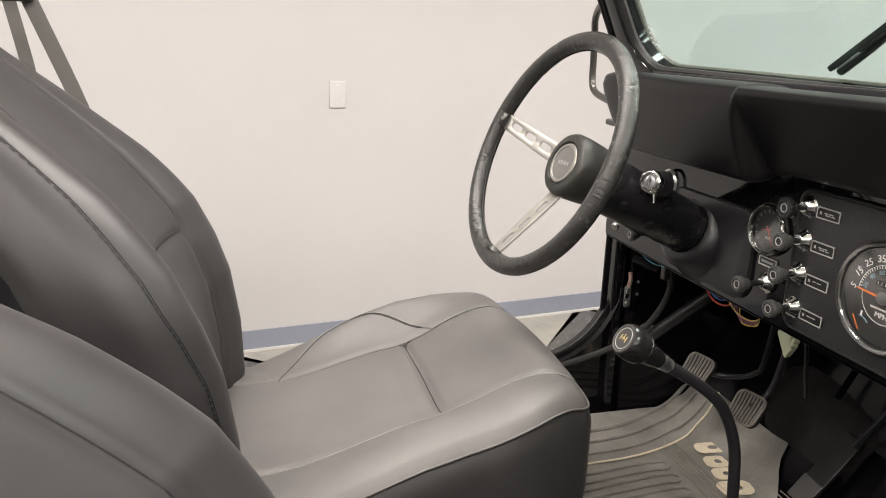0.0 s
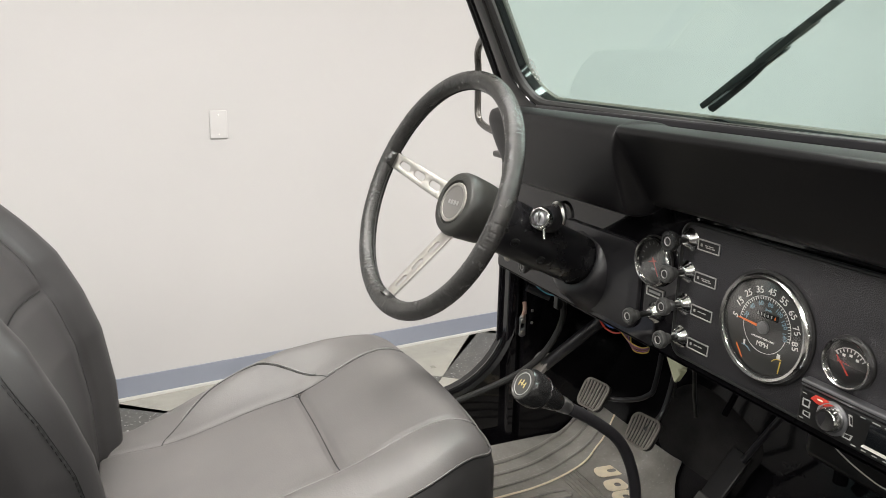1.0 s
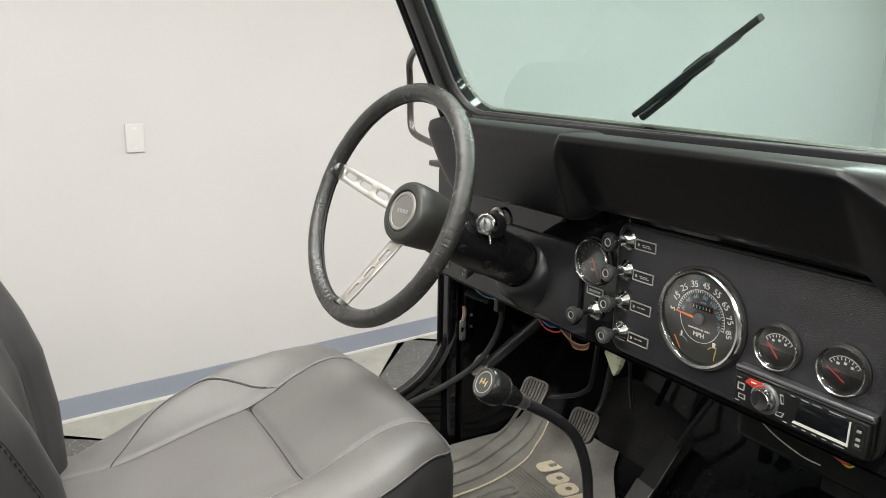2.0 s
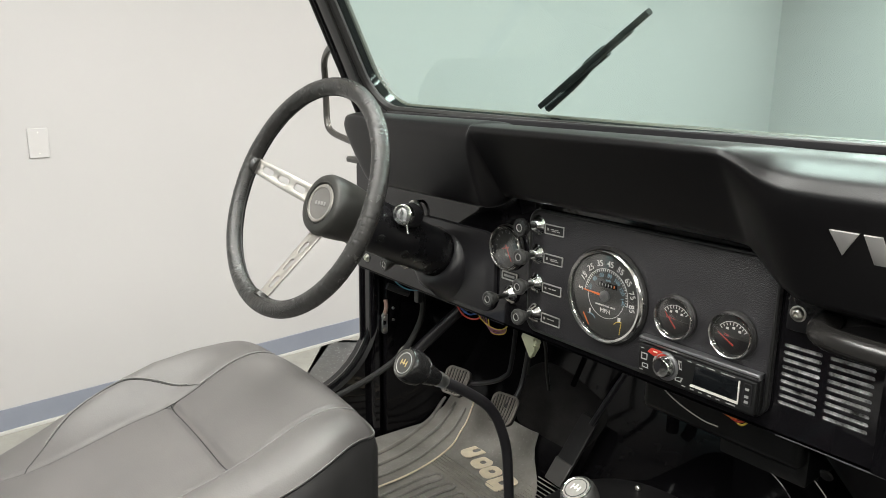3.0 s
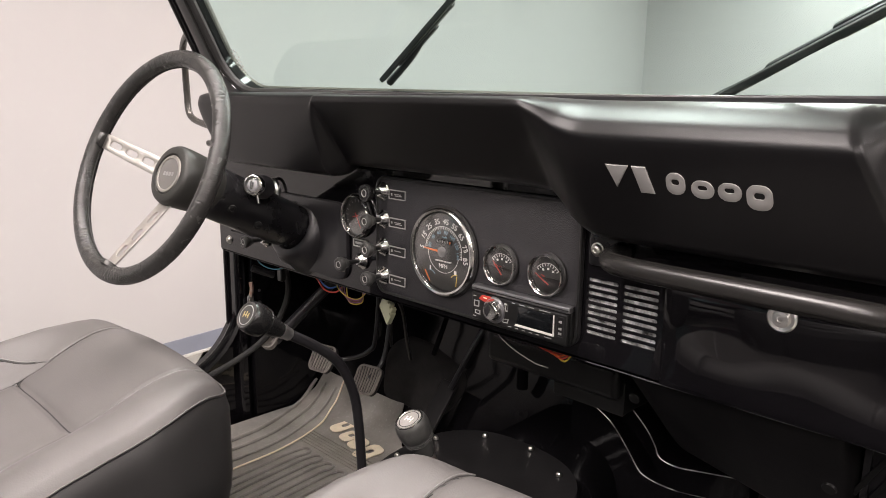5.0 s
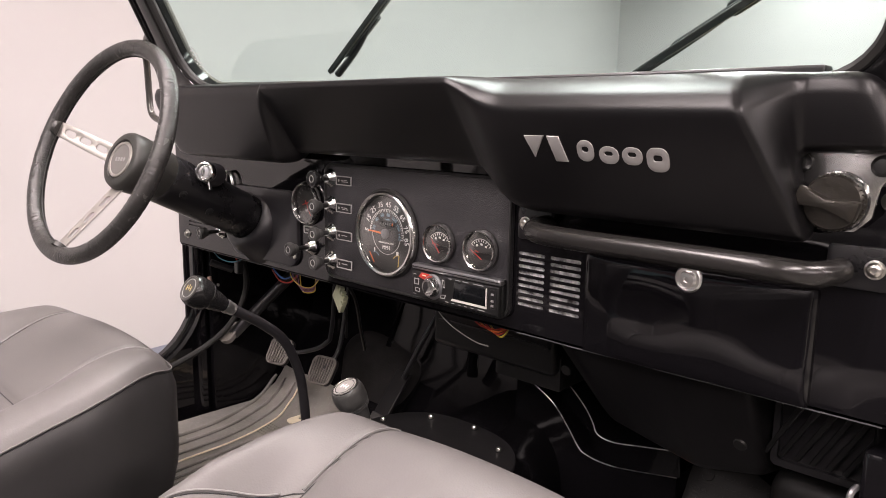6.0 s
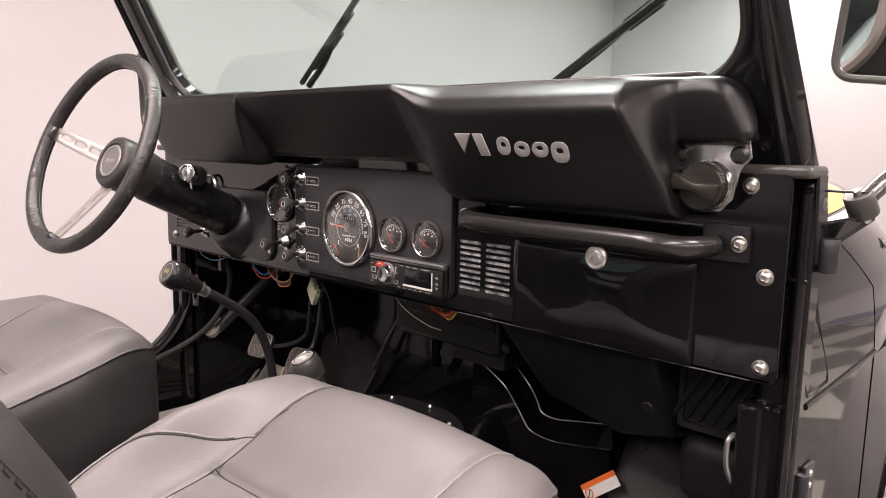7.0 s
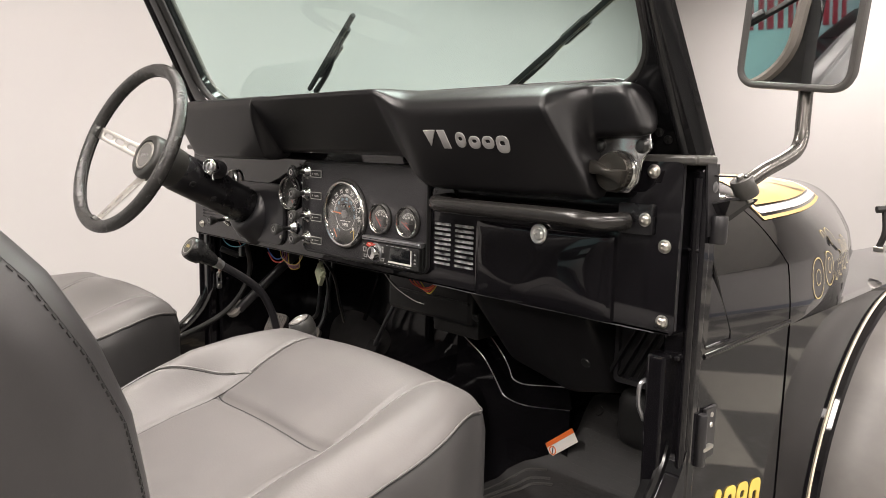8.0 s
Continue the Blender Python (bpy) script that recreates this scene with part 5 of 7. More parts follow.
part("grip", rbox(0.029, 0.010, 0.009, 0.0025, (10, 4, 4), lambda p: Matrix.Rotation(radians(14), 3, "Y") @ Vector((p.x, p.y * (1 - 0.30 * abs(p.x) / 0.029), p.z * (0.45 + 0.75 * abs(p.x) / 0.029))) + Vector((0.690, -0.050, 1.256))), CAST, cap, angle=25)
part("ridge_ring", arevolve([(0.0285, 0.002), (0.0305, 0.004), (0.0290, 0.008)], (0.692, -0.024, 1.256), (0, -1, 0), 40, False), CHROME, cap, "bright rim behind the cap")
for k in range(36):
    q = 2 * math.pi * k / 36
    part("flute", atube([(0.692 + 0.0281 * math.cos(q), -0.034, 1.256 + 0.0281 * math.sin(q)), (0.692 + 0.0281 * math.cos(q), -0.042, 1.256 + 0.0281 * math.sin(q))], 0.0009, 5, 1), CAST, cap)

# ---- steering wheel and column ----
WN = Vector((0.101, -0.9157, 0.389)).normalized()
WU = Vector((0.994, 0.1093, 0)).normalized()
WV = WN.cross(WU).normalized()
WC = Vector((-0.3555, -0.3305, 1.2735))
HUB = WC - WN * 0.078 - WU * 0.010
sw = thing("steering_wheel", WC, "black leather-wrapped steering wheel with slotted steel spokes", "steering wheel")


def wp(ang, r, out=0.0):
    return WC + (WU * math.cos(radians(ang)) + WV * math.sin(radians(ang))) * r + WN * out


rng = random.Random(4)
NR, NS = 1400, 18
wr = [0.0] * NR
for k in range(520):
    c, wd, amp = rng.randrange(NR), rng.choice((1, 1, 2)), rng.uniform(0.0001, 0.00040)
    for d in range(-wd, wd + 1):
        wr[(c + d) % NR] -= amp * (1 - abs(d) / (wd + 1))
rimbm = bmesh.new()
rings = []
for i in range(NR):
    a = 2 * math.pi * i / NR
    out_d = WU * math.cos(a) + WV * math.sin(a)
    ring_v = []
    for k in range(NS):
        q = 2 * math.pi * k / NS
        r_ = 0.0142 + wr[(i + (k * 7) // NS) % NR] * (0.6 + 0.4 * math.sin(3 * q + i * 0.05)) + rng.uniform(-0.00004, 0.00004)
        ring_v.append(rimbm.verts.new(WC + out_d * (0.1845 + r_ * math.cos(q)) + WN * r_ * math.sin(q)))
    rings.append(ring_v)
for i in range(NR):
    for k in range(NS):
        rimbm.faces.new((rings[i][k], rings[i][(k + 1) % NS], rings[(i + 1) % NR][(k + 1) % NS], rings[(i + 1) % NR][k]))
rim = part("rim", rimbm, LEATHER, sw, "cracked black leather rim", angle=80)
part("rim_seam", atube([wp(a, 0.1710, -0.004) for a in np.linspace(0, 360, 96, endpoint=False)], 0.0013, 6, 1, True), THREAD, rim)
for ang in (168, -97):
    a0 = HUB + (wp(ang, 1.0) - WC) * 0.030 + WN * 0.006
    a1 = wp(ang, 0.1735, -0.004)
    d = (a1 - a0)
    L = d.length
    side = WN.cross(d).normalized()
    m = place(a0, d, side)
    strip = [(0.0, -0.017), (L * 0.5, -0.016), (L, -0.0135), (L, 0.0135), (L * 0.5, 0.016), (0.0, 0.017)]
    holes = [rrect(0.024, 0.012, 0.0058, 5, L * q, 0) for q in (0.34, 0.58, 0.81)]
    part("spoke", sheet([strip] + holes, 0.0028, m, bevel=0.0005), STEEL, sw, "brushed steel spoke with three slots")
    part("spoke_collar", atube([a1 - d.normalized() * 0.004, a1 + d.normalized() * 0.004], 0.0155, 12, 1), LEATHER, sw)
hubp = part("hub", arevolve([(0.036, -0.060), (0.046, -0.052), (0.0505, -0.020), (0.0525, 0.010), (0.0520, 0.024), (0.0490, 0.030), (0.0460, 0.0320), (0.0365, 0.0330), (0.0345, 0.0290), (0.0, 0.0290)], HUB, WN, 48), HUBVINYL, sw, "padded black hub")
part("hub_ring", arevolve([(0.0330, 0.0308), (0.0318, 0.0330), (0.0278, 0.0330), (0.0268, 0.0310)], HUB, WN, 40, False), STEEL, hubp, "silver ring")
part("hub_disc", arevolve([(0.0275, 0.0306), (0.0275, 0.0318), (0.0, 0.0325)], HUB, WN, 40), FLARE, hubp, "dark grey centre disc")
hm = place(HUB + WN * 0.0326, WU, WV)
for cx, w in ((-0.010, 0.005), (-0.002, 0.006), (0.0065, 0.006), (0.0145, 0.005)):
    part("hub_mark", sheet([rrect(w, 0.007, 0.0015, 3, cx, 0)], 0.0006, hm), BADGE, hubp, "plain pale mark")

sc = thing("steering_column", (-0.385, -0.12, 1.15), "black steering column with chrome ignition lock", "steering column")
CA = (Vector((-0.408, 0.02, 1.107)) - HUB).normalized()
part("tube", arevolve([(0.030, 0.035), (0.044, 0.045), (0.0475, 0.052), (0.0475, 0.135), (0.0480, 0.175), (0.0455, 0.185), (0.0455, 0.262), (0.040, 0.272), (0.040, 0.36)], HUB, CA, 40), COLUMN, sc)
IG = Vector((-0.318, -0.160, 1.232))
IAX = Vector((0.55, -0.80, 0.22)).normalized()
part("lock_boss", arevolve([(0.022, -0.040), (0.0205, -0.020), (0.0185, -0.012), (0.0175, -0.010)], IG, IAX, 28), SATIN, sc)
ig = part("ignition_lock", arevolve([(0.0165, -0.016), (0.0180, -0.012), (0.0188, -0.004), (0.0188, 0.001), (0.0172, 0.004), (0.0150, 0.0045), (0.0140, 0.0010), (0.0125, -0.0020), (0.0, -0.0020)], IG, IAX, 32), POLISHED, sc, "round chrome ignition lock")
part("lock_face", arevolve([(0.0110, -0.0020), (0.0110, 0.0030), (0.0095, 0.0050), (0.0050, 0.0058), (0.0046, 0.0030), (0.0, 0.0030)], IG, IAX, 10), ALU, ig, "faceted metal lock face", smooth=False)
part("key_slot", rbox(0.0016, 0.0090, 0.0035, 0.0010, (2, 6, 2), lambda p: place(IG + IAX * 0.006, Vector((1, 0.6, 0)), Vector((0, 0.2, 1))) @ p), CHROME, ig)
part("lock_tab", atube([IG + Vector((0.006, 0.004, -0.018)), IG + Vector((0.012, 0.002, -0.032))], 0.003, 8, 1), CHROME, ig)
for q, dz in ((0.075, -0.02), (0.135, -0.03)):
    part("screw_boss", arevolve([(0.008, 0.0), (0.008, 0.004), (0.004, 0.005), (0.0035, 0.002), (0.0, 0.002)], HUB + CA * q + Vector((0.044, 0, dz)), (1, -0.25, -0.35), 14), PLASTIC, sc)
lever_base = HUB + CA * 0.07
part("signal_stalk", atube([lever_base + Vector((-0.045, 0, 0.0)), lever_base + Vector((-0.09, -0.01, 0.01)), lever_base + Vector((-0.15, -0.02, 0.02))], 0.004, 8), SATIN, sc)
part("bell", arevolve([(0.0465, 0.258), (0.055, 0.258), (0.062, 0.263), (0.0675, 0.274), (0.071, 0.290), (0.074, 0.305), (0.080, 0.325)], HUB, CA, 40, False), SATIN, sc, "flared black column bell")
part("cover_plate", sheet([rrect(0.245, 0.150, 0.030, 6, -0.3765, 1.116)], 0.008, facing(0, 0.0, 0), bevel=0.003), SATIN, sc, "black column cover plate")
for x, z in ((-0.262, 1.168), (-0.262, 1.064), (-0.39, 1.0505), (-0.485, 1.06)):
    part("screw", arevolve([(0.0045, 0.0), (0.0042, 0.002), (0.0, 0.0028)], (x, -0.0078, z), (0, -1, 0), 12), BOLT, sc)
part("ignition_ring_behind", arevolve([(0.026, 0.0), (0.027, 0.006), (0.0225, 0.010), (0.021, 0.004)], (-0.503, -0.004, 1.192), (0, -1, 0), 32, False), BRIGHT, sc, "chrome ring of a dash gauge")


# ---- seats ----
SEAM = 0.143


def seat_height(x, y):
    """Top of the cushion, from its middle (x across, y forward): a dished middle, a raised front roll, side bolsters that fall to the rear."""
    ax = abs(x)
    z = 0.899 + 0.068 * sstep(-0.02, 0.165, y) - 0.048 * sstep(0.02, -0.24, y)
    crest = float(np.interp(y, [-0.26, -0.19, -0.11, -0.045, 0.01, 0.08, 0.15], [0.846, 0.876, 0.914, 0.944, 0.962, 0.970, 0.970]))
    full = ax / (1.0 - 0.17 * sstep(0.06, 0.235, y))
    top = 0.230 if x < 0 else 0.192
    k = math.exp(-((ax - top) / 0.054) ** 2) if ax < top else 1.0
    z = lerp(z, crest, k * (0.94 if x < 0 else 0.58))
    side = 0.026 * max(0.0, (ax - 0.212) / 0.045) ** 2 if x < 0 else 0.026 * max(0.0, (full - 0.186) / 0.071) ** 2
    z -= math.hypot(side, 0.026 * max(0.0, (y - 0.165) / 0.060) ** 2)
    if ax < SEAM:
        z += 0.007 * (1 - (x / SEAM) ** 2)
        z -= 0.009 * math.exp(-((y - 0.012) / 0.006) ** 2)
    z -= 0.0045 * math.exp(-((ax - SEAM) / 0.0045) ** 2)
    return z


def build_seat(O, OB, lift=0.0, lean=1.0, yaw=0.0):
    """O: the cushion's middle on the floor, OB: the backrest's, which may lean back more and be turned a little."""
    s = thing("bucket_seat", O, "charcoal vinyl bucket seat with piped seams, on a black base", "seat", "front seats")
    o = Vector((O[0], O[1], lift))

    def bend(p):
        t = (p.z + 0.12) / 0.24          # 0 below, 1 above
        y = p.y * 0.90 if p.y > 0 else (p.y if p.y > -0.15 else -0.15 + (p.y + 0.15) * 1.55)
        w = 1.0 - 0.17 * sstep(0.06, 0.235, y)
        x = p.x * w * lerp(0.93, 1.0, sstep(0.0, 0.5, t)) * (1.05 if p.x < 0 else 1.02)
        y2 = y * lerp(0.93, 1.0, sstep(0.0, 0.5, t)) - 0.016 * (p.x / 0.25) ** 4 * sstep(0.1, 0.23, y)
        zt = seat_height(x, y)
        z = lerp(0.675 - lift, zt, t)
        return o + Vector((x, y2, z))

    cb_ = rbox(0.252, 0.258, 0.12, 0.026, (104, 104, 10))
    # Faces below the top edge take the vinyl with shade painted in.
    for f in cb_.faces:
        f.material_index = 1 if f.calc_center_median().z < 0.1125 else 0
    for v in cb_.verts:
        v.co = bend(v.co)
    cu = part("cushion", cb_, VINYL, s, "grey-black vinyl seat cushion with shade painted on its sides", angle=80)
    cu.data.materials.append(VINYL_FLANK_SHADE)

    def line(pts, r=0.0022, lift=0.0):
        return atube([o + Vector((x, y, seat_height(x, y) + lift)) for x, y in pts], r, 6, 1)

    for sg in (-1, 1):
        part("seam", line([(sg * SEAM, y) for y in np.linspace(-0.285, 0.214, 50)], 0.0009, 0.0001), THREAD, cu)
        y0 = 0.066 if sg < 0 else -0.285
        part("piping", line([(sg * (SEAM + 0.0026), y) for y in np.linspace(y0, 0.206, 50)], 0.0015, 0.0016), WELT, cu, "thin grey seam welt")
        if sg < 0:
            arc = [(sg * (SEAM + 0.082 * math.sin(math.pi * q ** 1.15) ** 0.9), lerp(0.066, -0.215, q)) for q in np.linspace(0, 1, 60)]
            part("piping", line(arc, 0.0008, 0.0002), THREAD, cu)
            part("piping", line([(x - 0.0022, y) for x, y in arc[4:-8]], 0.0013, 0.0012), WELT, cu, "thin grey seam welt")
    part("cross_seam", line([(x, 0.012) for x in np.linspace(-SEAM, SEAM, 24)], 0.0013, 0.0004), THREAD, cu)
    HX, HY, CR = 0.2452, 0.2512, 0.022
    edge = [(-HX, y) for y in np.linspace(-0.22, HY - CR, 24)]
    edge += [(-HX + CR - CR * math.cos(q), HY - CR + CR * math.sin(q)) for q in np.linspace(0.3, 1.27, 4)]
    edge += [(x, HY) for x in np.linspace(-HX + CR, 0.0, 12)]
    edge += [(-x, y) for x, y in reversed(edge[:-1])]
    part("edge_piping", atube([bend(Vector((x, y, 0.1146))) for x, y in edge], 0.0014, 8, 1), VINYL, cu, "grey vinyl edge piping")
    part("edge_seam", atube([bend(Vector((x, y, 0.1112))) for x, y in edge], 0.0011, 6, 1), THREAD, cu, "dark edge seam")

    ob_ = Vector((OB[0], OB[1], 0))

    # backrest: a shell with forward side bolsters, leaning back more towards its top
    def back_y(z):
        return -0.310 + lean * (0.310 + float(np.interp(z, [0.80, 0.95, 1.046, 1.11, 1.176, 1.26, 1.348, 1.43, 1.52], [-0.310, -0.314, -0.328, -0.349, -0.379, -0.438, -0.513, -0.592, -0.68])))

    def back_w(z):
        return 0.268 - 0.012 * sstep(1.0, 0.85, z) - 0.085 * sstep(1.12, 1.42, z) - 0.03 * sstep(1.38, 1.50, z)

    def bback(p):
        z = 1.155 + p.z
        u = p.x / 0.24
        x = u * back_w(z)
        front = p.y > 0
        y = back_y(z) - 0.055 + p.y * lerp(1.0, 0.75, sstep(1.2, 1.5, z))
        if front:
            y += 0.040 * math.exp(-((abs(u) - 0.80) / 0.20) ** 2) * sstep(1.46, 1.20, z) - 0.018 * (1 if abs(u) < 0.5 else 0) * (1 - (u / 0.5) ** 2)
            y -= 0.006 * math.exp(-((abs(u) - 0.56) / 0.020) ** 2)
            if abs(u) < 0.56:
                y -= 0.007 * math.exp(-((z - 1.135) / 0.006) ** 2)
        c, sn = math.cos(yaw), math.sin(yaw)
        return ob_ + Vector((c * x - sn * (y + 0.35), sn * x + c * (y + 0.35) - 0.35, z))

    # The backrest wears the shaded copy of the cushion's vinyl.
    br = part("backrest", rbox(0.24, 0.062, 0.345, 0.048, (64, 10, 100), bback), VINYL_BACK_SHADE, s, "grey-black vinyl backrest with side bolsters", angle=80)

    def bpt(u, z, lift=0.0):
        v = bback(Vector((u * 0.24, 0.062, z - 1.155)))
        return v + Vector((0, lift, 0))

    def edge_pt(sg, z, turn):
        """A point on the rounded front corner of the backrest, turned from its side towards its front."""
        return bback(Vector((sg * (0.192 + 0.0482 * math.cos(radians(turn))), 0.014 + 0.0482 * math.sin(radians(turn)), z - 1.155)))

    for sg in (-1, 1):
        part("stitch_seam", atube([bpt(sg * 0.56, z, 0.001) for z in np.linspace(0.86, 1.44, 40)], 0.0009, 6, 1), THREAD, br)
        part("edge_seam", atube([edge_pt(sg, z, 48.5 + 14 * sstep(1.20, 0.95, z)) for z in np.linspace(0.86, 1.46, 60)], 0.0006, 6, 1), THREAD, br, "dark edge seam")
        st = bmesh.new()
        for z in np.arange(0.88, 1.46, 0.0080):
            w = 46 + 14 * sstep(1.20, 0.95, z)
            tube(st, [edge_pt(sg, z, w), edge_pt(sg, z + 0.0048, w)], 0.0015, 5, 1)
        part("stitching", st, THREAD, br, "close row of dark stitches")
    part("cross_seam", atube([bpt(u, 1.135, 0.002) for u in np.linspace(-0.55, 0.55, 24)], 0.0012, 6, 1), THREAD, br)

    # base: riser box, rails
    part("riser", abox(o.x - 0.19, o.x + 0.19, o.y - 0.20, o.y + 0.19, FLOOR + 0.012, 0.685, 0.010), SATIN, s)
    for sg in (-1, 1):
        part("rail", abox(o.x + sg * 0.195 - 0.014, o.x + sg * 0.195 + 0.014, o.y - 0.22, o.y + 0.21, FLOOR + 0.010, FLOOR + 0.035, 0.004), SATIN, s)
    part("recliner_handle", rbox(0.012, 0.045, 0.014, 0.006, (4, 8, 4), lambda p: o + Vector((-0.232, -0.225, 0.815)) + p * 0.7 + Vector((0, 0, 0.12 * p.y))), PLASTIC, s)
    return s


seat = build_seat((-0.3655, -0.525, 0.575), (-0.352, -0.532))
pseat = build_seat((0.4565, -0.468, 0.575), (0.430, -0.435), 0.012, 1.2, 0.10)
tagged(pseat, "charcoal vinyl bucket passenger seat with piped seams, beside the open doorway")

# ---- floor mats ----
def mat_z(y):
    """Height of the floor and the toe board."""
    return float(np.interp(y, [-1.0, 0.17, 0.24, 0.36, 0.42], [FLOOR, FLOOR, FLOOR + 0.035, FLOOR + 0.20, FLOOR + 0.30])) + 0.004


def draped(outline_fn, y0, y1, n=40, m=14, thick=0.006, lift=0.0):
    """A mat that follows the floor: outline_fn(y) gives its left and right edges."""
    top = []
    for i in range(n + 1):
        y = lerp(y0, y1, i / n)
        a, b = outline_fn(y)
        top.append([(lerp(a, b, j / m), y, mat_z(y) + thick + lift + 0.004 * (abs(2 * j / m - 1) ** 8)) for j in range(m + 1)])
    bm = loft(bmesh.new(), top, False, False)
    g = bmesh.ops.extrude_face_region(bm, geom=bm.faces[:])
    bmesh.ops.translate(bm, vec=(0, 0, -thick), verts=[v for v in g["geom"] if isinstance(v, bmesh.types.BMVert)])
    return bm


def on_mat(x, y, lift=0.0105):
    return Vector((x, y, mat_z(y) + lift))


dm = thing("floor_mat", (-0.42, 0.0, FLOOR), "dark rubber driver's floor mat with cream piping and raised ribs", "floor mat", "floor mats")
dmat = part("mat", draped(lambda y: (-0.725 + 0.01 * sstep(0.1, 0.3, y), -0.205 - 0.105 * sstep(0.02, 0.20, y) - 0.09 * sstep(0.17, 0.27, y)), -0.42, 0.270), MATRUB_D, dm)
part("piping", atube([on_mat(x, y, 0.0115) for x, y in [(-0.500, -0.40), (-0.515, -0.25), (-0.525, -0.10), (-0.530, -0.01), (-0.548, 0.075), (-0.580, 0.155), (-0.602, 0.200), (-0.616, 0.232), (-0.630, 0.268)]], 0.0022, 8), CREAM, dmat, "cream piping")
for k in range(6):
    xc = -0.489 + 0.047 * k
    hair = [(xc + 0.040 - 0.013, -0.40), (xc - 0.013, -0.03), (xc - 0.015, 0.035)]
    hair += [(xc - 0.001 - 0.014 * math.cos(q), 0.045 - 0.003 * k + 0.013 * math.sin(q)) for q in np.linspace(0.3, 2.84, 6)]
    hair += [(xc + 0.012, 0.030), (xc + 0.013, -0.03), (xc + 0.040 + 0.012, -0.40)]
    part("rib", atube([on_mat(x, y, 0.0095) for x, y in hair], 0.0034, 6, 4), MATRUB_D, dmat)
for k in range(6):
    part("fine_rib", atube([on_mat(x, 0.070 + 0.0095 * k, 0.0100) for x in (-0.545 - 0.004 * k, -0.42, -0.29)], 0.0012, 5, 3), MATRUB_D, dmat)
for k in range(16):
    y = 0.122 + 0.0085 * k if k < 11 else -0.16 + 0.03 * (k - 11)
    part("fine_rib", atube([on_mat(x, y, 0.0100) for x in (-0.332, -0.31, -0.262)], 0.0012, 5, 3), MATRUB_D, dmat)
for off, rad in ((0.030, 0.0030), (0.075, 0.0040), (0.118, 0.0050)):
    part("border_rib", atube([on_mat(x - off, y, 0.0095) for x, y in [(-0.520, -0.30), (-0.532, -0.10), (-0.537, -0.01), (-0.553, 0.065), (-0.586, 0.145), (-0.600, 0.20), (-0.616, 0.25)]], rad, 8, 5), MATRUB_D, dmat)
for x, y, w, hgt in ((-0.519, 0.180, 0.040, 0.070), (-0.474, 0.163, 0.042, 0.050), (-0.430, 0.153, 0.042, 0.050), (-0.381, 0.143, 0.046, 0.070)):
    m = place(on_mat(x, y, 0.0105), (1, -0.20, 0.0), (0.20, 1, 0.06))
    part("cream_mark", sheet([rrect(w, hgt, 0.016), rrect(w * 0.36, hgt * 0.30, 0.006, 3, 0, 0.004)], 0.002, m), CREAM, dmat, "plain cream mark")

pm = thing("floor_mat", (0.55, 0.1, FLOOR), "black textured rubber passenger floor mat curling up the toe board", "floor mat", "floor mats")
pmat = part("mat", draped(lambda y: (float(np.interp(y, [-0.42, 0.10, 0.155, 0.20, 0.235, 0.258, 0.275, 0.30, 0.325, 0.345, 0.352], [0.33, 0.305, 0.306, 0.312, 0.335, 0.390, 0.414, 0.418, 0.416, 0.424, 0.450])), float(np.interp(y, [-0.42, 0.22, 0.29, 0.318, 0.335, 0.345, 0.352], [0.72, 0.715, 0.66, 0.605, 0.545, 0.50, 0.47]))), -0.42, 0.352, n=70, m=18, lift=0.006), MATRUB, pm)
nub = bmesh.new()
for i in range(28):
    for j in range(26):
        x, y = 0.435 + 0.0095 * i + 0.004 * (j % 2), 0.100 + 0.0092 * j
        if x < np.interp(y, [0.22, 0.29, 0.318, 0.335, 0.345], [0.70, 0.65, 0.595, 0.535, 0.49]):
            c = on_mat(x, y, 0.0122)
            t_ = math.atan2(mat_z(y + 0.002) - mat_z(y - 0.002), 0.004)
            box(nub, -0.0030, 0.0030, -0.0022, 0.0022, -0.0012, 0.0009, m=Matrix.Translation(c) @ Matrix.Rotation(t_, 4, "X"))
o = part("nub_texture", nub, MATRUB, pmat, smooth=False)
o["kind"] = "stuff"
for k in range(9):
    y = 0.075 - 0.022 * k
    part("rib", atube([on_mat(x, yy, 0.0132) for x, yy in [(0.37, y), (0.55, y + 0.004), (0.69, y)]], 0.0034, 6, 4), MATRIB, pmat)
for off in (0.0, 0.020, 0.034):
    part("edge_rib", atube([on_mat(x + off, yy - 0.7 * off, 0.0132) for x, yy in [(0.335, -0.2), (0.325, 0.06), (0.327, 0.14), (0.335, 0.19), (0.352, 0.217), (0.39, 0.232)]], 0.0030, 6, 6), MATRIB, pmat)
part("pale_mark", sheet([rrect(0.05, 0.016, 0.002, 3)], 0.002, place(on_mat(0.62, -0.01, 0.0135), (1, 0.35, 0), (-0.35, 1, 0))), WHITE, pmat, "plain white mark")
part("eyelet", arevolve([(0.011, 0.0), (0.010, 0.003), (0.006, 0.003)], on_mat(0.447, 0.327, 0.012), (0, -0.8, 0.6), 16, False), RUBBER, pmat)
st = thing("warning_sticker", (0.43, 0.2, 0.62), "orange and white warning label stuck on the toe board", "sticker")
SM = place((0.4065, 0.256, 0.682), (0.776, 0.0, 0.63), (-0.60, 0.10, 0.74))
part("paper", sheet([rrect(0.086, 0.030, 0.001, 2)], 0.0008, SM), STICK_W, st, smooth=False)
part("band", sheet([rrect(0.086, 0.010, 0.001, 2, 0, 0.0100)], 0.0012, SM), STICK_O, st, "orange band", smooth=False)
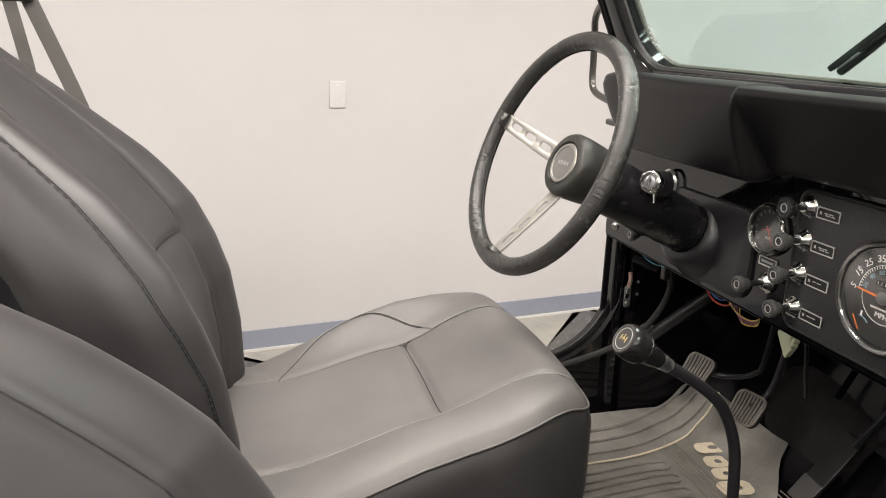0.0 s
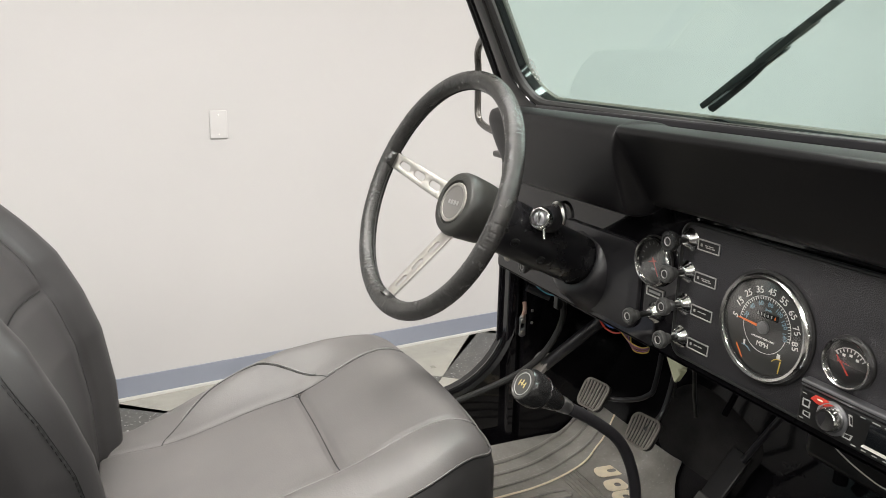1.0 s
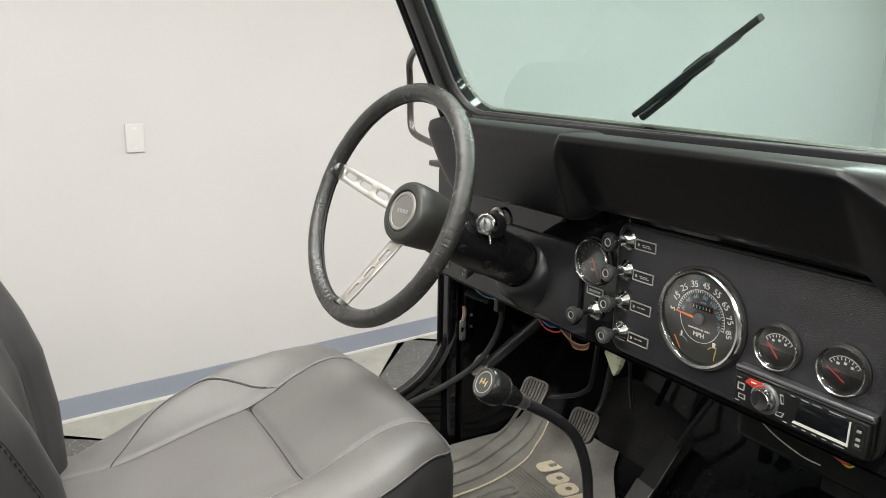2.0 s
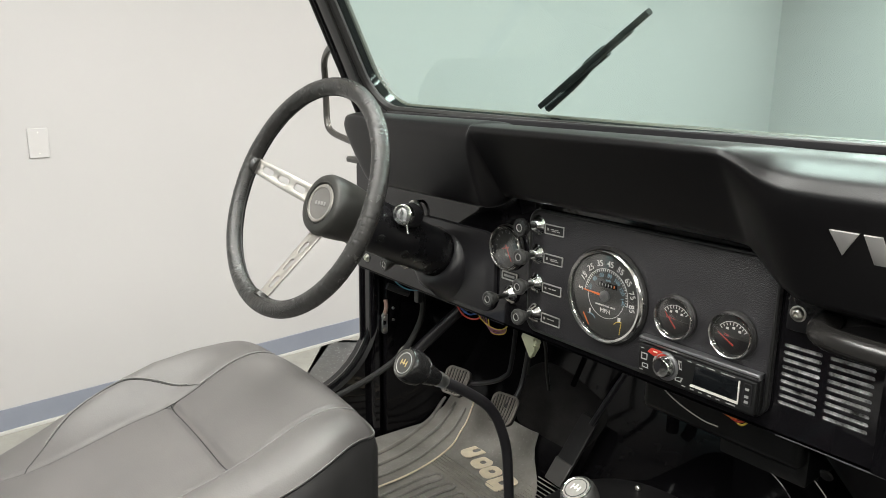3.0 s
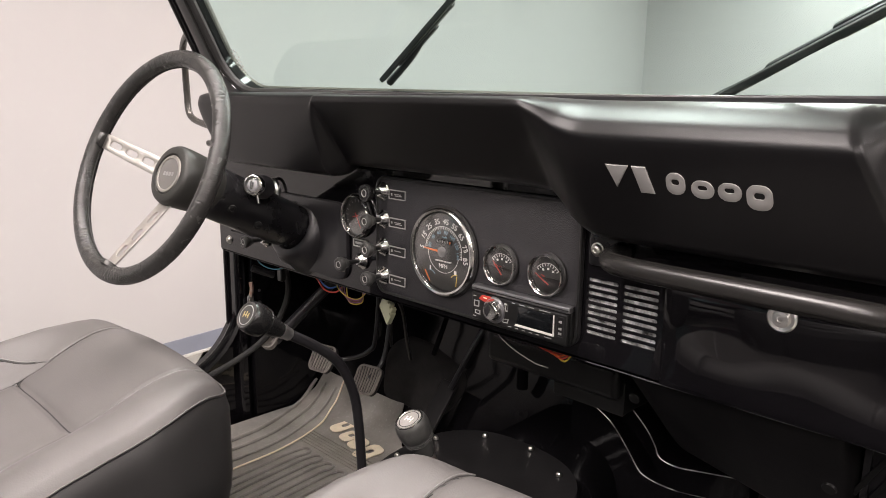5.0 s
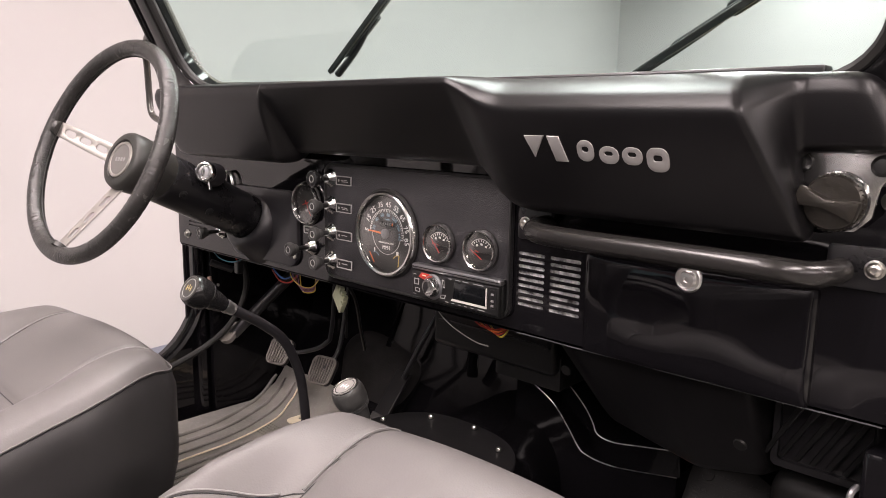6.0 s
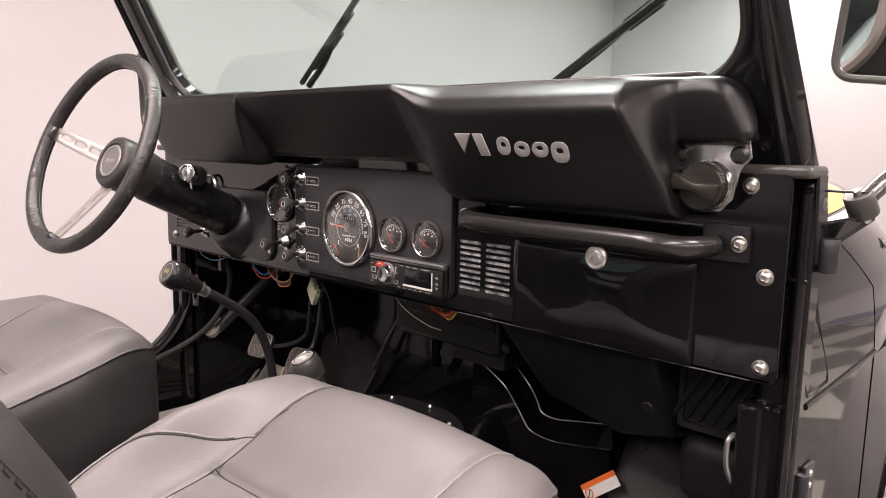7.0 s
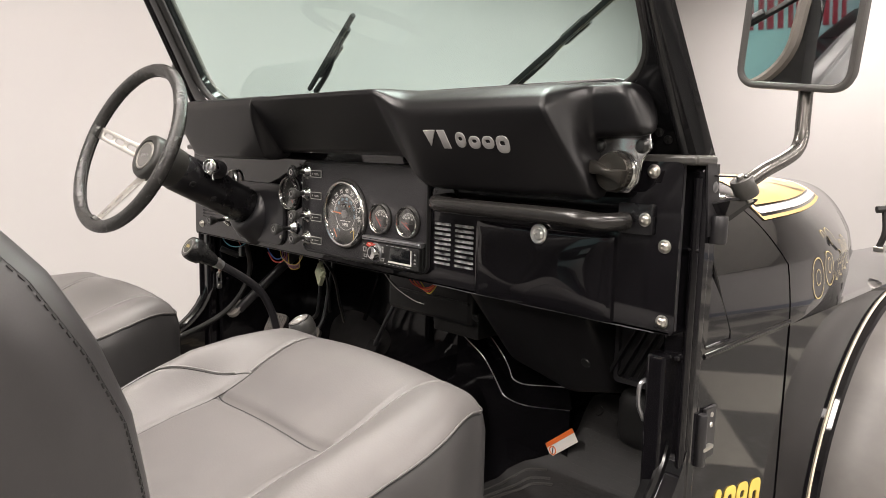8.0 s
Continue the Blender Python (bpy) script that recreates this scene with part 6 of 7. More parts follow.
part("symbol", sheet([rrect(0.019, 0.019, 0.0093, 6, -0.031, -0.005), rrect(0.014, 0.014, 0.0068, 6, -0.031, -0.005)], 0.0012, SM), STICK_O, st, "plain orange ring", smooth=False)
part("symbol_bar", sheet([[(-0.038, -0.011), (-0.036, -0.012), (-0.024, 0.001), (-0.026, 0.002)]], 0.0014, SM), RUBBER, st, "plain black slanted bar", smooth=False)

# ---- gear levers ----
def gear_lever(pts, r, axis, knob_c, size, name, label):
    g = thing(name, pts[-1], label, "gear lever", "gear levers")
    part("lever", atube(pts, r, 14), SATIN, g, "bent black steel lever")
    ax = Vector(axis).normalized()
    s = size
    plain = name == "gear_lever"
    kn = part("knob", arevolve([(a * s, b * s) for a, b in ((0.0125, -0.070), (0.0165, -0.060), (0.0215, -0.034), (0.0235, -0.028), (0.0280, -0.022), (0.0303, -0.013), (0.0306, -0.002), (0.0296, 0.007), (0.0276, 0.0125), (0.0262, 0.0145), (0.0255, 0.0135), (0.0, 0.0130))], knob_c, ax, 40), KNOB if plain else KNOB_G, g, "black pear-shaped knob")
    part("collar", arevolve([(0.0105 * s, -0.092 * s), (0.0125 * s, -0.090 * s), (0.0125 * s, -0.080 * s), (0.0140 * s, -0.078 * s), (0.0140 * s, -0.068 * s)], knob_c, ax, 8, True), BRIGHT, g, "chrome collar")
    for r0 in ((-0.0235,) if plain else (-0.0235, -0.0265, -0.030)):
        part("groove_ring", arevolve([(0.0270 * s, (r0 - 0.0010) * s), (0.0284 * s if r0 > -0.025 else 0.0252 * s, r0 * s), (0.0262 * s, (r0 + 0.0012) * s)], knob_c, ax, 40, False), KNOB if plain else KNOB_G, kn)
    part("cap_ring", arevolve([(0.0256 * s, 0.0132 * s), (0.0252 * s, 0.0160 * s), (0.0228 * s, 0.0164 * s), (0.0216 * s, 0.0150 * s)], knob_c, ax, 40, False), WORN if plain else CHROME, kn, "thin grey ring" if plain else "bright metal ring")
    part("cap_face", arevolve([(0.0222 * s, 0.0140 * s), (0.0218 * s, 0.0152 * s), (0.0, 0.0154 * s)], knob_c, ax, 40), DIAL if plain else KNOBFACE, kn, "dark round cap" if plain else "brushed grey round cap")
    part("cap_line", arevolve([(0.0192 * s, 0.0154 * s), (0.0188 * s, 0.0160 * s), (0.0180 * s, 0.0160 * s), (0.0176 * s, 0.0154 * s)], knob_c, ax, 40, False), GREYPR if plain else RUBBER, kn)
    u, v, w = frame_of(ax)
    m = place(Vector(knob_c) + ax * 0.0156 * s, Vector((1, 0, 0)) - ax * ax.x, ax.cross(Vector((1, 0, 0))))
    for dx in (-0.007, 0.0, 0.007):
        part("shift_mark", sheet([rrect(0.0014, 0.0080, 0.0005, 2, dx * 0.8, 0.0 if dx else 0.0015)], 0.0006, m), PALEGOLD if plain else WHITE, kn, "plain cream mark", smooth=False)
    part("shift_bar", sheet([rrect(0.0124, 0.0012, 0.0005, 2)], 0.0008, m), PALEGOLD if plain else WHITE, kn, "plain cream mark", smooth=False)
    return g


K1 = Vector((-0.058, -0.322, 1.081))
A1v = (K1 - Vector((-0.057, -0.215, 1.012))).normalized()
gear_lever([K1 - A1v * 0.05, (-0.057, -0.215, 1.012), (-0.056, -0.175, 0.975), (-0.058, -0.148, 0.92), (-0.060, -0.136, 0.86), (-0.062, -0.128, 0.765)], 0.0080, A1v, K1, 0.77, "gear_lever", "tall bent gear lever with black knob")
K2 = Vector((0.152, -0.212, 0.955))
A2v = Vector((-0.12, -0.42, 0.9)).normalized()
gear_lever([K2 - A2v * 0.05, K2 - A2v * 0.11, (0.165, -0.115, 0.765)], 0.0075, A2v, K2, 0.77, "transfer_lever", "short transfer gear lever with black knob")
part("boot", arevolve([(0.030, 0.0), (0.028, 0.012), (0.018, 0.020), (0.013, 0.030)], (-0.062, -0.128, FLOOR + 0.165), (0, 0, 1), 20, False), RUBBER, car, "rubber lever boot")
part("boot", arevolve([(0.035, 0.0), (0.032, 0.012), (0.020, 0.022), (0.012, 0.030)], (0.165, -0.115, FLOOR + 0.165), (0, 0, 1), 20, False), ALU, car, "worn grey lever boot")


# ---- pedals ----
def pedal(c, w, hgt, tilt, arm, name, label, ribs=7, yaw=0.0, face=None, arm_r=0.008):
    p = thing(name, c, label, "pedal", "pedals")
    m = Matrix.Translation(c) @ Matrix.Rotation(radians(yaw), 4, "Z") @ Matrix.Rotation(radians(tilt), 4, "X")
    rim = [(x * (1.0 - 0.10 * (0.5 - y / hgt)), y) for x, y in rrect(w, hgt, 0.016, 6)]
    pd = part("pad", sheet([rim], 0.010, m @ Matrix.Translation((0, 0, -0.010)), bevel=0.003), face or RUBBER, p)
    part("rim", atube([m @ Vector((x * 0.95, y * 0.95, 0.001)) for x, y in rim], 0.0026, 8, 1, True), face or PEDALRUB, pd)
    for k in range(ribs):
        x = -w / 2 + w * (k + 0.5) / ribs
        bow = 0.10 * w
        rib = [m @ Vector((x * 0.86 * (1.0 - 0.10 * (0.5 - y / hgt)) + bow * (0.25 - (y / hgt) ** 2), y, 0.0022)) for y in np.linspace(-hgt * 0.43, hgt * 0.43, 7)]
        part("rib", atube(rib, w / ribs * 0.25, 6, 1), face or PEDALRUB, pd)
    part("arm", atube(arm, arm_r, 12), SATIN, p)
    return p


pedal((-0.565, 0.152, 0.765), 0.072, 0.066, 55, [(-0.565, 0.162, 0.76), (-0.520, 0.195, 0.765), (-0.472, 0.22, 0.790), (-0.455, 0.23, 0.84), (-0.442, 0.24, 1.08)], "clutch_pedal", "ribbed black rubber clutch pedal", 7, 12, arm_r=0.0055)
pedal((-0.400, 0.156, 0.757), 0.070, 0.066, 55, [(-0.395, 0.158, 0.76), (-0.392, 0.20, 0.80), (-0.390, 0.225, 0.92), (-0.362, 0.24, 1.08)], "brake_pedal", "ribbed black rubber brake pedal", 8, 12, arm_r=0.0055)
pedal((-0.685, 0.086, 0.802), 0.040, 0.058, 40, [(-0.682, 0.095, 0.795), (-0.655, 0.13, 0.84), (-0.60, 0.20, 0.93), (-0.555, 0.28, 1.01)], "parking_brake_pedal", "worn grey parking brake pedal on a thick arm", 7, 20, PEDALRUB, 0.014)
ga = thing("accelerator_pedal", (-0.205, 0.22, 0.70), "long flat black accelerator pedal", "pedal", "pedals")
part("plate", abox(-0.025, 0.025, -0.080, 0.080, -0.004, 0.004, 0.003, m=place((-0.266, 0.240, 0.692), (1, -0.10, 0.0), (0.035, 0.080, 0.112))), COVER, ga, "long dark steel plate")
part("rubber_tread", abox(-0.0255, 0.0255, -0.082, -0.030, 0.0035, 0.0075, 0.002, m=place((-0.266, 0.240, 0.692), (1, -0.10, 0.0), (0.035, 0.080, 0.112))), MATRIB, ga, "worn dark grey rubber tread")
part("rod", atube([(-0.245, 0.27, 0.75), (-0.20, 0.29, 0.85), (-0.16, 0.33, 0.95), (-0.15, 0.38, 1.0)], 0.006, 8), SATIN, ga)

# ---- below the dashboard ----
tr = part("toe_hump", rbox(0.135, 0.06, 0.105, 0.055, (16, 12, 12), lambda p: Vector((-0.385 + p.x, 0.340 + p.y + 0.15 * p.z, 0.69 + p.z * (1.0 - 0.30 * sstep(-0.06, 0.135, p.x) if p.z > 0 else 1.0)))), CARPET, car, "dull black carpeted toe board hump")
hb = thing("heater_box", (0.15, 0.2, 0.9), "black plastic heater blower box under the dashboard", "heater")
part("housing", abox(-0.02, 0.255, 0.13, 0.36, 0.915, 1.02, 0.012, 3), PLASTIC, hb)
part("outlet", abox(0.120, 0.256, 0.158, 0.30, 0.887, 0.944, 0.004), PLASTIC, hb)
part("outlet_face", sheet([rrect(0.138, 0.058, 0.004, 3), rrect(0.052, 0.016, 0.003, 3, -0.005, 0.006)], 0.008, facing(0.188, 0.159, 0.9155), bevel=0.001), PLASTIC, hb)
part("seam", abox(0.0, 0.25, 0.126, 0.131, 0.963, 0.968, 0.001), PLASTIC, hb)
dc = thing("heater_duct", (0.45, 0.15, 0.9), "dull black fibre heater duct sloping under the glove box", "heater duct")
db = bmesh.new()
loft(db, [[(0.262, 0.09, 1.022), (0.262, 0.150, 0.966), (0.262, 0.33, 0.955), (0.262, 0.33, 1.02)],
          [(0.33, 0.05, 1.024), (0.355, 0.150, 0.868), (0.350, 0.33, 0.86), (0.33, 0.33, 1.02)],
          [(0.48, 0.045, 1.024), (0.500, 0.150, 0.838), (0.49, 0.33, 0.82), (0.48, 0.33, 1.02)],
          [(0.600, 0.045, 1.024), (0.600, 0.135, 0.868), (0.600, 0.33, 0.82), (0.600, 0.33, 1.02)]])
bmesh.ops.bevel(db, geom=[e for e in db.edges], offset=0.012, segments=3, affect="EDGES", profile=0.5)
part("shell", db, DUCT, dc)
for x, y, z in ((0.31, 0.100, 0.955), (0.585, 0.085, 0.93)):
    part("push_clip", arevolve([(0.009, 0.0), (0.008, 0.003), (0.0, 0.004)], (x, y - 0.012, z), (0, -0.9, -0.4), 14), PLASTIC, dc)
kv = thing("kick_vent", (0.67, 0.1, 0.9), "black slatted kick panel vent below the dashboard", "vent")
part("backing", abox(0.605, 0.738, 0.135, 0.15, 0.895, 1.020, 0.004), SATIN, kv)
part("frame", sheet([rrect(0.134, 0.128, 0.008, 3), rrect(0.118, 0.110, 0.006, 3)], 0.008, facing(0.672, 0.135, 0.957)), SATIN, kv)
for k in range(6):
    part("slat", abox(-0.0035, 0.0035, -0.012, 0.0, -0.056, 0.056, 0.0015, m=Matrix.Translation((0.625 + 0.019 * k, 0.135, 0.957)) @ Matrix.Rotation(radians(28), 4, "Y")), PLASTIC, kv)
part("lower_skirt", rbox(0.068, 0.10, 0.055, 0.03, (8, 10, 8), lambda p: Vector((0.668 + p.x, 0.235 + p.y, 0.825 + p.z))), PAN, kv)

# stepped toe board pressing, passenger side, with edge glints drawn as thin bright tubes
EDGE_1 = [(0.085, 0.262, 0.875), (0.110, 0.262, 0.848), (0.168, 0.263, 0.814), (0.202, 0.264, 0.778), (0.226, 0.265, 0.745), (0.240, 0.265, 0.735), (0.275, 0.264, 0.731), (0.32, 0.263, 0.735), (0.42, 0.262, 0.754)]
EDGE_2 = [(0.190, 0.245, 0.885), (0.215, 0.244, 0.866), (0.250, 0.243, 0.836), (0.268, 0.243, 0.812), (0.280, 0.242, 0.792), (0.31, 0.242, 0.787), (0.355, 0.242, 0.795), (0.43, 0.242, 0.810)]
step = bmesh.new()
loft(step, [[(x, y, z), (x, 0.395, z + 0.006)] for x, y, z in EDGE_1], False, False)
loft(step, [[(x, y, z), (x, y - 0.004, 0.575)] for x, y, z in EDGE_1], False, False)
loft(step, [[(x, y, z), (x, 0.395, z + 0.006)] for x, y, z in EDGE_2], False, False)
loft(step, [[(x, y, z), (x, y + 0.012, z - 0.05)] for x, y, z in EDGE_2], False, False)
part("toe_step", step, PAINT_IN, car, angle=30)
for pts in (EDGE_1, EDGE_2):
    part("toe_step_edge", atube([(x, y - 0.001, z + 0.0006 * math.sin(90 * x)) for x, y, z in pts], 0.0009, 6), EDGEGLINT, car, "thin bright line in place of the edge's glint")

# pedal bracket under the column
pb = thing("pedal_bracket", (-0.12, 0.3, 0.9), "black steel pedal bracket bolted to the firewall", "bracket")
part("cross_plate", sheet([[(-0.12, 1.025), (0.01, 1.025), (0.0, 0.90), (-0.03, 0.85), (-0.075, 0.84), (-0.11, 0.90)]], 0.004, facing(0, 0.335, 0)), SATIN, pb)
part("boss", arevolve([(0.022, 0.0), (0.022, 0.02), (0.014, 0.024), (0.012, 0.010), (0.0, 0.010)], (-0.07, 0.335, 0.965), (0, -1, 0), 20), PAINT_IN, pb)
for x, z in ((-0.02, 0.945), (-0.09, 0.875)):
    part("bolt", arevolve([(0.009, 0.0), (0.009, 0.006), (0.006, 0.007), (0.005, 0.014), (0.0, 0.015)], (x, 0.331, z), (0, -1, 0), 8), ALU, pb)

# firewall clutter: braces, clips, cable
for (a, b, r) in (((-0.60, 0.385, 1.0), (-0.60, 0.36, 0.72), 0.010), ((-0.115, 0.36, 1.0), (-0.09, 0.33, 0.78), 0.012), ((-0.30, 0.37, 1.02), (-0.33, 0.30, 0.80), 0.006), ((0.05, 0.37, 1.0), (0.05, 0.36, 0.8), 0.008)):
    br = thing("firewall_brace", a, "black painted brace rod on the firewall", "brace")
    part("rod", atube([a, tuple((Vector(a) + Vector(b)) / 2 + Vector((0.01, -0.01, 0))), b], r, 8), PAINT_IN, br)
for x, z in ((-0.22, 0.905), (-0.185, 0.925), (-0.185, 0.885)):
    c = solo("firewall_clip", abox(x - 0.010, x + 0.010, 0.372, 0.384, z - 0.003, z + 0.003, 0.001), WHITEPL, (x, 0.38, z), "small white clip on the black firewall", "clip", "firewall clips")
for x, y, z in ((-0.10, 0.33, 0.96), (-0.045, 0.30, 0.985), (-0.02, 0.36, 0.87)):
    c = solo("firewall_bolt", arevolve([(0.008, 0.0), (0.008, 0.008), (0.005, 0.009), (0.005, 0.018), (0.0, 0.019)], (x, 0.388, z), (0, -1, 0), 8), ALU, (x, y, z), "grey bolt in the firewall", "bolt", "firewall bolts")
hk = thing("cowl_hook", (-0.70, 0.04, 1.0), "bare metal brackets on the inner cowl side", "bracket")
part("strap", abox(-0.731, -0.724, 0.040, 0.072, 0.862, 0.905, 0.003), PAINT_IN, hk)
part("pin", atube([(-0.720, 0.057, 0.942), (-0.718, 0.058, 0.925), (-0.722, 0.056, 0.905)], 0.0052, 10), PIN, hk, "rusty bare pin")
part("shackle", sheet([rrect(0.016, 0.052, 0.006, 4), rrect(0.009, 0.018, 0.003, 3, 0.0, 0.004)], 0.004, place((-0.7225, 0.055, 0.884), (0, 1, 0), (0, 0, 1)), bevel=0.001), ALU, hk, "bright shackle")
for z in (0.897, 0.868):
    part("screw", arevolve([(0.0065, 0.0), (0.0055, 0.004), (0.0, 0.005)], (-0.720, 0.055, z), (1, 0, 0), 10), BOLT, hk)
for y, z in ((0.085, 0.915), (0.085, 0.885)):
    part("screw", arevolve([(0.004, 0.0), (0.003, 0.003), (0.0, 0.0035)], (-0.730, y, z), (1, 0, 0), 10), BOLT, hk)
part("stub", atube([(-0.71, 0.056, 0.980), (-0.70, 0.080, 0.968), (-0.692, 0.105, 0.957)], 0.0085, 12), SATIN, hk)
cb = thing("brake_cable", (-0.72, 0.0, 0.75), "black sheathed cable along the inner cowl side", "cable")
part("sheath", atube([(-0.725, -0.25, 0.70), (-0.72, -0.10, 0.725), (-0.70, 0.02, 0.77), (-0.672, 0.085, 0.83), (-0.655, 0.12, 0.92), (-0.65, 0.10, 1.02)], 0.0075, 8), RUBBER, cb)


# wiring under the dash
def wire(name, pts, r=0.0022, label=None):
    w = thing("loose_wire", pts[0], label or f"loose {name} wire hanging below the dashboard", "wire", "dashboard wires")
    part("strand", atube(pts, r, 6), WIRES[name], w)


for k, name in enumerate(("yellow", "purple", "brown", "purple", "yellow")):
    r = 0.030 + 0.006 * k
    wire(name, [(-0.372 + 0.009 * k, 0.055, 1.035), (-0.372 + 0.004 * k, 0.058 + 0.003 * k, 0.998 - 0.002 * k), (-0.347 + 0.003 * k, 0.062, 0.982 - 0.003 * k), (-0.313 + 0.001 * k, 0.064 + 0.002 * k, 0.982 - 0.002 * k), (-0.288 - 0.002 * k, 0.066, 1.001), (-0.280, 0.07, 1.03)], 0.0011)
wire("teal", [(-0.66, 0.03, 1.035), (-0.645, 0.04, 1.005), (-0.60, 0.045, 0.998), (-0.555, 0.05, 1.010), (-0.53, 0.06, 1.035)], 0.0015)
wire("red", [(-0.60, 0.05, 1.035), (-0.585, 0.05, 1.012), (-0.572, 0.055, 0.996)], 0.0015)
wire("blue", [(-0.475, 0.07, 1.02), (-0.455, 0.075, 0.992), (-0.425, 0.075, 0.982), (-0.40, 0.08, 0.99)], 0.0018)
wire("red", [(-0.47, 0.075, 0.995), (-0.44, 0.075, 0.975), (-0.40, 0.075, 0.978), (-0.375, 0.08, 1.0)], 0.0018)
for k, name in enumerate(("red", "orange", "red", "yellow")):
    wire(name, [(0.140 + 0.008 * k, 0.05, 1.035), (0.150 + 0.007 * k, 0.058 + 0.003 * k, 1.005), (0.185 + 0.005 * k, 0.062, 0.998 - 0.003 * k), (0.215, 0.065 + 0.002 * k, 1.012), (0.225, 0.07, 1.036)], 0.0016)
wire("grey", [(0.05, 0.05, 1.035), (0.062, 0.065, 1.000), (0.085, 0.075, 0.978), (0.120, 0.090, 0.958), (0.143, 0.100, 0.952)], 0.0011)
wire("black", [(0.045, 0.05, 1.035), (0.055, 0.065, 1.005), (0.078, 0.075, 0.985), (0.090, 0.080, 0.972)], 0.0020)
wire("black", [(-0.29, 0.10, 1.03), (-0.30, 0.17, 0.95), (-0.325, 0.21, 0.86), (-0.345, 0.24, 0.80)], 0.0040)
wire("black", [(-0.36, 0.14, 1.03), (-0.375, 0.20, 0.93), (-0.40, 0.23, 0.82)], 0.0040)
cn = thing("wire_connector", (-0.30, 0.15, 0.94), "pale yellow-green plastic wire connector hanging loose", "connector")
CM = Matrix.Translation((-0.285, 0.12, 0.955)) @ Matrix.Rotation(radians(-60), 4, "Y") @ Matrix.Rotation(radians(-20), 4, "X")
part("shell", abox(-0.016, 0.016, -0.006, 0.006, -0.028, 0.028, 0.002, m=CM), CONN, cn)
for k in range(4):
    part("prong", abox(0.014, 0.024, -0.005, 0.005, -0.025 + 0.014 * k, -0.017 + 0.014 * k, 0.001, m=CM), CONN, cn)
part("clip", abox(-0.010, 0.012, -0.009, -0.005, -0.036, -0.022, 0.001, m=CM), CONN, cn)
solo("small_connector", abox(-0.587, -0.570, 0.048, 0.062, 0.972, 1.0, 0.003), PLASTIC, (-0.58, 0.055, 0.98), "small black wire connector below the dashboard", "connector")

# ---- roll bar behind the seats ----
rb = thing("roll_bar", (0, -1.25, FLOOR), "black tube roll bar behind the front seats", "roll bar")
part("hoop", atube([(-0.66, -1.18, FLOOR), (-0.66, -1.20, 1.0), (-0.65, -1.22, 1.55), (-0.60, -1.22, 1.68), (-0.50, -1.22, 1.72), (0.50, -1.22, 1.72), (0.60, -1.22, 1.68), (0.65, -1.22, 1.55), (0.66, -1.20, 1.0), (0.66, -1.18, FLOOR)], 0.0255, 14), SATIN, rb)
sb = thing("seat_belt", (-0.6, -1.1, 1.2), "grey webbing seat belt hanging from the roll bar", "seat belt")
part("webbing", loft(bmesh.new(), [[(x, y - 0.013, z), (x, y + 0.013, z), (x + 0.002, y + 0.013, z), (x + 0.002, y - 0.013, z)] for x, y, z in ((-0.655, -1.165, 1.66), (-0.66, -1.125, 1.56), (-0.66, -1.104, 1.49), (-0.66, -1.054, 1.35), (-0.668, -1.00, 1.18), (-0.68, -0.96, 0.95), (-0.69, -0.95, 0.72))]), FLARE, sb)
part("return_webbing", loft(bmesh.new(), [[(x, y - 0.010, z), (x, y + 0.010, z), (x + 0.002, y + 0.010, z), (x + 0.002, y - 0.010, z)] for x, y, z in ((-0.64, -1.150, 1.60), (-0.645, -1.128, 1.49), (-0.65, -1.115, 1.40), (-0.66, -1.09, 1.20), (-0.67, -1.08, 0.80))]), FLARE, sb)
part("guide", abox(-0.668, -0.640, -1.150, -1.095, 1.478, 1.492, 0.003), PLASTIC, sb, "black belt guide")

# ---- an assumed car behind, added for the dark shape in the mirror ----
pc = thing("assumed_car", (-1.1, -5.9, 0), "assumed black closed car, added for the dark part of the mirror", "car")
PCM = Matrix.Translation((-1.1, -5.9, 0)) @ Matrix.Rotation(radians(6.8), 4, "Z")


def car_shell(rows):
    """Rows (y, half width, lower z, upper z, roundness) along the car."""
    secs = []
    for y, w, z0, z1, r in rows:
        secs.append([PCM @ Vector((x, y, (z0 + z1) / 2 + z)) for x, z in rrect(2 * w, z1 - z0, r, 5)])
    return loft(bmesh.new(), secs)


part("body", car_shell([(-2.25, 0.80, 0.42, 0.80, 0.10), (-2.15, 0.90, 0.34, 0.98, 0.14), (-1.2, 0.94, 0.32, 1.04, 0.14), (0.6, 0.94, 0.32, 1.04, 0.14), (0.9, 0.94, 0.33, 1.02, 0.15), (2.05, 0.90, 0.34, 0.94, 0.15), (2.25, 0.80, 0.42, 0.80, 0.12)]), DULLBLACK, pc)
part("cabin", car_shell([(-2.05, 0.72, 0.98, 1.05, 0.03), (-1.85, 0.70, 0.98, 1.60, 0.16), (-1.2, 0.70, 0.98, 1.74, 0.18), (-0.1, 0.70, 0.98, 1.72, 0.18), (0.35, 0.71, 0.98, 1.52, 0.16), (1.00, 0.76, 0.98, 1.03, 0.02)]), DULLBLACK, pc)
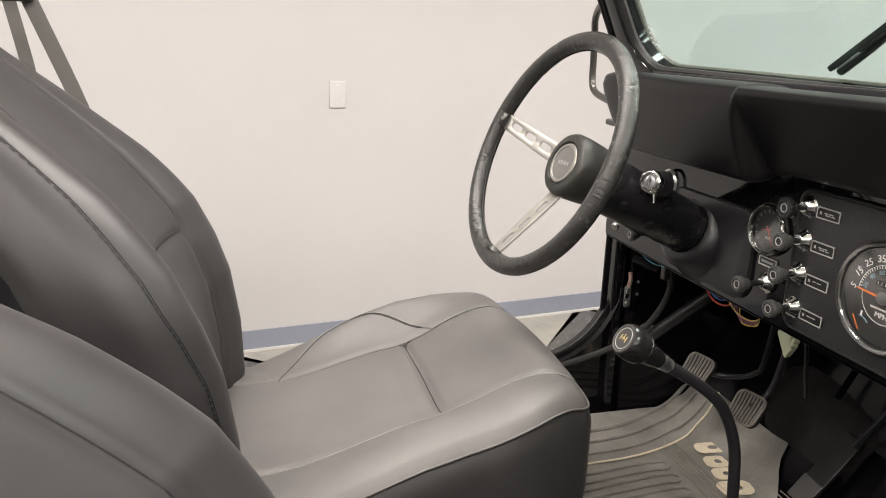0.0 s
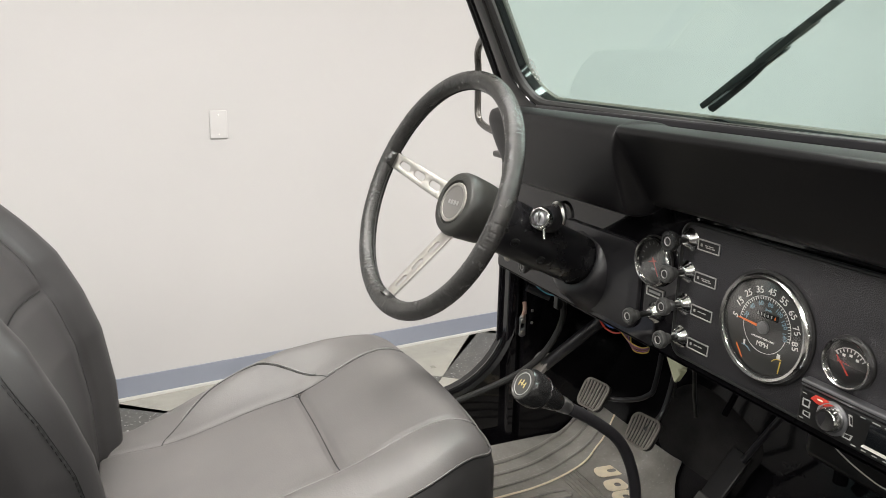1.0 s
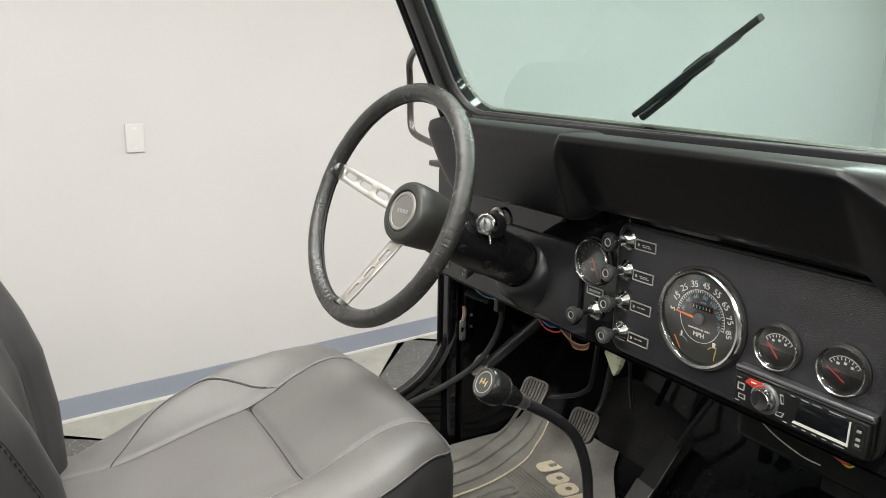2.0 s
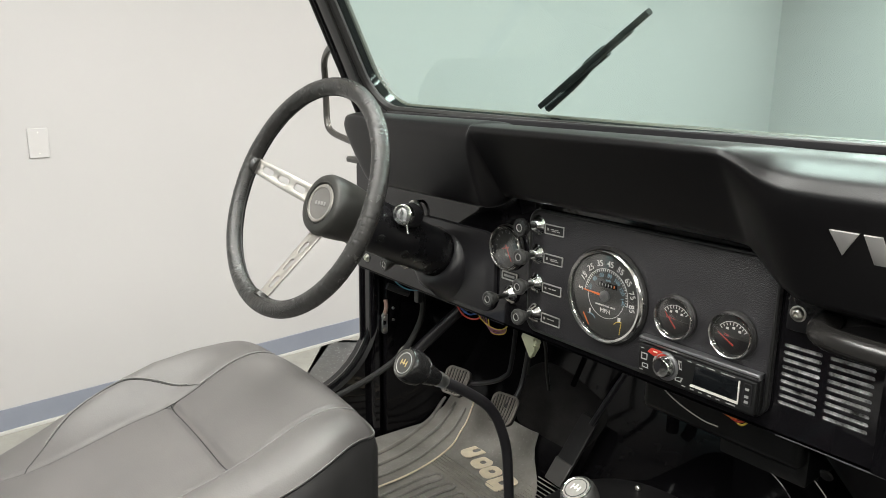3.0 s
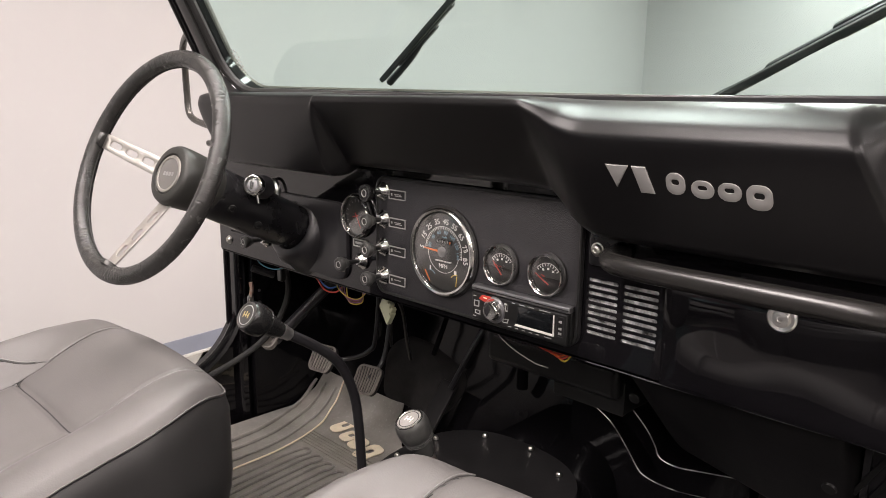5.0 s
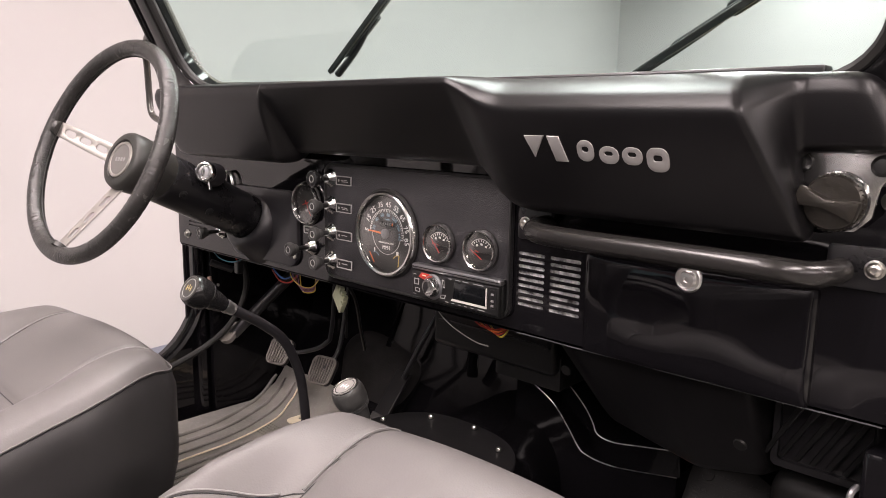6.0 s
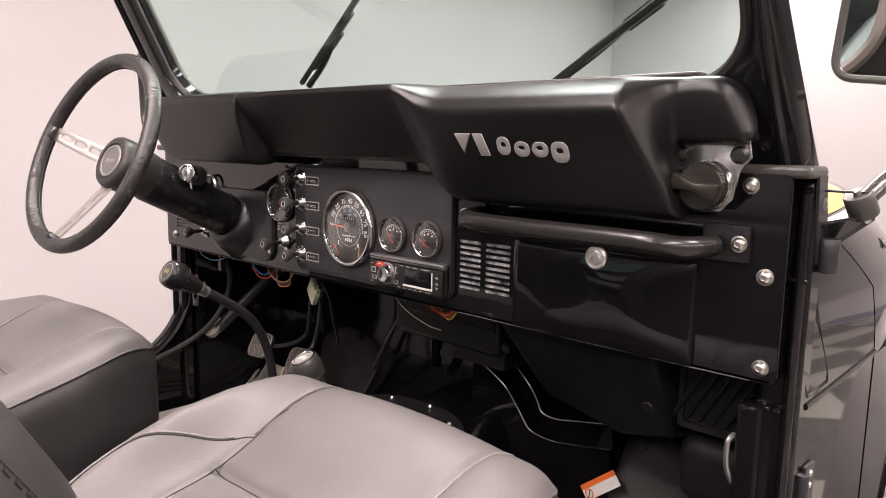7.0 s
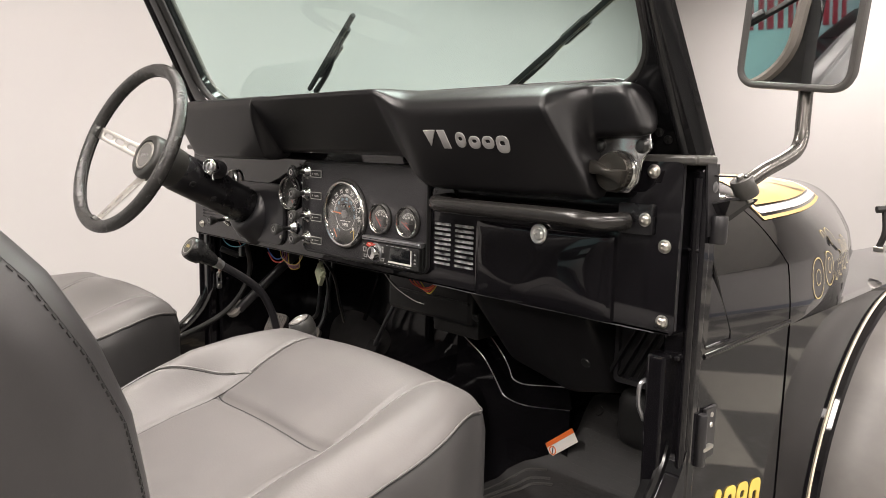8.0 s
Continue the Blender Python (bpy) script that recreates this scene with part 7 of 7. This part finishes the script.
for s in (1, -1):
    for y0, y1 in ((-1.7, -1.0), (-0.92, -0.15)):
        part("side_window", sheet([rrect(y1 - y0, 0.36, 0.06, 4)], 0.012, PCM @ place((s * 0.695, (y0 + y1) / 2, 1.34), (0, s, 0), (0, 0, 1))), SCREEN, pc, "dark tinted side window", smooth=False)
    part("headlight", arevolve([(0.11, 0.0), (0.11, 0.02), (0.08, 0.05), (0.0, 0.06)], PCM @ Vector((s * 0.62, 2.14, 0.76)), PCM.to_3x3() @ Vector((0, 1, 0)), 24), CHROME, pc, "round clear headlight")
    for y in (-1.35, 1.35):
        wh = part("tyre", arevolve([(0.20, -0.10), (0.33, -0.11), (0.36, -0.08), (0.36, 0.08), (0.33, 0.11), (0.20, 0.10)], PCM @ Vector((s * 0.86, y, 0.365)), PCM.to_3x3() @ Vector((s, 0, 0)), 36), TYRE, pc, "black tyre")
        part("rim", arevolve([(0.0, 0.05), (0.06, 0.06), (0.17, 0.05), (0.20, 0.10), (0.20, -0.08), (0.0, -0.08)], PCM @ Vector((s * 0.86, y, 0.365)), PCM.to_3x3() @ Vector((s, 0, 0)), 28), ALU, wh)
part("grille", abox(-0.40, 0.40, 2.20, 2.26, 0.62, 0.82, 0.02, m=PCM), CHROME, pc, "bright grille")
part("front_bumper", abox(-0.82, 0.82, 2.22, 2.34, 0.42, 0.55, 0.03, 3, m=PCM), CHROME, pc, "bright front bumper")
part("windscreen", sheet([rrect(1.24, 0.58, 0.06, 4)], 0.010, PCM @ place((0, 0.70, 1.30), (1, 0, 0), (0, -0.78, 0.60))), SCREEN, pc, "dark windscreen", smooth=False)

# ---- pieces of the floor ----
TS = 0.70
def tile_mesh(dark):
    me = bpy.data.meshes.new("tile")
    bm = abox(-TS / 2 + 0.0015, TS / 2 - 0.0015, -TS / 2 + 0.0015, TS / 2 - 0.0015, -0.004, 0.0, 0.0)
    bm.to_mesh(me)
    bm.free()
    me.materials.append(TILE_D if dark else TILE_L)
    return me


tile_d, tile_l = tile_mesh(True), tile_mesh(False)
T0 = Vector((-2.33, 0.571, 0))
TROT = Matrix.Rotation(radians(6.8 - 45), 4, "Z")
INV = ROOM.inverted()
far = {True: ([], []), False: ([], [])}
for i in range(-20, 21):
    for j in range(-20, 21):
        m = Matrix.Translation(T0) @ TROT @ Matrix.Translation(((i + 0.5) * TS, (j + 0.5) * TS, 0))
        c = m.translation
        q = INV @ c
        dark = (i + j) % 2 != 0
        if 0.30 < q.x < 6.0 and -3.0 < q.y < V1 - 0.3 and (Vector((c.x, c.y)) - Vector((-1.0, 0.8))).length < 5.2:
            t = new("floor_tile", tile_d if dark else tile_l)
            t.matrix_world = m
            t.parent = floor
            t.matrix_parent_inverse = floor.matrix_world.inverted()
        elif -0.2 < q.x < U1 + 0.3 and V0 - 0.3 < q.y < V1 + 0.3:
            vs, fs = far[dark]
            n0 = len(vs)
            for x, y in ((-1, -1), (1, -1), (1, 1), (-1, 1)):
                p = INV @ (m @ Vector((x * (TS / 2 - 0.0015), y * (TS / 2 - 0.0015), 0)))
                p = ROOM @ Vector((max(0.0, min(U1, p.x)), max(V0, min(V1, p.y)), 0.0))
                vs.append((p.x, p.y, 0.0))
            fs.append((n0, n0 + 1, n0 + 2, n0 + 3))
for dark, (vs, fs) in far.items():
    me = bpy.data.meshes.new("far_tiles")
    me.from_pydata(vs, [], fs)
    me.materials.append(TILE_D if dark else TILE_L)
    ft = new("far_tiles", me)
    ft.parent = floor
    ft.matrix_parent_inverse = floor.matrix_world.inverted()
    ft["kind"] = "stuff"
